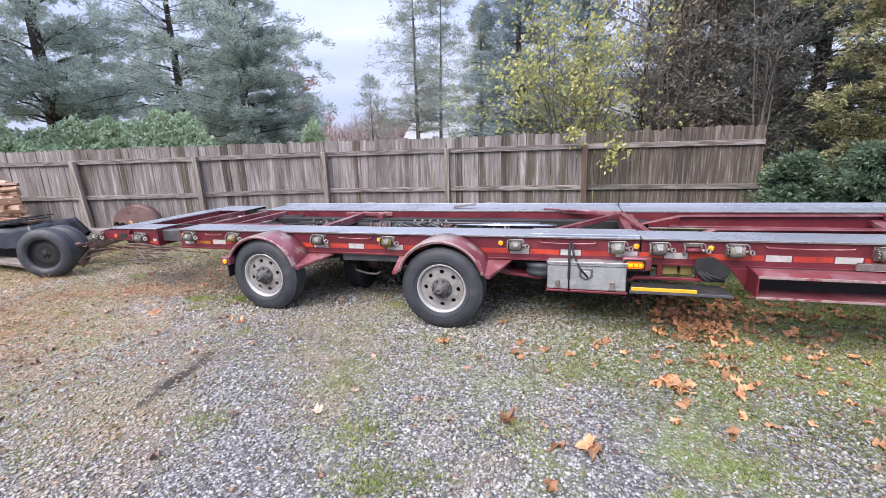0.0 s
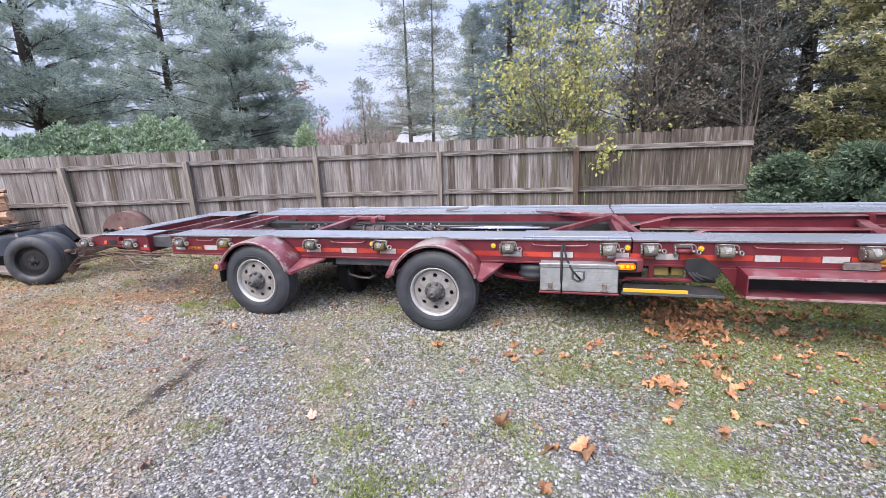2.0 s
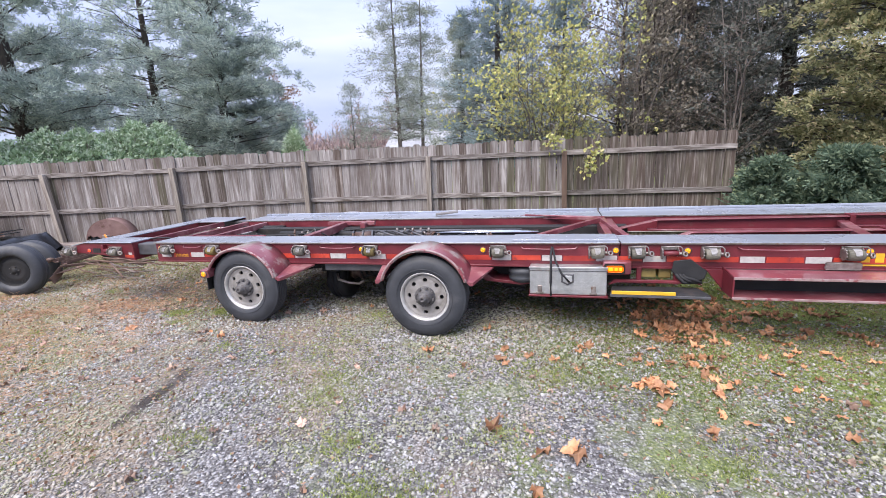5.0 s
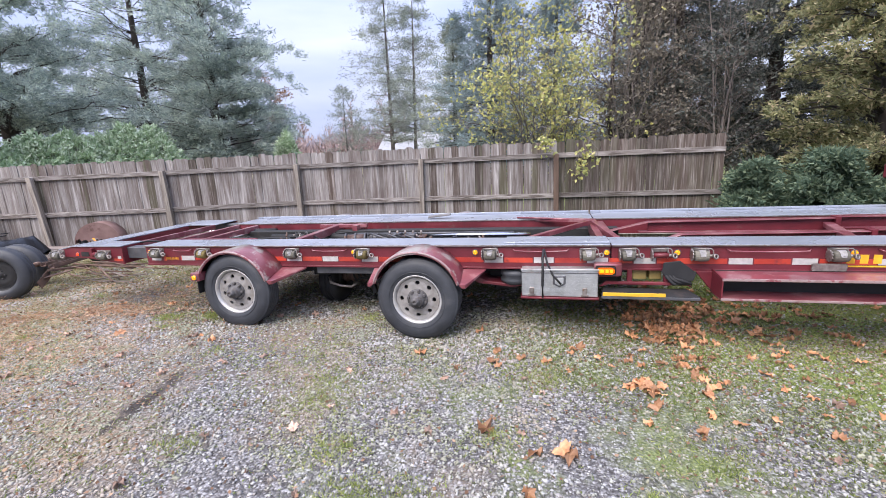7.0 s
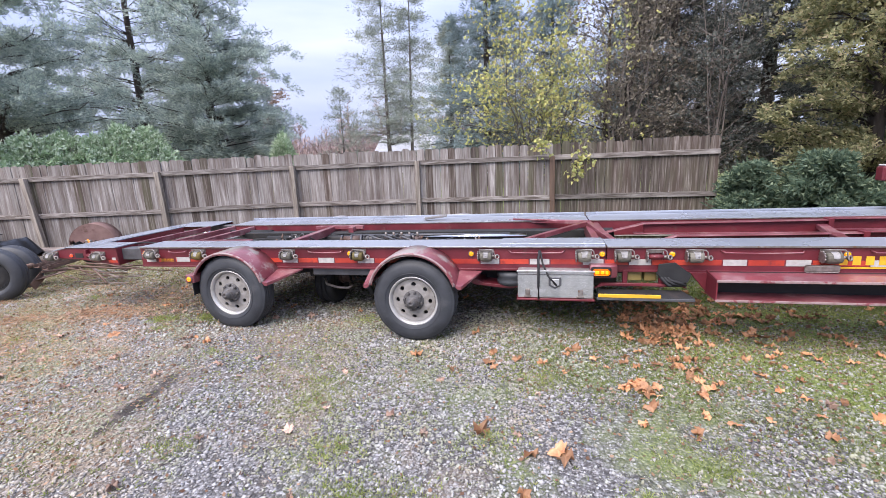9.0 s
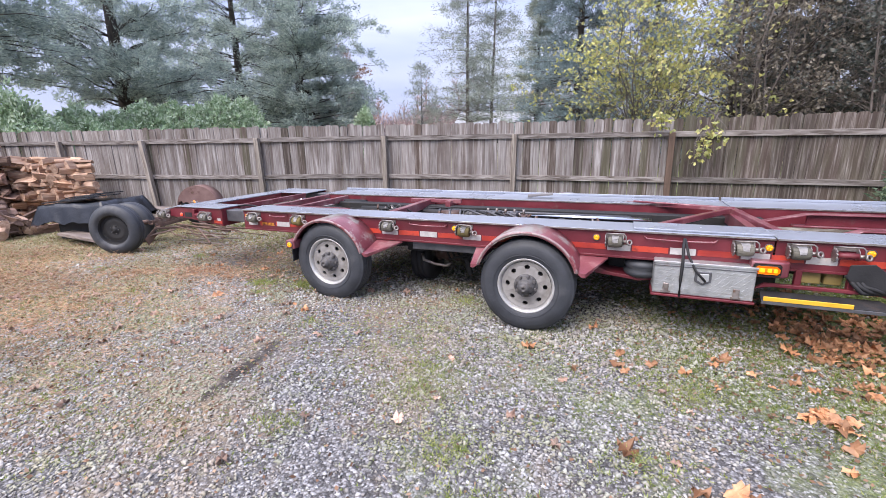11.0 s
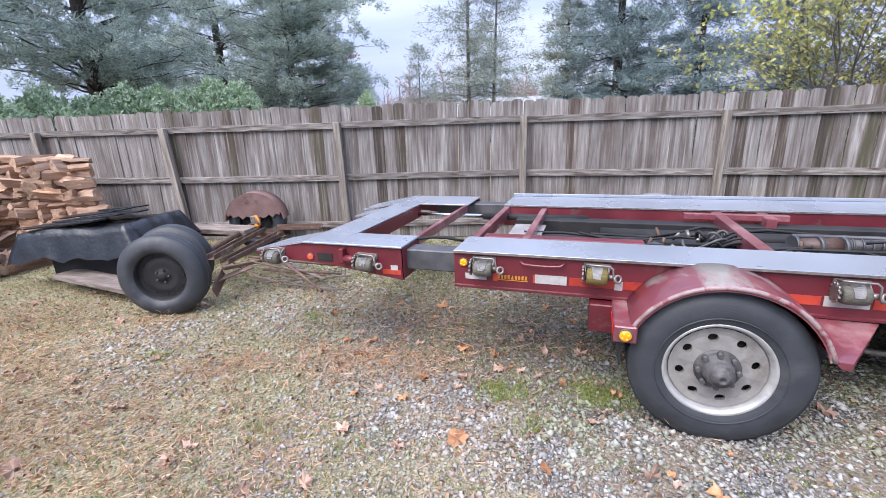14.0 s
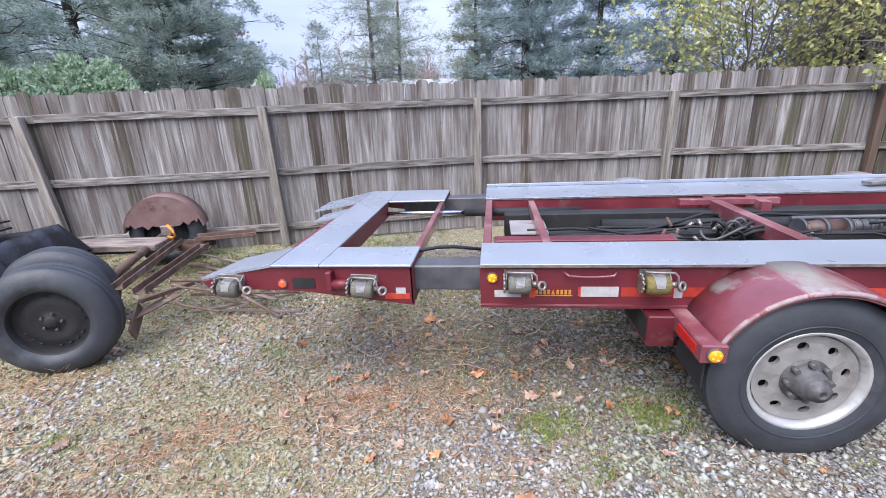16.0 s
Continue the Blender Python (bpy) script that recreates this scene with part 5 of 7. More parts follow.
# tread coloured black, painting in the shaded gap behind the yellow bar
step = tpart("side_step", prism(bmesh.new(), [(0.84, 3.8), (1.6, 3.8), (1.56, 4.02), (0.88, 4.02)], "z", 0.385, 0.4, 0.003), BLACK_STEEL, label="steel side step blackened for the dark gap, with a yellow edge")
tpart("step_edge", box(bmesh.new(), 0.85, 1.34, 3.79, 3.8, 0.395, 0.425, 0.002), YELLOW_PAINT, step)
tpart("step_lip", box(bmesh.new(), 0.84, 1.6, 3.792, 3.802, 0.37, 0.393, 0.002), GREY_STEEL, step)
tpart("step_arm", prism(bmesh.new(), [(0.84, 0.41), (0.9, 0.46), (1.55, 0.46), (1.6, 0.42), (1.55, 0.435), (0.92, 0.435)], "y", 4.0, 4.03, 0.003), RED, step)
for x in (1.1, 1.4):
    tpart("step_post", box(bmesh.new(), x - 0.02, x + 0.02, 4.03, 4.07, 0.42, 0.57, 0.003), RED, step)
for x0, x1 in ((1.13, 1.25), (1.27, 1.37)):
    tpart("relay_box", box(bmesh.new(), x0, x1, 4.09, 4.2, 0.46, 0.57, 0.006), surface("brass_tinted_box", [(0.3, (0.16, 0.11, 0.03)), (0.7, (0.28, 0.21, 0.07))], 8, rough=0.5))
# added black sheet for an unclear dark smear below the rail
tpart("rubber_flap", prism(bmesh.new(), [(1.36, 0.64), (1.49, 0.655), (1.62, 0.55), (1.6, 0.485), (1.55, 0.465), (1.43, 0.46), (1.35, 0.55)], "y", 3.99, 4.002, 0.004), RUBBER, label="flat black sheet in place of an unclear dark smear")
for k in range(3):
    b = sweep(bmesh.new(), [(1.36 + 0.03 * k, 4.03, 0.56), (1.4 + 0.025 * k, 3.985, 0.5), (1.44 + 0.035 * k, 3.975, 0.455 + 0.014 * k), (1.52 + 0.03 * k, 4.0, 0.45), (1.58, 4.06, 0.5)], 0.014, 8)
    tpart("hose", b, RUBBER, label="black rubber hose")

# ---- the open channel along the front side ----
XC = 1.74
# channel back coloured black to hold the shade inside it
ch = tpart("side_channel", box(bmesh.new(), XC, X_FRONT, 4.0, 4.03, 0.385, 0.57, 0.003), BLACK_STEEL, label="open maroon steel side channel, its back blackened for inner shade")
tpart("channel_top", prism(bmesh.new(), [(3.78, 0.562), (4.02, 0.57), (4.02, 0.56), (3.78, 0.552)], "x", XC, X_FRONT, 0.002), RED_FADED, ch)
tpart("channel_bottom", box(bmesh.new(), XC, X_FRONT, 3.78, 4.02, 0.385, 0.397, 0.002), RED_FADED, ch)
tpart("channel_lip", box(bmesh.new(), XC, X_FRONT, 3.776, 3.784, 0.383, 0.402, 0.002), CHIPPED, ch)
tpart("channel_upper_lip", box(bmesh.new(), XC, X_FRONT, 3.776, 3.784, 0.545, 0.566, 0.002), CHIPPED, ch)
tpart("channel_end", prism(bmesh.new(), [(3.782, 0.39), (4.03, 0.39), (4.03, 0.585), (3.782, 0.564)], "x", XC, XC + 0.012, 0.002), RED, ch)
tpart("channel_gusset", prism(bmesh.new(), [(XC - 0.13, 0.565), (XC, 0.565), (XC, 0.4)], "y", 4.0, 4.03, 0.002), RED, ch)
tpart("number_plate_blank", box(bmesh.new(), 2.44, 2.68, 3.99, 4.0, 0.58, 0.64, 0.01), ZINC, label="blank galvanised bracket plate")

# ---- sliding tail ----
tx = TAIL
xr, xl = -4.56 + tx, -5.04 + tx
tail = tpart("tail_crossdeck", box(bmesh.new(), -5.3 + tx, xl, YN - 0.02, YF - 0.06, 0.777, DECK_Z, 0.003), DECK, label="grey plated tail deck with tapered wings")
for y0, y1 in ((YN - 0.02, YN + 0.28), (YF - 0.55, YF - 0.06)):
    tpart("tail_plate", box(bmesh.new(), xl + 0.002, xr, y0, y1, 0.777, DECK_Z, 0.003), DECK, tail)
for pts in ([(-5.302, YN - 0.02), (-5.73, YN + 0.02), (-5.62, YN + 0.28), (-5.302, YN + 0.28)],
            [(-5.302, YF - 0.58), (-5.73, YF - 0.5), (-5.73, YF - 0.12), (-5.302, YF - 0.06)],
            [(-5.302, 5.05), (-5.5, 5.08), (-5.5, 5.3), (-5.302, 5.33)]):
    b = prism(bmesh.new(), [(px + tx, py) for px, py in pts], "z", 0.0, 0.012)
    for v in b.verts:
        v.co.z += DECK_Z - 0.012 - 0.2 * (-5.302 + tx - v.co.x)
    tpart("tail_wing", b, DECK, tail)
# tail side faces
for y, out in ((YN, -1), (YF - 0.08, 1)):
    b = prism(bmesh.new(), [(xr, 0.774), (xr, 0.562), (-5.15 + tx, 0.635), (-5.68 + tx, 0.655), (-5.72 + tx, 0.69), (-5.36 + tx, 0.77)], "y", y - out * 0.0, y - out * 0.012, 0.002)
    tpart("tail_side", b, RED, tail)
tpart("tail_crossbeam", box(bmesh.new(), xl - 0.06, xl, YN + 0.28, YF - 0.56, 0.66, 0.774, 0.004), RED, tail)
tpart("tail_rear_beam", box(bmesh.new(), -5.35 + tx, -5.3 + tx, YN + 0.28, YF - 0.56, 0.66, 0.774, 0.004), RED, tail)
tpart("tail_end_bar", box(bmesh.new(), xr - 0.035, xr, YN + 0.28, YF - 0.56, 0.72, 0.788, 0.004), RED_FADED, tail)
tpart("tail_end_plate", box(bmesh.new(), xr - 0.014, xr, YN, YN + 0.28, 0.57, 0.774, 0.003), RED, tail)
tpart("tail_tape", box(bmesh.new(), xr - 0.15, xr - 0.02, YN - 0.0035, YN, 0.598, 0.63), TAPE_RED, tail)
tpart("tail_sticker", box(bmesh.new(), xr - 0.09, xr - 0.04, YN - 0.0045, YN - 0.001, 0.628, 0.66), TAPE_WHITE, tail)
# dark inner tubes joining tail and main frame
for y0, y1, z0, z1 in ((YN + 0.06, YN + 0.2, 0.62, 0.755), (YF - 0.3, YF - 0.14, 0.62, 0.755)):
    tpart("slide_tube", box(bmesh.new(), xr - 0.4, -3.6, y0, y1, z0, z1, 0.008), GREY_STEEL, tail)
tpart("slide_cylinder", rod(bmesh.new(), (xl, YF - 0.62, 0.7), (-4.3, YF - 0.62, 0.7), 0.018, seg=14), CHROME, tail)
tpart("cylinder_barrel", rod(bmesh.new(), (-4.32, YF - 0.62, 0.7), (-3.4, YF - 0.62, 0.7), 0.032, seg=16), BLACK_STEEL, tail)
pts = [(xr - 0.05, YN + 0.24, 0.77), (xr + 0.1, YN + 0.26, 0.79), (-4.3, YN + 0.3, 0.78), (-4.12, YN + 0.36, 0.74)]
tpart("trailing_cable", sweep(bmesh.new(), pts, 0.01, 7), RUBBER, tail)
for x in (-4.81 + tx, -5.53 + tx):
    winch(x, z=0.678, turn=2)
b = rod(bmesh.new(), (-4.97 + tx, YN - 0.03, 0.69), (-4.88 + tx, YN - 0.03, 0.69), 0.025, seg=14)
box(b, -5.0 + tx, -4.97 + tx, YN - 0.05, YN, 0.66, 0.76, 0.004)
tpart("tail_lug", b, RED, tail)
# no opening is cut; black sheet paints the shaded slot
tpart("tail_slot", box(bmesh.new(), -5.2 + tx, -5.08 + tx, YN - 0.004, YN - 0.0005, 0.655, 0.71), BLACK_STEEL, tail)
marker(-5.255 + tx, YN, 0.682, 0.022, RED_LIT, RED_LIT, "tail_lamp", "round red tail lamp, lit")

# ---- loose things on the trailer ----
plank = part("loose_plank", beam(bmesh.new(), (-0.15, -0.03, 0.0), (0.15, 0.02, 0.03), 0.09, 0.025, 0.003), WOOD_GREY, at=Matrix.Translation((-1.05, YF - 0.33, 0.838)))
tagged(plank, "short grey weathered plank lying on the deck edge", "plank")

# ---- derelict axle trailer by the fence ----
dolly = thing("old_trailer_frame", "rusty derelict trailer frame on worn car tyres", "trailer frame", Matrix.Translation((-7.3, 5.2, 0)))


def dpart(name, bm, material, parent=None, label=""):
    bmesh.ops.translate(bm, verts=bm.verts, vec=(7.3, -5.2, 0))
    return part(name, bm, material, parent or dolly, label)


def car_wheel(x, y, z, yaw, label):
    m = Matrix.Translation((x, y, z)) @ pose(0, 0, 0, 90, 0, yaw)
    R, hw = 0.365, 0.105
    prof = [(0.215, hw - 0.02), (0.235, hw), (0.27, hw + 0.008), (0.325, hw - 0.012), (0.352, hw - 0.035), (R, 0.05), (R - 0.006, 0.045), (R, 0.04), (R, 0.0), (R - 0.006, -0.003), (R, -0.006), (R, -0.05), (0.325, -hw + 0.012), (0.27, -hw), (0.19, -hw + 0.02)]
    w = dpart("wheel", lathe(bmesh.new(), prof, m, 56), TYRE, label=label)
    dpart("rim", lathe(bmesh.new(), [(0.18, -0.06), (0.203, 0.03), (0.208, 0.07), (0.222, 0.088), (0.228, 0.083)], m, 40), BLACK_STEEL, w)
    disc = lathe(bmesh.new(), [(0.205, 0.035), (0.175, 0.03), (0.145, 0.045), (0.11, 0.05), (0.08, 0.04), (0.05, 0.042), (0.035, 0.06), (0.02, 0.066), (0.001, 0.067)], m, 40)
    dpart("disc", disc, BLACK_STEEL, w)
    for k in range(20):
        a = k * math.tau / 20
        if k % 5 == 4:
            continue
        # black dished discs paint the dark of open holes on a solid disc
        q = m @ Matrix.Translation((0.162 * math.cos(a), 0.162 * math.sin(a), 0.037))
        dpart("vent_hole", lathe(bmesh.new(), [(0.015, 0.0), (0.013, 0.004), (0.011, -0.002), (0.0005, -0.002)], q, 8), RUBBER, w)
    for k in range(5):
        a = k * math.tau / 5
        q = m @ Vector((0.055 * math.cos(a), 0.055 * math.sin(a), 0.04))
        e = m @ Vector((0.055 * math.cos(a), 0.055 * math.sin(a), 0.062))
        dpart("wheel_nut", rod(bmesh.new(), q, e, 0.01, 0.008, 6), HUB, w)
    return w


YAW = 24
car_wheel(-6.87, 4.24, 0.335, YAW, "worn car tyre on a black steel wheel")
car_wheel(-7.4, 4.77, 0.27, YAW, "worn car tyre on a black steel wheel")
car_wheel(-7.66, 6.28, 0.33, YAW, "worn car tyre under the rusty mudguard")
# channels of the frame, an angle bracket and loose thin rods
def channel_bar(a, c, w, h):
    """A rusty C-section laid open side up."""
    d = Vector(c) - Vector(a)
    side = d.cross(Vector((0, 0, 1))).normalized() * (w / 2)
    b = beam(bmesh.new(), a, c, w, 0.008, 0.002)
    for k in (-1, 1):
        o = side * k + Vector((0, 0, h / 2))
        beam(b, Vector(a) + o, Vector(c) + o, 0.009, h, 0.002)
    return b


for a, c, w, h in (((-6.9, 4.75, 0.31), (-7.22, 5.85, 0.33), 0.075, 0.05), ((-6.7, 4.72, 0.29), (-6.9, 5.78, 0.31), 0.085, 0.05), ((-8.7, 5.72, 0.26), (-6.95, 5.95, 0.26), 0.2, 0.06), ((-7.1, 5.95, 0.34), (-6.6, 6.2, 0.32), 0.16, 0.04)):
    dpart("frame_channel", channel_bar(a, c, w, h), RUST)
for a, c, w, h in (((-6.6, 4.6, 0.29), (-6.5, 5.25, 0.22), 0.035, 0.03), ((-6.62, 4.5, 0.2), (-6.5, 4.85, 0.24), 0.1, 0.012), ((-6.55, 4.42, 0.12), (-6.62, 4.62, 0.24), 0.012, 0.12)):
    dpart("bracket", beam(bmesh.new(), a, c, w, h, 0.003), RUST)
g = np.random.default_rng(66)
for k in range(9):
    p = Vector((-6.75 + 0.05 * k + 0.06 * g.normal(), 4.85 + 0.06 * k + 0.08 * g.normal(), 0.3 - 0.012 * k))
    q = p + Vector((0.75 + 0.2 * g.normal(), 0.2 + 0.3 * g.normal(), -0.1 - 0.03 * g.random()))
    dpart("thin_rod", sweep(bmesh.new(), [p, p.lerp(q, 0.5) + Vector((0, 0, 0.03 * g.normal())), q], 0.009 + 0.004 * (k % 2), 7), RUST)
dpart("axle", rod(bmesh.new(), (-6.9, 4.35, 0.33), (-7.64, 6.2, 0.33), 0.035, seg=12), RUST)
# the round mudguard over the far wheels
b = bmesh.new()
m = Matrix.Translation((-7.66, 6.28, 0.35)) @ pose(0, 0, 0, 0, 0, 24)
rows = []
for i in range(21):
    a = math.pi * (0.03 + 0.94 * i / 20)
    rows.append([b.verts.new(m @ Vector((0.385 * math.cos(a), y, 0.4 * math.sin(a)))) for y in (-0.14, 0.14)] + [b.verts.new(m @ Vector((0.375 * math.cos(a), y, 0.39 * math.sin(a)))) for y in (0.14, -0.14)])
for p, q in zip(rows, rows[1:]):
    for k in range(4):
        b.faces.new((p[k], p[(k + 1) % 4], q[(k + 1) % 4], q[k])).smooth = k % 2 == 0
guard = dpart("mudguard", b, FENDER_RUST, label="rust-brown half-round mudguard")
b = bmesh.new()
arc = [math.pi * (0.03 + 0.94 * i / 20) for i in range(21)]
front = [b.verts.new(m @ Vector((0.375 * math.cos(a), -0.138, 0.39 * math.sin(a)))) for a in arc]
low = [b.verts.new(m @ Vector((0.35 * math.cos(a), -0.138, 0.13 + 0.025 * math.sin(i * 2.3) - 0.06 * math.sin(a)))) for i, a in enumerate(arc)]
for i in range(20):
    b.faces.new((front[i], front[i + 1], low[i + 1], low[i]))
dpart("guard_skirt", b, FENDER_RUST, guard)
dpart("orange_hook", sweep(bmesh.new(), [(-7.3, 5.85, 0.52), (-7.25, 5.84, 0.46), (-7.22, 5.83, 0.42), (-7.26, 5.84, 0.39), (-7.32, 5.85, 0.4)], 0.015, 8), surface("faded_orange_plastic", [(0.3, (0.5, 0.16, 0.01)), (0.7, (0.7, 0.26, 0.02))], 9, rough=0.5), label="orange plastic hook")
dpart("grey_lamp", box(bmesh.new(), -7.42, -7.3, 5.88, 5.94, 0.4, 0.5, 0.01), ZINC)

# weathered boards lying about the frame
lumber = []
for k, (a, c, w) in enumerate((((-6.6, 5.1, 0.12), (-5.95, 5.25, 0.06), 0.09), ((-6.7, 5.35, 0.16), (-5.85, 5.1, 0.08), 0.1), ((-6.45, 4.9, 0.06), (-5.7, 5.35, 0.05), 0.07), ((-6.9, 5.6, 0.2), (-6.1, 5.45, 0.1), 0.12),
                               ((-7.1, 5.9, 0.22), (-6.2, 5.75, 0.07), 0.08), ((-6.3, 5.0, 0.03), (-5.6, 5.0, 0.03), 0.06))):
    ob = part("board", beam(bmesh.new(), a, c, w * 0.35, 0.016, 0.003), PLANK_BROWN if k % 3 else RUST)
    tagged(ob, "old split board lying in the grass", "board", "boards by the old trailer")
ob = part("wide_plank", beam(bmesh.new(), (-9.6, 5.58, 0.34), (-7.35, 5.82, 0.34), 0.3, 0.06, 0.005), PLANK_BROWN)
tagged(ob, "wide brown plank resting on the old trailer frame", "plank")
ob = part("wide_plank", beam(bmesh.new(), (-8.7, 4.5, 0.1), (-7.45, 4.38, 0.1), 0.26, 0.05, 0.005), PLANK_BROWN)
tagged(ob, "wide brown-grey plank low above the grass", "plank")

# black sheet over a low stack behind the wheels
b = bmesh.new()
N = 44
grid = []
for i in range(N):
    row = []
    for j in range(N):
        u, v = i / (N - 1) * 2 - 1, j / (N - 1) * 2 - 1
        e = max(abs(u), abs(v))
        x, y = u * 0.78, v * 0.5
        z = 0.62 - 0.02 * math.sin(4 * u) + 0.03 * noise.noise(Vector((3 * u, 4 * v, 1))) + 0.02 * abs(noise.noise(Vector((9 * u, 5 * v, 3))))
        if e > 0.82:
            z -= (e - 0.82) / 0.18 * (0.3 + 0.06 * noise.noise(Vector((4 * u, 4 * v, 5))))
        row.append(b.verts.new((x, y, z)))
    grid.append(row)
for i in range(N - 1):
    for j in range(N - 1):
        b.faces.new((grid[i][j], grid[i + 1][j], grid[i + 1][j + 1], grid[i][j + 1])).smooth = True
cover = thing("tarp_cover", "low stack under a creased black plastic sheet", "tarp", Matrix.Translation((-8.52, 4.92, -0.03)) @ pose(0, 0, 0, 0, 0, 12))
part("sheet", b, TARP, cover, at=pose(0, 0, 0, 0, -4, 0))
part("covered_box", box(bmesh.new(), -0.5, 0.55, -0.3, 0.36, 0.0, 0.54, 0.02), RUBBER, cover)
g = np.random.default_rng(70)
for k in range(7):
    x, y, w = -0.2 + 0.12 * (k % 4) + g.uniform(-0.05, 0.05), -0.28 + 0.09 * k, g.uniform(0.26, 0.4)
    b = bmesh.new()
    prism(b, [(-w, -0.09), (w * 0.9, -0.1), (w, 0.02), (w * 0.8, 0.1), (-w * 0.85, 0.09), (-w * 1.05, 0.02)], "z", 0.0, 0.014)
    ob = part("flat_offcut", b, TARP, at=Matrix.Translation((-8.52, 4.92, 0)) @ pose(0, 0, 0, 0, 0, 12) @ pose(x, y, 0.64 + 0.07 * x + 0.009 * k, g.normal() * 2, -4 + g.normal() * 1.5, g.normal() * 8))
    tagged(ob, "black flat offcut lying on the tarp", "offcut", "offcuts on the tarp")


# ---- firewood ----
def log_mesh(seed, L, r):
    """A split log: a wedge of a round with a rough face."""
    g = np.random.default_rng(seed)
    b = bmesh.new()
    kind = seed % 3
    ang = [0, 0.5, 1.0, 1.6, 2.3, 3.14] if kind else list(np.linspace(0, 5.4, 7))
    outline = [(r * g.uniform(0.8, 1.1) * math.cos(a), r * g.uniform(0.75, 1.1) * math.sin(a) - (0.35 * r if kind else 0)) for a in ang]
    rings = []
    for t in (-0.5, -0.1, 0.25, 0.5):
        s = g.uniform(0.88, 1.08)
        o = g.normal(size=2) * 0.008
        rings.append([b.verts.new((t * L, y * s + o[0], z * s + o[1])) for y, z in outline])
    n = len(outline)
    for p, q in zip(rings, rings[1:]):
        for k in range(n):
            b.faces.new((p[k], p[(k + 1) % n], q[(k + 1) % n], q[k]))
    b.faces.new(rings[0][::-1])
    b.faces.new(rings[-1])
    bmesh.ops.recalc_face_normals(b, faces=b.faces)
    me = bpy.data.meshes.new("log")
    b.to_mesh(me)
    b.free()
    return me


def log_set(material, seed):
    out = []
    for k in range(8):
        me = log_mesh(seed + k, 0.42, 0.085)
        me.materials.append(material)
        out.append(me)
    return out


FRESH, OLD = log_set(LOG_CUT, 20), log_set(LOG_OLD, 40)


def log_stack(name, label, x, y, yaw, length, height, meshes, rows_deep, seed, drop=0.0):
    g = np.random.default_rng(seed)
    st = thing(name, label, "firewood", Matrix.Translation((x, y, -0.03)) @ pose(0, 0, 0, 0, 0, yaw), "firewood stacks")
    for d in range(rows_deep):
        z = 0.07
        while z < height:
            u = g.uniform(0, 0.08)
            h = 0.098
            while u < length:
                w = g.uniform(0.13, 0.22)
                top = height - drop * (u / length) + 0.06 * math.sin(5 * u)
                if z < top:
                    part("log", meshes[int(g.integers(8))], None, st, at=pose(u, d * 0.43 + g.normal() * 0.05, z + g.normal() * 0.012, g.uniform(-180, 180), g.normal() * 5, (90 if g.random() < 0.45 else 10) + g.normal() * 14) @ Matrix.Scale(g.uniform(0.55, 1.2), 4))
                u += w
            z += h
    return st


log_stack("firewood_stack", "stack of fresh orange split firewood against the fence", -12.27, 5.32, 9, 2.4, 1.32, FRESH, 1, 3)
log_stack("firewood_stack", "taller stack of dark greyed firewood", -14.3, 4.45, 12, 2.75, 1.6, OLD, 1, 4)
heap = thing("firewood_heap", "tumbled heap of split firewood on the grass", "firewood", Matrix.Translation((-10.6, 3.9, -0.03)), "firewood stacks")
g = np.random.default_rng(8)
for k in range(135):
    u, v = g.uniform(-1, 1), g.uniform(-1, 1)
    hmax = 0.62 * (1 - 0.75 * abs(u) ** 2) * (1 - 0.8 * abs(v) ** 2)
    part("log", (FRESH if g.random() < 0.5 else OLD)[int(g.integers(8))], None, heap,
         at=pose(u * 0.85 + v * 0.1, v * 1.0, max(0.06, g.uniform(0.3, 1.0) * hmax), g.uniform(-180, 180), g.uniform(-22, 22), g.uniform(0, 180)) @ Matrix.Scale(g.uniform(0.85, 1.45), 4))
pile = thing("lumber_pile", "stepped pile of silvered planks leaning on the firewood", "lumber", Matrix.Translation((-10.0, 3.85, -0.03)))
for k in range(6):
    part("plank", beam(bmesh.new(), (-2.3 + 0.06 * k, 0.06 * k, 0.44 + 0.09 * k), (0.03 - 0.035 * k, 0.03 + 0.06 * k, 0.47 + 0.09 * k), 0.16, 0.035, 0.004, up=(0, -0.6, 0.8)), WOOD_GREY, pile)
for k in range(3):
    part("bearer", box(bmesh.new(), -1.9 + 0.8 * k, -1.75 + 0.8 * k, 0.02, 0.36, 0.0, 0.42, 0.01), LOG_OLD, pile)


# ---- trees and shrubs ----
def limb_curve(p, az, L, rise, droop, n, g):
    pts = []
    for i in range(n + 1):
        t = i / n
        r = L * t
        pts.append(Vector((p[0] + r * math.cos(az + 0.15 * math.sin(3 * t)), p[1] + r * math.sin(az + 0.15 * math.sin(3 * t)), p[2] + rise * L * t - droop * L * t * t + 0.02 * L * g.normal())))
    return pts


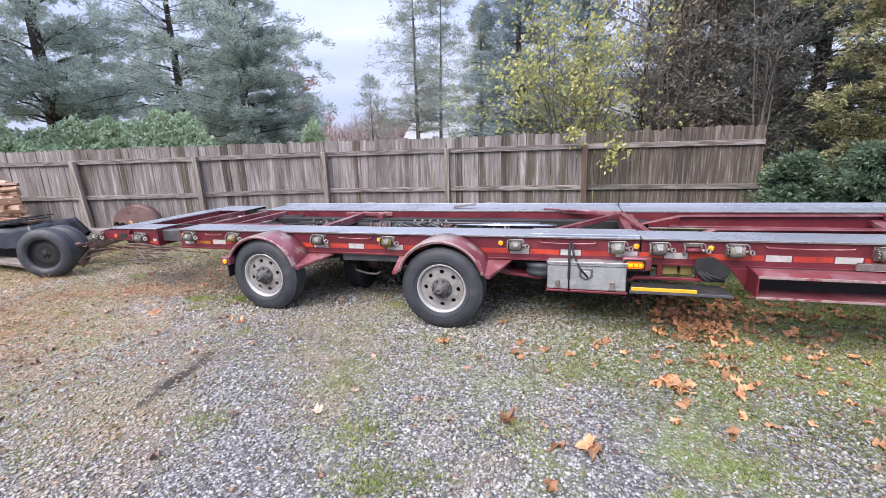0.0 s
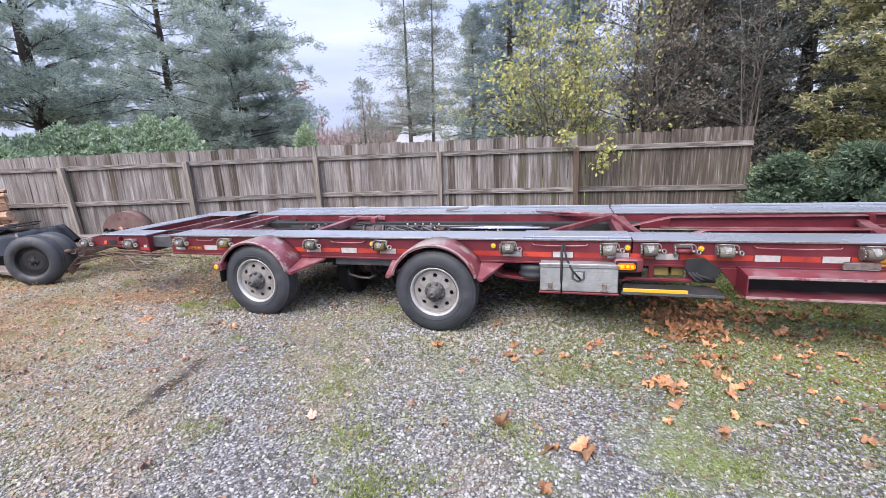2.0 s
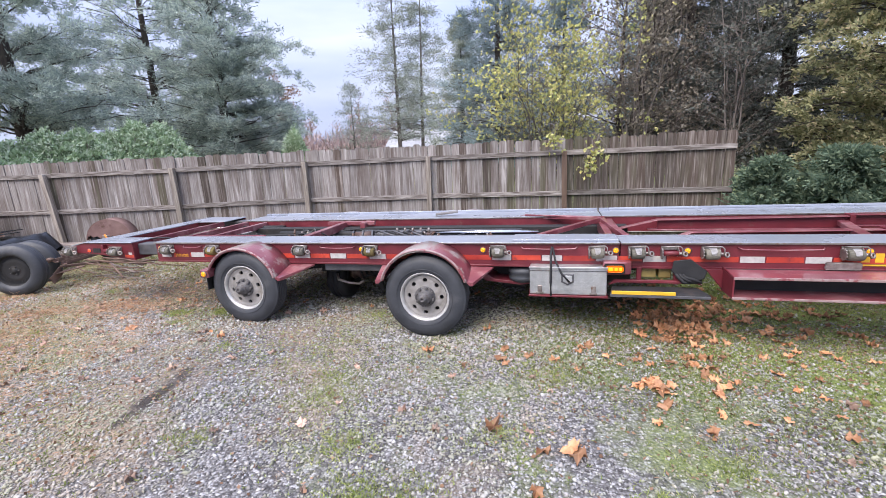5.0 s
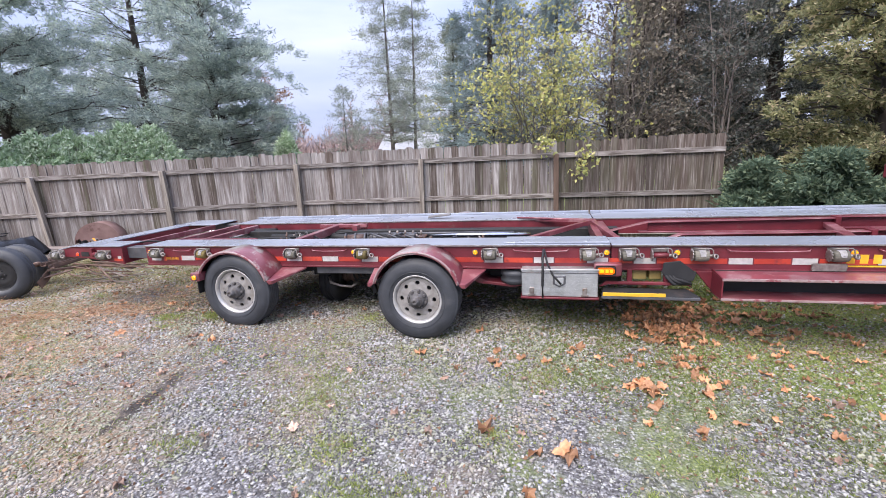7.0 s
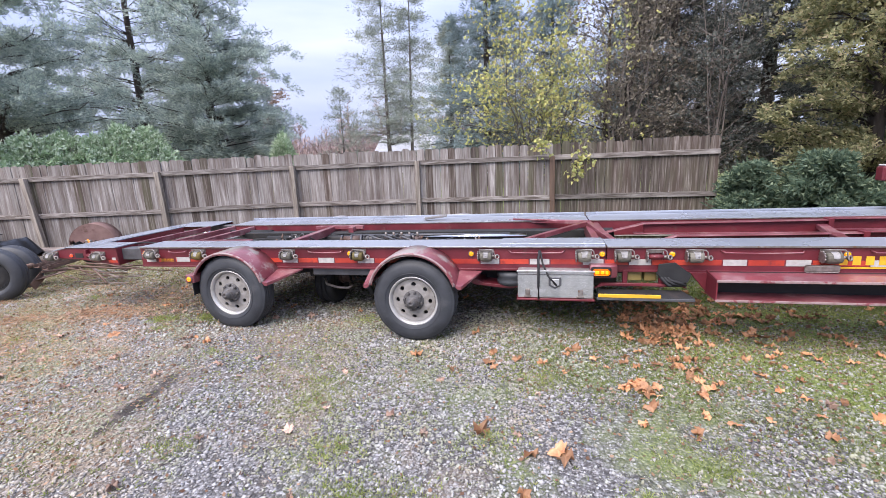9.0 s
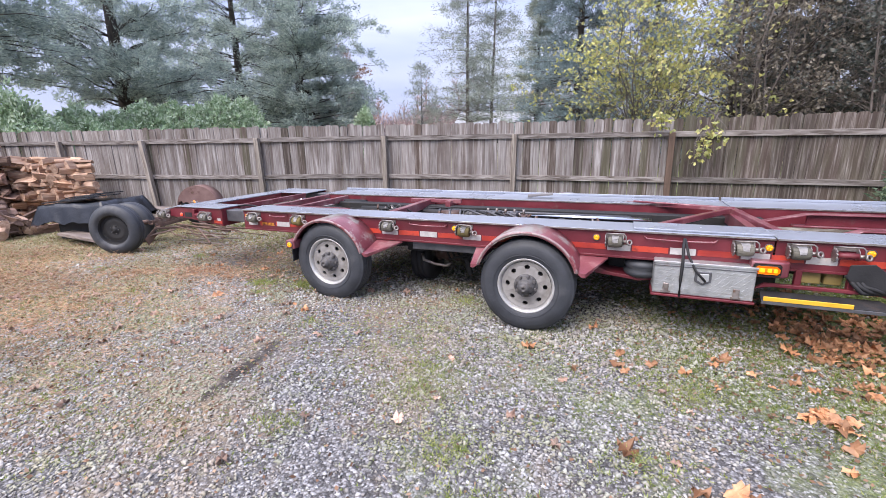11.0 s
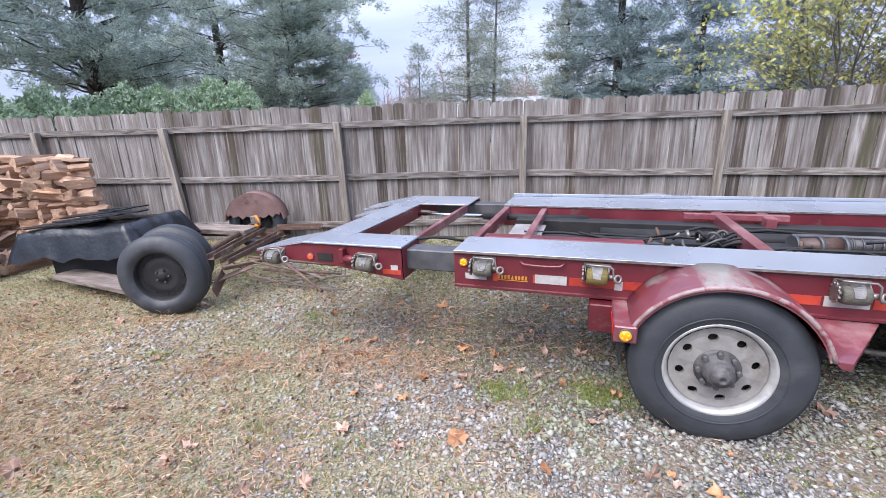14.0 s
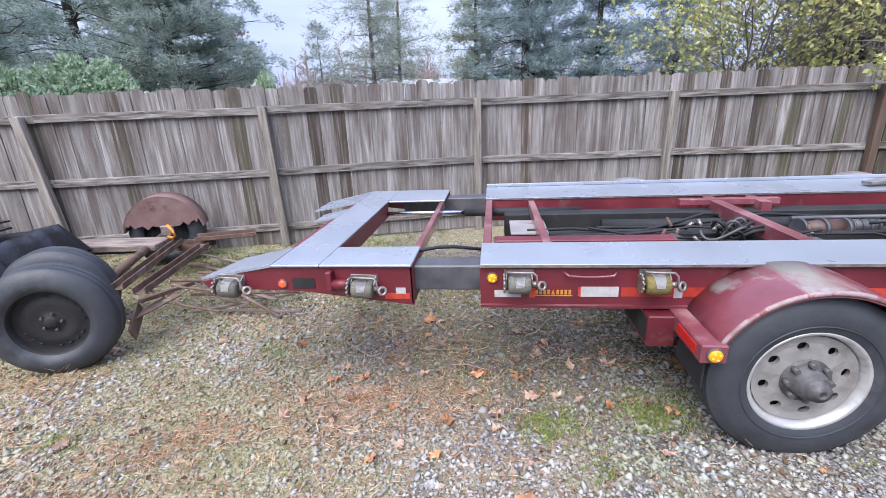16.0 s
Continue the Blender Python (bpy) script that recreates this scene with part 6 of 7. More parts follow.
def conifer(name, label, x, y, h, radius, crown_from, foliage_mat, bark, seed, whorls=26, per=6, needle=0.3, width=0.05, tuft=10, tufts=14, rise=0.25, droop=0.2, trunk_r=0.22, shape=0.8, lean=(0, 0), fine_to=8.0, clump=0.0):
    """A tapered trunk, whorled limbs that thin out, and needle sprays along them."""
    g = np.random.default_rng(seed)
    tree = thing(name, label, "tree", Matrix.Translation((x, y, 0)))
    b = bmesh.new()
    pts = [(lean[0] * t * h, lean[1] * t * h, t * h) for t in np.linspace(0, 1, 9)]
    sweep(b, pts, trunk_r, 10, 0.08)
    cs, ds = ([], []), ([], [])
    for w in range(whorls):
        t = ((w + g.uniform(0, 0.8)) / whorls) ** 1.35
        z = crown_from + (h - crown_from) * t
        span = radius * ((1 - t) ** shape * 0.95 + 0.06) * (0.75 + 0.25 * min(1, t * 5))
        for k in range(per):
            az = g.uniform(0, math.tau)
            L = span * g.uniform(0.55, 1.12)
            f = z / h
            lp = limb_curve((lean[0] * z, lean[1] * z, z), az, L, rise, droop, 5, g)
            sweep(b, lp, max(0.01, trunk_r * 0.16 * (1 - f * 0.7)), 5, 0.2)
            high = int(z > fine_to)
            bunch = 0.25 + 0.75 * g.random(max(3, int(L * 1.3)))
            aside = g.normal(size=(len(bunch), 3)) * 0.085 * L * np.array([1, 1, 0.3])
            for q in range(tufts // 2 if high else tufts):
                if clump:
                    # sprays gather in flat brushes near the ends of the side shoots
                    j = int(g.integers(len(bunch)))
                    s = bunch[j]
                else:
                    s = 0.18 + 0.82 * g.random()
                i = min(4, int(s * 5))
                c = lp[i].lerp(lp[i + 1], min(1.0, s * 5 - i))
                if clump:
                    off = aside[j] * (0.4 + s) + g.normal(size=3) * clump * np.array([1, 1, 0.4])
                else:
                    off = g.normal(size=3) * 0.09 * L * np.array([1, 1, 0.32]) * (0.4 + s)
                cs[high].append(np.array(c) + off)
                ds[high].append((math.cos(az) + off[0] * 1.5, math.sin(az) + off[1] * 1.5, 0.35))
    part("trunk", b, bark, tree)
    q = [needles(np.array(c), unit(np.array(d)), needle * k, width * w, max(4, int(tuft * m)), 0.75, seed + 1, 0.38) for c, d, k, w, m in ((cs[0], ds[0], 1.05, 1.9, 1.45), (cs[1], ds[1], 1.25, 2.6, 0.8)) if len(c)]
    part("crown", mesh_from("crown", np.concatenate(q), 3, foliage_mat), None, tree)
    return tree


def spray_shrub(name, label, category, x, y, h, rx, ry, mat, bark, seed, n=2600, leaf=0.16, width=0.06, tuft=9, z0=0.05, upright=0.6, lumps=0.25, group=""):
    """Dense foliage thrown over an uneven body of stems."""
    g = np.random.default_rng(seed)
    th = thing(name, label, category, Matrix.Translation((x, y, 0)), group)
    b = bmesh.new()
    for k in range(9):
        az = g.uniform(0, math.tau)
        L = g.uniform(0.4, 0.9)
        sweep(b, [(0.1 * math.cos(az), 0.1 * math.sin(az), 0), (rx * 0.3 * L * math.cos(az), ry * 0.3 * L * math.sin(az), h * 0.4), (rx * 0.55 * L * math.cos(az), ry * 0.55 * L * math.sin(az), h * 0.82)], 0.02 + 0.015 * h / 2, 6, 0.25)
    part("stems", b, bark, th)
    d = unit(g.normal(size=(n, 3)))
    ph = g.uniform(0, 6, 6)
    az = np.arctan2(d[:, 1], d[:, 0])
    bump = 1 + lumps * (np.sin(3 * az + ph[0] + 4 * d[:, 2]) * 0.5 + np.sin(7 * az + ph[1] - 6 * d[:, 2]) * 0.35 + g.normal(size=n) * 0.3)
    rad = g.uniform(0.35, 1.0, n) ** 0.45 * bump
    tz = (d[:, 2] * rad * 0.5 + 0.5)
    taper = np.clip(1.25 - 0.85 * np.clip(tz, 0, 1) ** 1.6, 0.1, 1.0)
    c = np.stack([d[:, 0] * rad * rx * taper, d[:, 1] * rad * ry * taper, np.clip(z0 + tz * (h - z0), 0.03, None)], 1)
    dirs = unit(np.stack([d[:, 0], d[:, 1], np.full(n, upright)], 1))
    part("foliage", mesh_from("foliage", blades(c, dirs, leaf, width, tuft, 0.7, seed + 1, 0.3), 4, mat), None, th)
    return th


def bare_tree(name, label, x, y, h, spread, bark, seed, trunk_r=0.16, forks=4, leaves=None, n_leaf=0, leaf=0.1, stems=1, twigs=5, from_z=0.25, gather=1):
    """Trunk or several stems, branching twice, with leaves here and there."""
    g = np.random.default_rng(seed)
    tree = thing(name, label, "tree", Matrix.Translation((x, y, 0)))
    b = bmesh.new()
    tips = []
    for s in range(stems):
        az0 = g.uniform(0, math.tau)
        out = (0.0 if stems == 1 else spread * g.uniform(0.15, 0.6))
        axis = [Vector((out * t ** 1.3 * math.cos(az0) + 0.05 * h * 0.3 * g.normal() * t, out * t ** 1.3 * math.sin(az0) + 0.05 * h * 0.3 * g.normal() * t, h * t * (1 if stems == 1 else g.uniform(0.8, 1.0)))) for t in np.linspace(0, 1, 8)]
        sweep(b, axis, trunk_r, 8, 0.1)
        for k in range(forks * 5):
            t = from_z + (1 - from_z) * g.random()
            i = min(6, int(t * 7))
            p = axis[i].lerp(axis[i + 1], t * 7 - i)
            az = g.uniform(0, math.tau)
            L = spread * (1.05 - 0.75 * t) * g.uniform(0.5, 1.0)
            lp = limb_curve(p, az, L, g.uniform(0.35, 1.0), 0.15, 5, g)
            sweep(b, lp, trunk_r * 0.28 * (1.1 - 0.7 * t), 5, 0.25)
            for q in range(twigs):
                s2 = g.uniform(0.3, 1.0)
                j = min(4, int(s2 * 5))
                tp = limb_curve(lp[j].lerp(lp[j + 1], s2 * 5 - j), az + g.normal() * 0.9, L * g.uniform(0.25, 0.5), g.uniform(0.2, 1.2), 0.1, 3, g)
                sweep(b, tp, trunk_r * 0.09, 4, 0.4)
                tips += [np.array(tp[1]), np.array(tp[2]), np.array(tp[3])]
    part("branch_frame", b, bark, tree)
    if leaves:
        tips = np.array(tips)
        seat = tips[g.integers(0, len(tips), max(1, n_leaf // gather))]
        c = seat[g.integers(0, len(seat), n_leaf)] + g.normal(size=(n_leaf, 3)) * leaf * (1.2 if gather == 1 else 2.4)
        part("leaves", mesh_from("leaves", blades(c, unit(g.normal(size=(n_leaf, 3)) + np.array([0, 0, -0.3])), leaf, leaf * 0.6, 3, 0.6, seed + 2), 4, leaves), None, tree)
    return tree


# tall white pines beyond the hedge
conifer("pine_tree", "tall open white pine with a dark forked trunk", -26.5, 17.3, 19, 7.5, 3.3, PINE, BARK, 101, whorls=21, per=6, needle=0.29, width=0.05, tuft=38, tufts=22, fine_to=9.5, rise=0.42, droop=0.25, trunk_r=0.42, shape=0.45, clump=0.36)
conifer("pine_tree", "tall open white pine with a dark forked trunk", -24.6, 7.6, 17, 7.8, 3.6, PINE, BARK, 102, whorls=22, per=7, needle=0.28, width=0.047, tuft=36, tufts=22, fine_to=9.5, rise=0.4, droop=0.3, trunk_r=0.34, shape=0.45, clump=0.36)
conifer("pine_tree", "broad dense white pine", -24.7, 30.0, 21, 6.9, 1.2, PINE, BARK, 103, whorls=32, per=8, needle=0.34, width=0.062, tuft=29, tufts=21, fine_to=10.5, rise=0.2, droop=0.05, trunk_r=0.42, shape=0.5, clump=0.36)
conifer("pine_tree", "broad dense white pine", -31.0, 30.0, 22, 8.0, 2.0, PINE, BARK, 104, whorls=24, per=7, needle=0.38, width=0.066, tuft=27, tufts=14, fine_to=10.5, rise=0.3, droop=0.1, trunk_r=0.42, shape=0.5, clump=0.36)
# thin two-stemmed larch
conifer("larch_tree", "thin grey-green larch with sparse needles", -14.6, 42.0, 20.5, 5.8, 3.0, LARCH, BARK_GREY, 105, whorls=26, per=5, needle=0.4, width=0.05, tuft=9, tufts=13, fine_to=30, rise=0.28, droop=0.2, trunk_r=0.24, shape=0.7)
conifer("larch_tree", "thin grey-green larch with sparse needles", -12.6, 43.0, 19.0, 4.6, 4.0, LARCH, BARK_GREY, 106, whorls=24, per=5, needle=0.4, width=0.05, tuft=9, tufts=12, fine_to=30, rise=0.28, droop=0.2, trunk_r=0.2, shape=0.7, lean=(0.03, 0))
conifer("young_conifer", "small grey-green conifer behind the fence", -18.6, 40.0, 8.6, 3.6, 1.0, LARCH, BARK_GREY, 107, whorls=18, per=5, needle=0.4, width=0.045, tuft=5, tufts=9, fine_to=30, trunk_r=0.12)
# blue-green spruces
conifer("spruce_tree", "tall blue-green spruce beyond the fence", -2.6, 24.5, 15, 3.6, 1.0, SPRUCE, BARK, 108, whorls=34, per=7, needle=0.26, width=0.04, tuft=24, tufts=12, fine_to=9, rise=0.12, droop=0.18, trunk_r=0.25, shape=0.75)
conifer("spruce_tree", "thin grey-green conifer beyond the fence", -5.0, 26.5, 9.2, 2.9, 0.8, LARCH, BARK, 109, whorls=24, per=6, needle=0.26, width=0.04, tuft=15, tufts=10, fine_to=9, rise=0.12, droop=0.18, trunk_r=0.2, shape=0.8)
conifer("spruce_tree", "dense blue-green spruce beyond the fence", 0.8, 25.0, 12.5, 3.4, 0.8, SPRUCE, BARK, 110, whorls=28, per=7, needle=0.26, width=0.04, tuft=22, tufts=10, fine_to=9, rise=0.12, droop=0.18, trunk_r=0.2, shape=0.8)
# yellowing shrub leaning over the fence
bare_tree("yellowing_shrub", "multi-stemmed shrub with yellow-green autumn leaves", 0.15, 10.5, 4.3, 2.7, BARK_GREY, 120, 0.026, 4, YELLOW_LEAF, 2900, 0.075, stems=10, twigs=6, from_z=0.3, gather=12)
bare_tree("yellowing_shrub", "multi-stemmed shrub with yellow-green autumn leaves", 0.7, 9.9, 3.1, 1.3, BARK_GREY, 121, 0.025, 3, YELLOW_LEAF, 420, 0.075, stems=5, twigs=4, from_z=0.3, gather=6)
# leaf clumps that hang over the boards
for k, (x, z, r, n) in enumerate(((0.37, 1.75, 0.13, 42), (1.05, 1.55, 0.18, 40), (0.95, 1.33, 0.15, 34))):
    g = np.random.default_rng(130 + k)
    tw = thing("hanging_branch", "yellow-green leafy branch hanging over the fence", "branch", Matrix.Translation((x, 8.0, z)), "branches over the fence")
    b = bmesh.new()
    for q in range(4):
        sweep(b, [(0.1 * g.normal(), 0.35, 0.35), (0.05 * g.normal(), 0.0, 0.3), (0.06 * g.normal(), -0.12, 0.1), (r * g.normal() * 0.6, -0.16, -0.12)], 0.006, 5, 0.4)
    part("twigs", b, BARK_GREY, tw)
    c = g.normal(size=(n, 3)) * np.array([r * 0.6, 0.07, r * 0.7]) + np.array([0, -0.13, 0.02])
    part("leaves", mesh_from("leaves", blades(c, unit(g.normal(size=(n, 3)) + np.array([0, -0.3, -0.6])), 0.075, 0.045, 3, 0.5, 140 + k), 4, YELLOW_LEAF), None, tw)
# bare grey-brown thicket, then dark cedars on the right
for k, (x, y, h) in enumerate(((2.1, 10.6, 5.6), (3.0, 11.3, 6.2), (3.9, 10.4, 5.6))):
    bare_tree("bare_thicket_tree", "many-stemmed leafless grey-brown tree", x, y, h, 1.5, TWIG_GREY, 150 + k, 0.028, 5, leaves=CEDAR_DARK if k == 2 else THICKET, n_leaf=2600, leaf=0.065, stems=7, twigs=7, from_z=0.12)
for k, (x, y, h, r) in enumerate(((3.6, 12.9, 9.5, 2.0), (5.5, 12.2, 10, 2.4), (9.2, 15.2, 12.5, 3.4))):
    conifer("cedar_tree", "tall dark cedar with drooping sprays", x, y, h, r, 1.2, CEDAR_DARK, BARK, 155 + k, whorls=30, per=7, needle=0.16, width=0.034, tuft=20, tufts=14, fine_to=5.5, rise=0.2, droop=0.35, trunk_r=0.2, shape=0.4)
conifer("spruce_tree", "dense blue-green spruce beyond the fence", 5.0, 27.0, 12.0, 3.6, 0.8, SPRUCE, BARK, 111, whorls=26, per=7, needle=0.28, width=0.045, tuft=18, tufts=10, fine_to=9, rise=0.12, droop=0.18, trunk_r=0.2, shape=0.8)
for k, (x, y, h, r) in enumerate(((5.75, 8.9, 9.0, 1.9), (7.2, 7.5, 8.5, 2.0), (8.8, 6.2, 8.5, 2.0))):
    conifer("arborvitae", "tall olive arborvitae with brown-tipped sprays", x, y, h, r, 0.3, CEDAR, BARK, 160 + k, whorls=34, per=8, needle=0.1, width=0.044, tuft=24, tufts=11, fine_to=4.6, rise=0.5, droop=0.3, trunk_r=0.14, shape=0.35)
for k, (x, y, h, r) in enumerate(((3.45, 7.5, 1.3, 0.62), (4.25, 7.2, 1.45, 0.85), (5.3, 6.6, 1.5, 1.0), (6.7, 5.7, 1.6, 1.0))):
    conifer("yew_shrub", "low deep-green feathery evergreen shrub", x, y, h, r, 0.15, YEW, BARK, 170 + k, whorls=15, per=8, needle=0.09, width=0.038, tuft=17, tufts=14, rise=0.6, droop=0.45, trunk_r=0.05, shape=0.5)["category"] = "shrub"
bare_tree("bare_tree", "dark-stemmed leafless tree close behind the fence", 1.85, 10.9, 6.2, 1.7, BARK, 158, 0.085, 4, leaves=THICKET, n_leaf=900, leaf=0.065, stems=2, twigs=6, from_z=0.3)
# laurel hedge beyond the fence
for k, t in enumerate(np.linspace(0, 1.16, 9)):
    spray_shrub("laurel_shrub", "broad-leaved pale green laurel", "shrub", -19.6 - 0.8 * t, 19.0 - 8.8 * t, 3.75 - 1.1 * t + 0.2 * math.sin(k * 2.2), 1.7, 1.5, LAUREL, BARK_GREY, 180 + k, 1900, 0.19, 0.085, 7, 0.1, 0.8, 0.15, "laurel hedge")
spray_shrub("evergreen_shrub", "full green evergreen at the end of the hedge", "shrub", -18.7, 8.6, 3.1, 1.4, 1.3, LAUREL, BARK, 191, 2000, 0.17, 0.07, 7, upright=0.9)
spray_shrub("columnar_evergreen", "narrow upright green evergreen", "shrub", -17.8, 28.5, 3.7, 0.9, 0.9, LAUREL, BARK, 190, 1200, 0.25, 0.07, 7, upright=1.6)
# far bare woods
for k in range(16):
    g = np.random.default_rng(200 + k)
    x = -70 + 6.0 * k + g.uniform(-2, 2)
    bare_tree("bare_tree", "distant leafless reddish-brown tree", x, 88 + g.uniform(-8, 12), g.uniform(9, 14), g.uniform(4, 5.5), TWIG, 210 + k, 0.5, 5, twigs=7, from_z=0.2)
bare_tree("bare_tree", "distant leafless russet maple", -31, 47, 11.5, 4.5, TWIG, 240, 0.2, 6, leaves=LEAF_BITS, n_leaf=900, leaf=0.22, twigs=6)

# far brushwood under the bare trees
g = np.random.default_rng(260)
n = 15000
fx, fy = g.uniform(-120, 40, n), g.uniform(70, 96, n)
crest = 4.6 + 1.5 * np.sin(fx * 0.31) + 1.2 * np.sin(fx * 0.77 + 1) + 0.9 * np.sin(fx * 1.9 + fy)
fz = g.random(n) ** 0.8 * np.clip(crest, 1.5, None)
q = needles(np.stack([fx, fy, fz], 1), np.tile([0.0, 0.0, 1.0], (n, 1)), 1.9, 0.34, 4, 0.45, 261, 0.2)
tagged(new("far_brushwood", mesh_from("far_brushwood", q, 3, BRUSH)), "distant band of bare reddish-brown woods", "woods", kind="stuff")


# ---- houses beyond the trees ----
def house(x, y, yaw, w, d, h, ridge, wall, roof, label):
    hs = thing("house", label, "house", Matrix.Translation((x, y, 0)) @ pose(0, 0, 0, 0, 0, yaw))
    part("wall", box(bmesh.new(), -w / 2, w / 2, -d / 2, d / 2, 0, h, 0.02), wall, hs)
    b = prism(bmesh.new(), [(-d / 2 - 0.4, h - 0.1), (0, h + ridge), (d / 2 + 0.4, h - 0.1), (d / 2 + 0.4, h + 0.06), (0, h + ridge + 0.18), (-d / 2 - 0.4, h + 0.06)], "x", -w / 2 - 0.3, w / 2 + 0.3)
    part("roof", b, roof, hs)
    b = prism(bmesh.new(), [(-d / 2, h), (d / 2, h), (0, h + ridge)], "x", -w / 2 + 0.05, w / 2 - 0.05)
    part("gable", b, wall, hs)
    for k in range(max(2, int(w / 3))):
        u = -w / 2 + w * (k + 0.5) / max(2, int(w / 3))
        fr = part("window", box(bmesh.new(), u - 0.55, u + 0.55, -d / 2 - 0.05, -d / 2 + 0.02, 0.9, 2.1, 0.01), TAPE_WHITE, hs)
        part("pane", box(bmesh.new(), u - 0.46, u + 0.46, -d / 2 - 0.06, -d / 2 - 0.052, 0.98, 2.02), GLASS_DARK, fr)
    return hs


house(-41.0, 9.5, 72, 13, 7, 3.9, 0.8, HOUSE_TAN, ROOF_RED, "dull tan house with a salmon-red metal roof")
house(-13.0, 56, 6, 14, 8, 2.6, 2.0, HOUSE_WALL, HOUSE_ROOF, "low pale house with a grey shingle roof")
house(2.2, 32, -5, 8, 7, 2.6, 1.5, HOUSE_WALL, HOUSE_ROOF, "white garage half hidden by trees")


# ---- loose ground cover ----
def turf(x, y):
    """How far thin turf has closed over the gravel: 0 on bare stone, 1 in the grass by the woodpile."""
    lump = 0.75 * np.sin(2.1 * x + 1.2 * np.sin(1.7 * y)) * np.sin(2.4 * y + 0.8 * np.sin(1.3 * x)) + 0.3 * np.sin(5.3 * x - 1.1 * y) * np.sin(4.7 * y + 2.0)
    return np.clip((-4.5 - x) / 2.8 + lump, 0, 1)


def stones(n, x0, x1, y0, y1, size, seed):
    """Angular crushed stones strewn over the yard, thinner where grass and litter lie."""
    g = np.random.default_rng(seed)
    x, y = g.uniform(x0, x1, n), g.uniform(y0, y1, n)
    keep = (np.sin(1.9 * x + 0.8 * np.sin(1.4 * y)) * np.sin(1.6 * y + 0.9 * np.sin(1.1 * x)) + g.normal(size=n) * 0.5) > -0.55
    ru, rv = math.cos(radians(RUT[2])), math.sin(radians(RUT[2]))
    along, across = (x - RUT[0]) * ru + (y - RUT[1]) * rv, -(x - RUT[0]) * rv + (y - RUT[1]) * ru
    mossy = np.clip((3.1 - x) / 0.5, 0, 1) * np.clip((x - 0.0) / 1.2, 0, 1) * np.clip((y - 2.0) / 0.8, 0, 1) * (0.5 + 0.5 * np.sin(2.3 * x + 1.1 * y) * np.sin(1.9 * y - 0.8 * x))
    keep &= g.random(n) > 0.12 * np.clip((x - 0.0) / 1.2, 0, 1) + 0.2 * mossy
    keep &= g.random(n) < np.clip(np.minimum.reduce([x - x0, x1 - x]) / 0.7, 0, 1)
    keep &= (along / 0.5) ** 2 + ((across + 0.035 * np.sin(9 * along)) / 0.062) ** 2 + g.normal(size=n) * 0.9 > 0.95
    keep &= g.random(n) > np.clip(0.65 * turf(x, y), 0, 0.65)
    x, y = x[keep], y[keep]
    n = len(x)
    base = np.array([(1, 0, 0), (-1, 0, 0), (0, 1, 0), (0, -1, 0), (0, 0, 1), (0, 0, -0.6)], dtype=np.float32)
    tri = np.array([(0, 2, 4), (2, 1, 4), (1, 3, 4), (3, 0, 4), (2, 0, 5), (1, 2, 5), (3, 1, 5), (0, 3, 5)])
    v = base[None] * g.uniform(0.55, 1.2, (n, 6, 3)) + g.normal(size=(n, 6, 3)) * 0.26
    a = g.uniform(0, math.tau, n)
    c, s = np.cos(a)[:, None], np.sin(a)[:, None]
    v = np.stack([v[..., 0] * c - v[..., 1] * s, v[..., 0] * s + v[..., 1] * c, v[..., 2] * 0.7], -1)
    v *= (size * np.minimum(g.lognormal(0, 0.4, n), 1.9))[:, None, None]
    v += np.stack([x, y, ground_height(x, y) + size * 0.25], -1)[:, None]
    me = bpy.data.meshes.new("loose_stones")
    me.vertices.add(n * 6)
    me.vertices.foreach_set("co", v.astype(np.float32).ravel())
    f = (tri[None] + (np.arange(n) * 6)[:, None, None]).reshape(-1)
    me.loops.add(len(f))
    me.loops.foreach_set("vertex_index", f.astype(np.int32))
    me.polygons.add(len(f) // 3)
    me.polygons.foreach_set("loop_start", np.arange(0, len(f), 3, dtype=np.int32))
    me.update(calc_edges=True)
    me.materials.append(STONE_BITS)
    return tagged(new("loose_stones", me), "loose grey crushed stone over the yard", "gravel", kind="stuff")


stones(112000, -6.5, 5.0, 0.9, 4.6, 0.0098, 1)
stones(26000, -8.5, -3.0, 2.0, 5.2, 0.008, 3)
stones(16000, -8.0, 4.2, 3.6, 7.6, 0.0125, 2)
stones(13000, -7.5, 1.5, 3.3, 6.0, 0.0155, 4)


def tufts(name, label, n, x0, x1, y0, y1, mat, h, seed, level, tilt=0.5, size=5):
    g = np.random.default_rng(seed)
    x, y = g.uniform(x0, x1, n), g.uniform(y0, y1, n)
    edge = np.minimum.reduce([x - x0, x1 - x, y - y0, y1 - y])
    fade = np.clip(edge / 0.8, 0, 1)
    keep = (g.random(n) < fade) & ((np.sin(1.5 * x + seed) * np.sin(1.7 * y + 1.3 * np.sin(0.9 * x + seed)) + g.normal(size=n) * 0.35) > level)
    x, y = x[keep], y[keep]
    c = np.stack([x, y, ground_height(x, y)], 1)
    q = needles(c, np.tile([0.0, 0.0, 1.0], (len(c), 1)), h, 0.011, size, tilt, seed + 3)
    tagged(new(name, mesh_from(name, q, 3, mat)), label, "grass", kind="stuff")


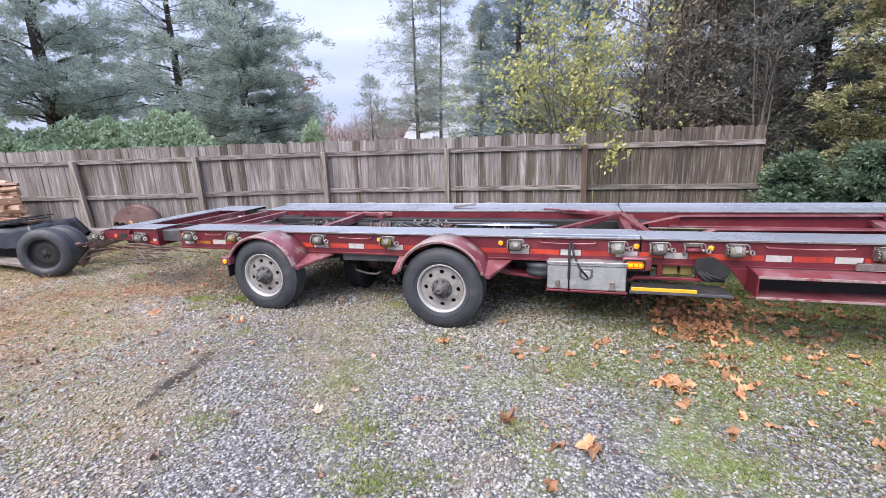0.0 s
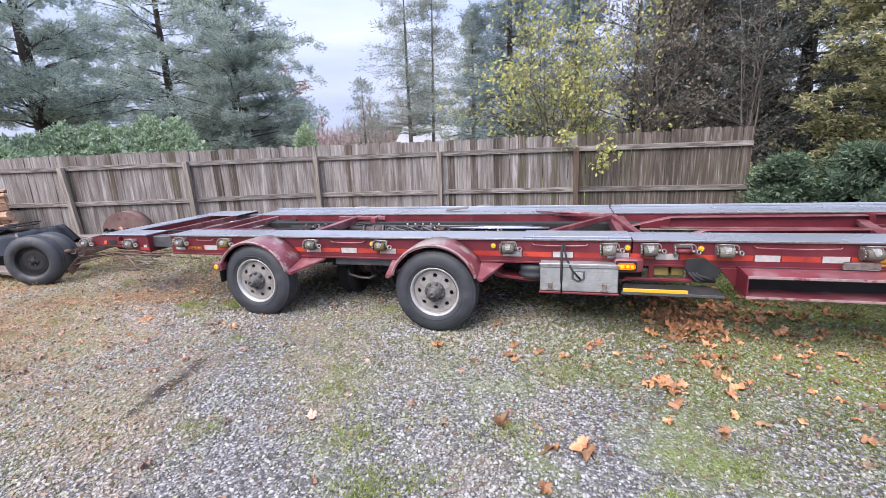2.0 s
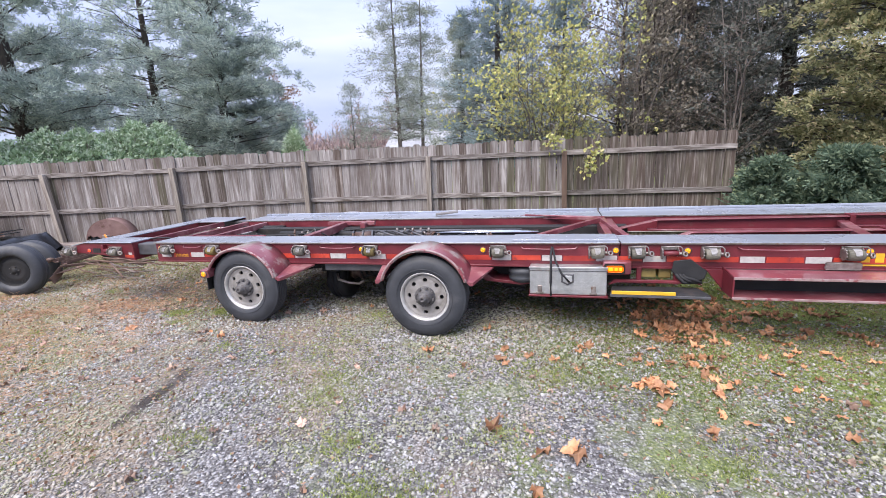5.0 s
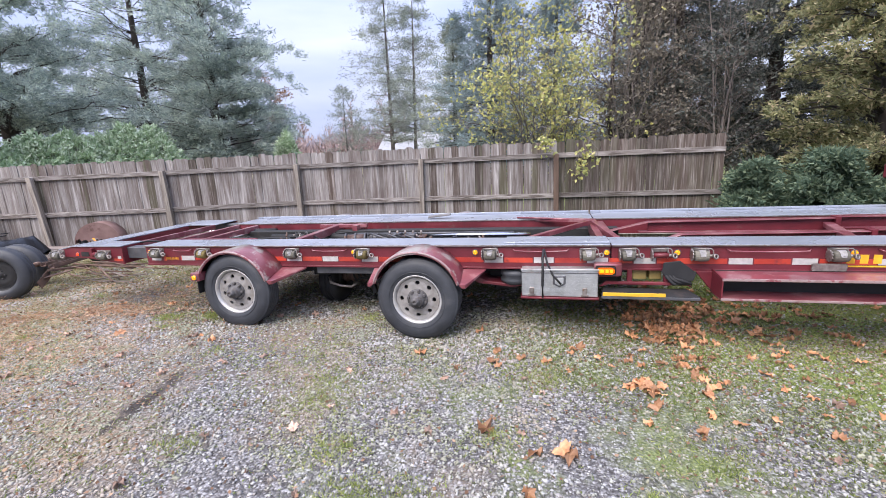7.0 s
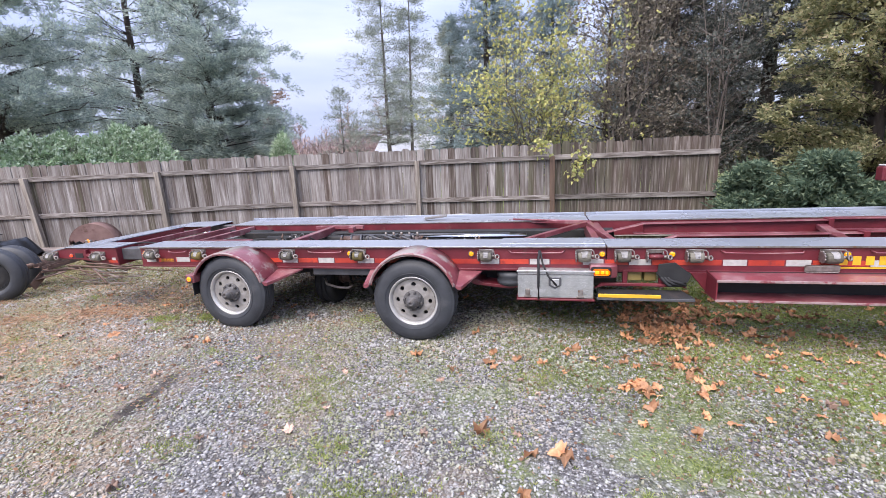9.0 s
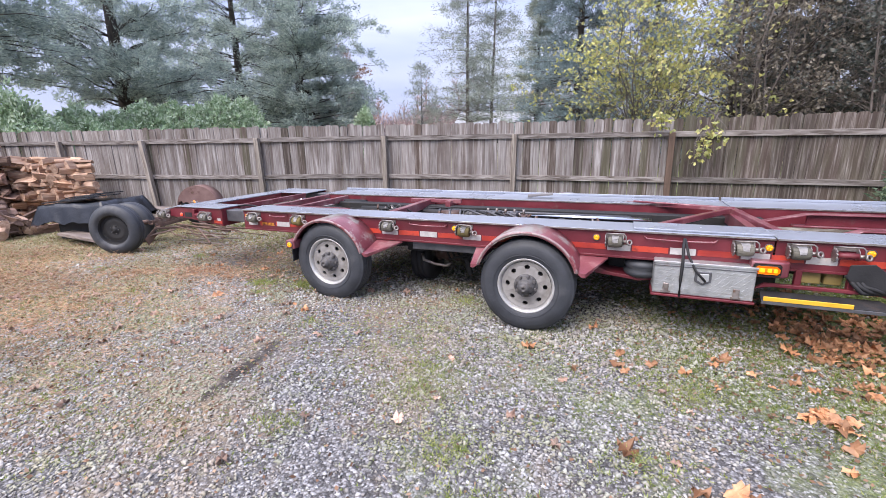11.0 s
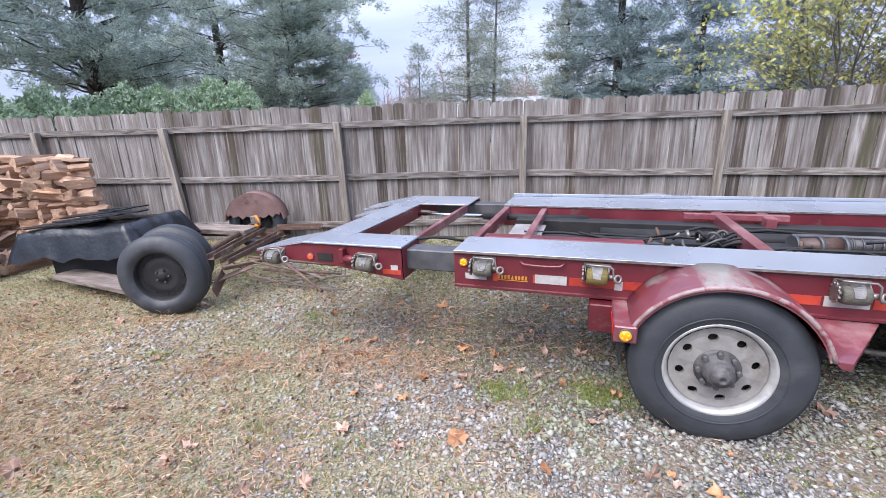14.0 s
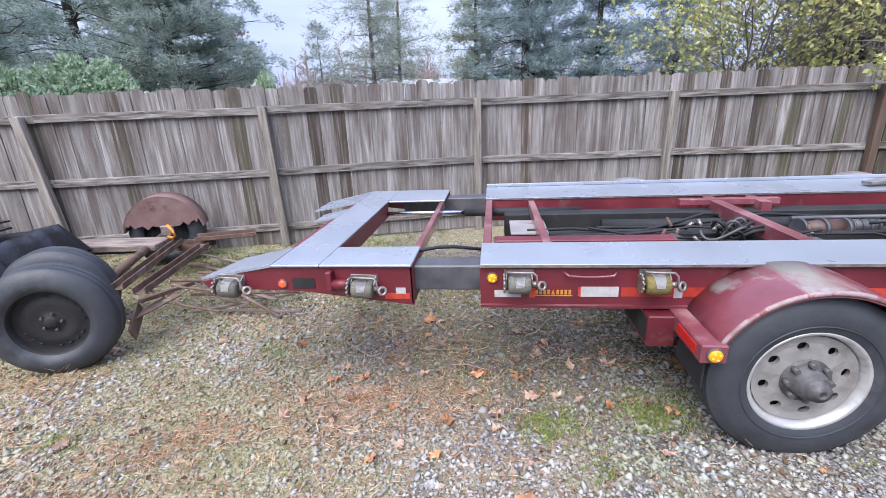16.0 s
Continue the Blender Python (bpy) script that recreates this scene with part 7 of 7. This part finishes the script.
tufts("short_grass", "short green grass through the gravel", 34000, -6.5, 4.2, 1.0, 6.5, GRASS, 0.03, 31, 0.22, 1.0)
tufts("short_grass", "short green grass under the trailer", 24000, -0.3, 3.7, 2.0, 6.5, GRASS, 0.03, 32, -0.1, 0.8)
tufts("short_grass", "green grass along the foot of the fence", 13000, -9.0, 3.0, 5.7, 8.0, GRASS, 0.06, 33, -0.1, 0.6)
tufts("dry_grass", "dry straw-coloured grass and stalks", 8500, -11.5, -2.4, 1.2, 6.0, STRAW, 0.05, 34, -0.1, 2.2, 4)
tufts("short_grass", "bright mossy grass beside the side channel", 17000, 0.9, 4.6, 3.2, 6.0, FRESH_GRASS, 0.03, 46, -0.25, 0.9)
tufts("short_grass", "fresh thin grass pushing through the gravel", 24000, -4.2, 4.0, 0.9, 4.2, FRESH_GRASS, 0.022, 45, 0.28, 1.0)
tufts("short_grass", "thin green grass among the litter", 9000, -11.5, -2.8, 2.0, 6.3, GRASS, 0.035, 36, 0.1, 1.0, 4)
g = np.random.default_rng(37)
x, y = g.uniform(-12.5, -3.0, 60000), g.uniform(1.2, 6.6, 60000)
ok = g.random(60000) < 0.6 * turf(x, y) * np.clip((y - 1.2) / 0.6, 0, 1) * np.clip((x + 12.5) / 1.0, 0, 1)
c = np.stack([x, y, ground_height(x, y)], 1)[ok]
q = needles(c, np.tile([0.0, 0.0, 1.0], (len(c), 1)), 0.03, 0.012, 6, 1.1, 38)
tagged(new("turf", mesh_from("turf", q, 3, MOSS_GRASS)), "thin olive turf closing over the gravel", "grass", kind="stuff")
# drifts of fallen pine needles
cs = []
g = np.random.default_rng(39)
for x, y, sx, sy, n in ((-5.75, 3.56, 0.136, 0.064, 130), (-5.5, 3.75, 0.17, 0.064, 150), (-5.1, 3.98, 0.187, 0.064, 210), (-4.75, 4.03, 0.153, 0.064, 180), (-4.95, 3.76, 0.119, 0.056, 120), (-4.5, 3.9, 0.212, 0.12, 130),
                        (-6.78, 4.02, 0.17, 0.08, 120), (-7.9, 3.85, 0.34, 0.24, 350), (-6.4, 2.4, 0.297, 0.12, 200), (-7.2, 2.8, 0.425, 0.16, 300), (-5.0, 2.2, 0.17, 0.08, 80), (-4.3, 4.1, 0.17, 0.096, 120), (-5.9, 4.9, 0.255, 0.12, 130),
                        (-4.96, 2.66, 0.212, 0.08, 75), (-3.4, 4.6, 0.34, 0.16, 130), (-8.8, 3.2, 0.51, 0.32, 400), (-0.6, 4.9, 0.51, 0.24, 150)):
    cs.append(np.stack([x + sx * g.normal(size=n), y + sy * g.normal(size=n), np.zeros(n)], 1))
for x, y, sx, sy, n in ((-6.4, 2.6, 1.1, 0.5, 3600), (-8.3, 3.3, 1.3, 0.5, 3600), (-5.0, 4.6, 0.9, 0.4, 900), (-4.6, 2.0, 0.6, 0.4, 1100), (-5.3, 3.0, 1.5, 0.7, 2200)):
    cs.append(np.stack([x + sx * g.normal(size=n), y + sy * g.normal(size=n), np.zeros(n)], 1))
c = np.concatenate(cs)
c[:, 2] = ground_height(c[:, 0], c[:, 1]) + 0.014
q = needles(c, unit(np.stack([g.normal(size=len(c)), g.normal(size=len(c)), 0.12 * g.normal(size=len(c))], 1)), 0.085, 0.0075, 4, 0.25, 40, 0.25)
tagged(new("pine_litter", mesh_from("pine_litter", q, 3, PINE_LITTER)), "drifts of rust-brown fallen pine needles", "leaf litter", kind="stuff")


def leaf_outline(s, lobes):
    """The outline of a fallen maple leaf, slightly cupped."""
    pts = []
    for k, (a, r) in enumerate(lobes):
        pts.append((s * r * math.cos(radians(a)), s * r * math.sin(radians(a)), 0.12 * s * r * r + 0.05 * s * math.sin(k * 1.9)))
    return pts


LOBES = [(-90, 0.3), (-70, 0.68), (-52, 0.58), (-25, 0.86), (-5, 0.72), (18, 0.96), (42, 0.72), (62, 0.84), (78, 0.74), (90, 1.05), (102, 0.74), (118, 0.84), (138, 0.72), (162, 0.96), (185, 0.72), (205, 0.86), (232, 0.58), (250, 0.68)]
leaf_meshes, dull_meshes = [], []
for k in range(6):
    g = np.random.default_rng(300 + k)
    b = bmesh.new()
    vs = [b.verts.new(Vector(p) + Vector((0, 0, 0.017 * g.normal()))) for p in leaf_outline(0.045 + 0.005 * k, [(a, r * g.uniform(0.85, 1.1)) for a, r in LOBES])]
    c = b.verts.new((0, 0, 0))
    for i in range(len(vs)):
        b.faces.new((c, vs[i], vs[(i + 1) % len(vs)]))
    me = bpy.data.meshes.new("maple_leaf")
    b.to_mesh(me)
    b.free()
    me.materials.append(MAPLE_LEAF)
    leaf_meshes.append(me)
    me = me.copy()
    me.materials.clear()
    me.materials.append(LEAF_DULL)
    dull_meshes.append(me)
g = np.random.default_rng(400)


def strew(n, cx, cy, sx, sy, z=0.018, k0=0.7, k1=1.25, meshes=leaf_meshes):
    for _ in range(n):
        x, y = cx + sx * g.normal(), cy + sy * g.normal()
        if y < 0.9:
            continue
        part("maple_leaf", meshes[int(g.integers(6))], None, ground, at=pose(x, y, z + float(ground_height(x, y)) + 0.006 * g.random(), g.normal() * 13, g.normal() * 13, g.uniform(0, 360)) @ Matrix.Diagonal((*(g.uniform(k0, k1) * np.array([1.0, g.uniform(0.65, 1.05), g.uniform(0.35, 1.1)])), 1.0)))


strew(95, 1.5, 4.42, 0.2, 0.22, k0=0.8, k1=1.35)
strew(120, 1.85, 4.95, 0.45, 0.35, k0=0.7, k1=1.25)
strew(60, 2.7, 4.6, 0.7, 0.45, k0=0.6, k1=1.2)
strew(12, 1.06, 3.2, 0.08, 0.09, k0=0.9, k1=1.3)
strew(9, 1.5, 3.58, 0.07, 0.12, k0=0.9, k1=1.3)
strew(34, 1.7, 3.5, 0.6, 0.4, k0=0.6, k1=1.1)
strew(10, 0.2, 3.5, 0.5, 0.25, k0=0.6, k1=1.1)
for x, y in ((1.08, 2.92), (0.52, 2.3), (0.48, 2.36), (1.57, 3.21), (1.56, 2.82), (0.18, 3.49), (0.29, 1.97), (2.22, 4.06), (0.02, 2.47), (1.3, 2.65)):
    strew(1, x, y, 0.01, 0.01, k0=1.0, k1=1.3)
strew(30, -0.5, 2.8, 1.8, 0.9, k0=0.45, k1=0.85, meshes=dull_meshes)
strew(12, -1.0, 3.6, 2.0, 0.5, k0=0.5, k1=0.9)
strew(64, -4.6, 3.1, 1.9, 0.8, k0=0.6, k1=1.1, meshes=dull_meshes)
strew(16, -4.2, 4.0, 0.9, 0.4, k0=0.7, k1=1.1)
strew(45, -4.3, 4.5, 0.8, 0.4, k0=0.4, k1=0.85, meshes=dull_meshes)
strew(22, -4.2, 4.4, 0.8, 0.4, k0=0.35, k1=0.7)
strew(22, -8.0, 3.2, 1.4, 0.8, k0=0.6, k1=1.1, meshes=dull_meshes)
# small torn bits of leaf
n = 15000
g = np.random.default_rng(410)
x, y = np.concatenate([g.normal(1.8, 1.2, n // 4), g.normal(-5.5, 2.6, n - n // 4)]), np.concatenate([g.normal(3.8, 0.9, n // 4), g.uniform(1.2, 6.4, n - n // 4)])
ok = y > 0.9
c = np.stack([x, y, ground_height(x, y) + 0.018], 1)[ok]
q = blades(c, unit(np.concatenate([g.normal(size=(len(c), 2)), 0.15 * g.normal(size=(len(c), 1))], 1)), 0.028, 0.02, 1, 0.1, 411)
tagged(new("leaf_litter", mesh_from("leaf_litter", q, 4, LEAF_BITS)), "torn brown and orange leaf litter", "leaf litter", kind="stuff")


# ---- weeds, twigs ----
g = np.random.default_rng(500)
cs = []
for x, y, r, n in ((-3.82, 3.88, 0.11, 260), (-3.25, 4.0, 0.12, 420), (-0.85, 2.15, 0.12, 190), (-0.6, 1.8, 0.14, 300), (-1.2, 2.6, 0.15, 140), (-1.9, 2.0, 0.12, 90), (0.4, 3.2, 0.2, 200), (1.3, 2.4, 0.2, 220), (-1.47, 4.26, 0.1, 90), (-3.6, 3.6, 0.06, 40), (-5.0, 3.2, 0.07, 50), (-2.6, 3.2, 0.06, 40), (-6.3, 3.6, 0.09, 70), (-5.6, 4.5, 0.1, 90), (0.1, 2.4, 0.12, 110), (-0.3, 1.9, 0.1, 80), (0.9, 2.0, 0.12, 110), (-1.3, 2.9, 0.1, 70)):
    cs.append(np.stack([x + r * 0.8 * g.normal(size=n), y + r * 0.6 * g.normal(size=n), np.zeros(n)], 1))
c = np.concatenate(cs)
c[:, 2] = ground_height(c[:, 0], c[:, 1])
tagged(new("grass_tufts", mesh_from("grass_tufts", needles(c, np.tile([0.0, 0.0, 1.0], (len(c), 1)), 0.04, 0.011, 4, 0.9, 501), 3, FRESH_GRASS)), "small green tufts of grass in the gravel", "grass", kind="stuff")
g = np.random.default_rng(520)
for k in range(46):
    x, y = (-4.4 + 0.7 * g.normal(), 4.75 + 0.35 * g.normal()) if k < 30 else (-6.0 + 0.8 * g.normal(), 4.6 + 0.5 * g.normal())
    a, L = g.uniform(0, math.tau), g.uniform(0.12, 0.42)
    z = float(ground_height(x, y)) + 0.015
    pts = [(-L / 2 * math.cos(a), -L / 2 * math.sin(a), 0), (0.03 * g.normal(), 0.03 * g.normal(), 0.012), (L / 2 * math.cos(a), L / 2 * math.sin(a), 0.004)]
    ob = part("fallen_twig", sweep(bmesh.new(), pts, 0.0035, 5, 0.5), STRAW_STICK, at=(x, y, z))
    tagged(ob, "thin pale fallen twig on the gravel", "twig", "twigs under the trailer")
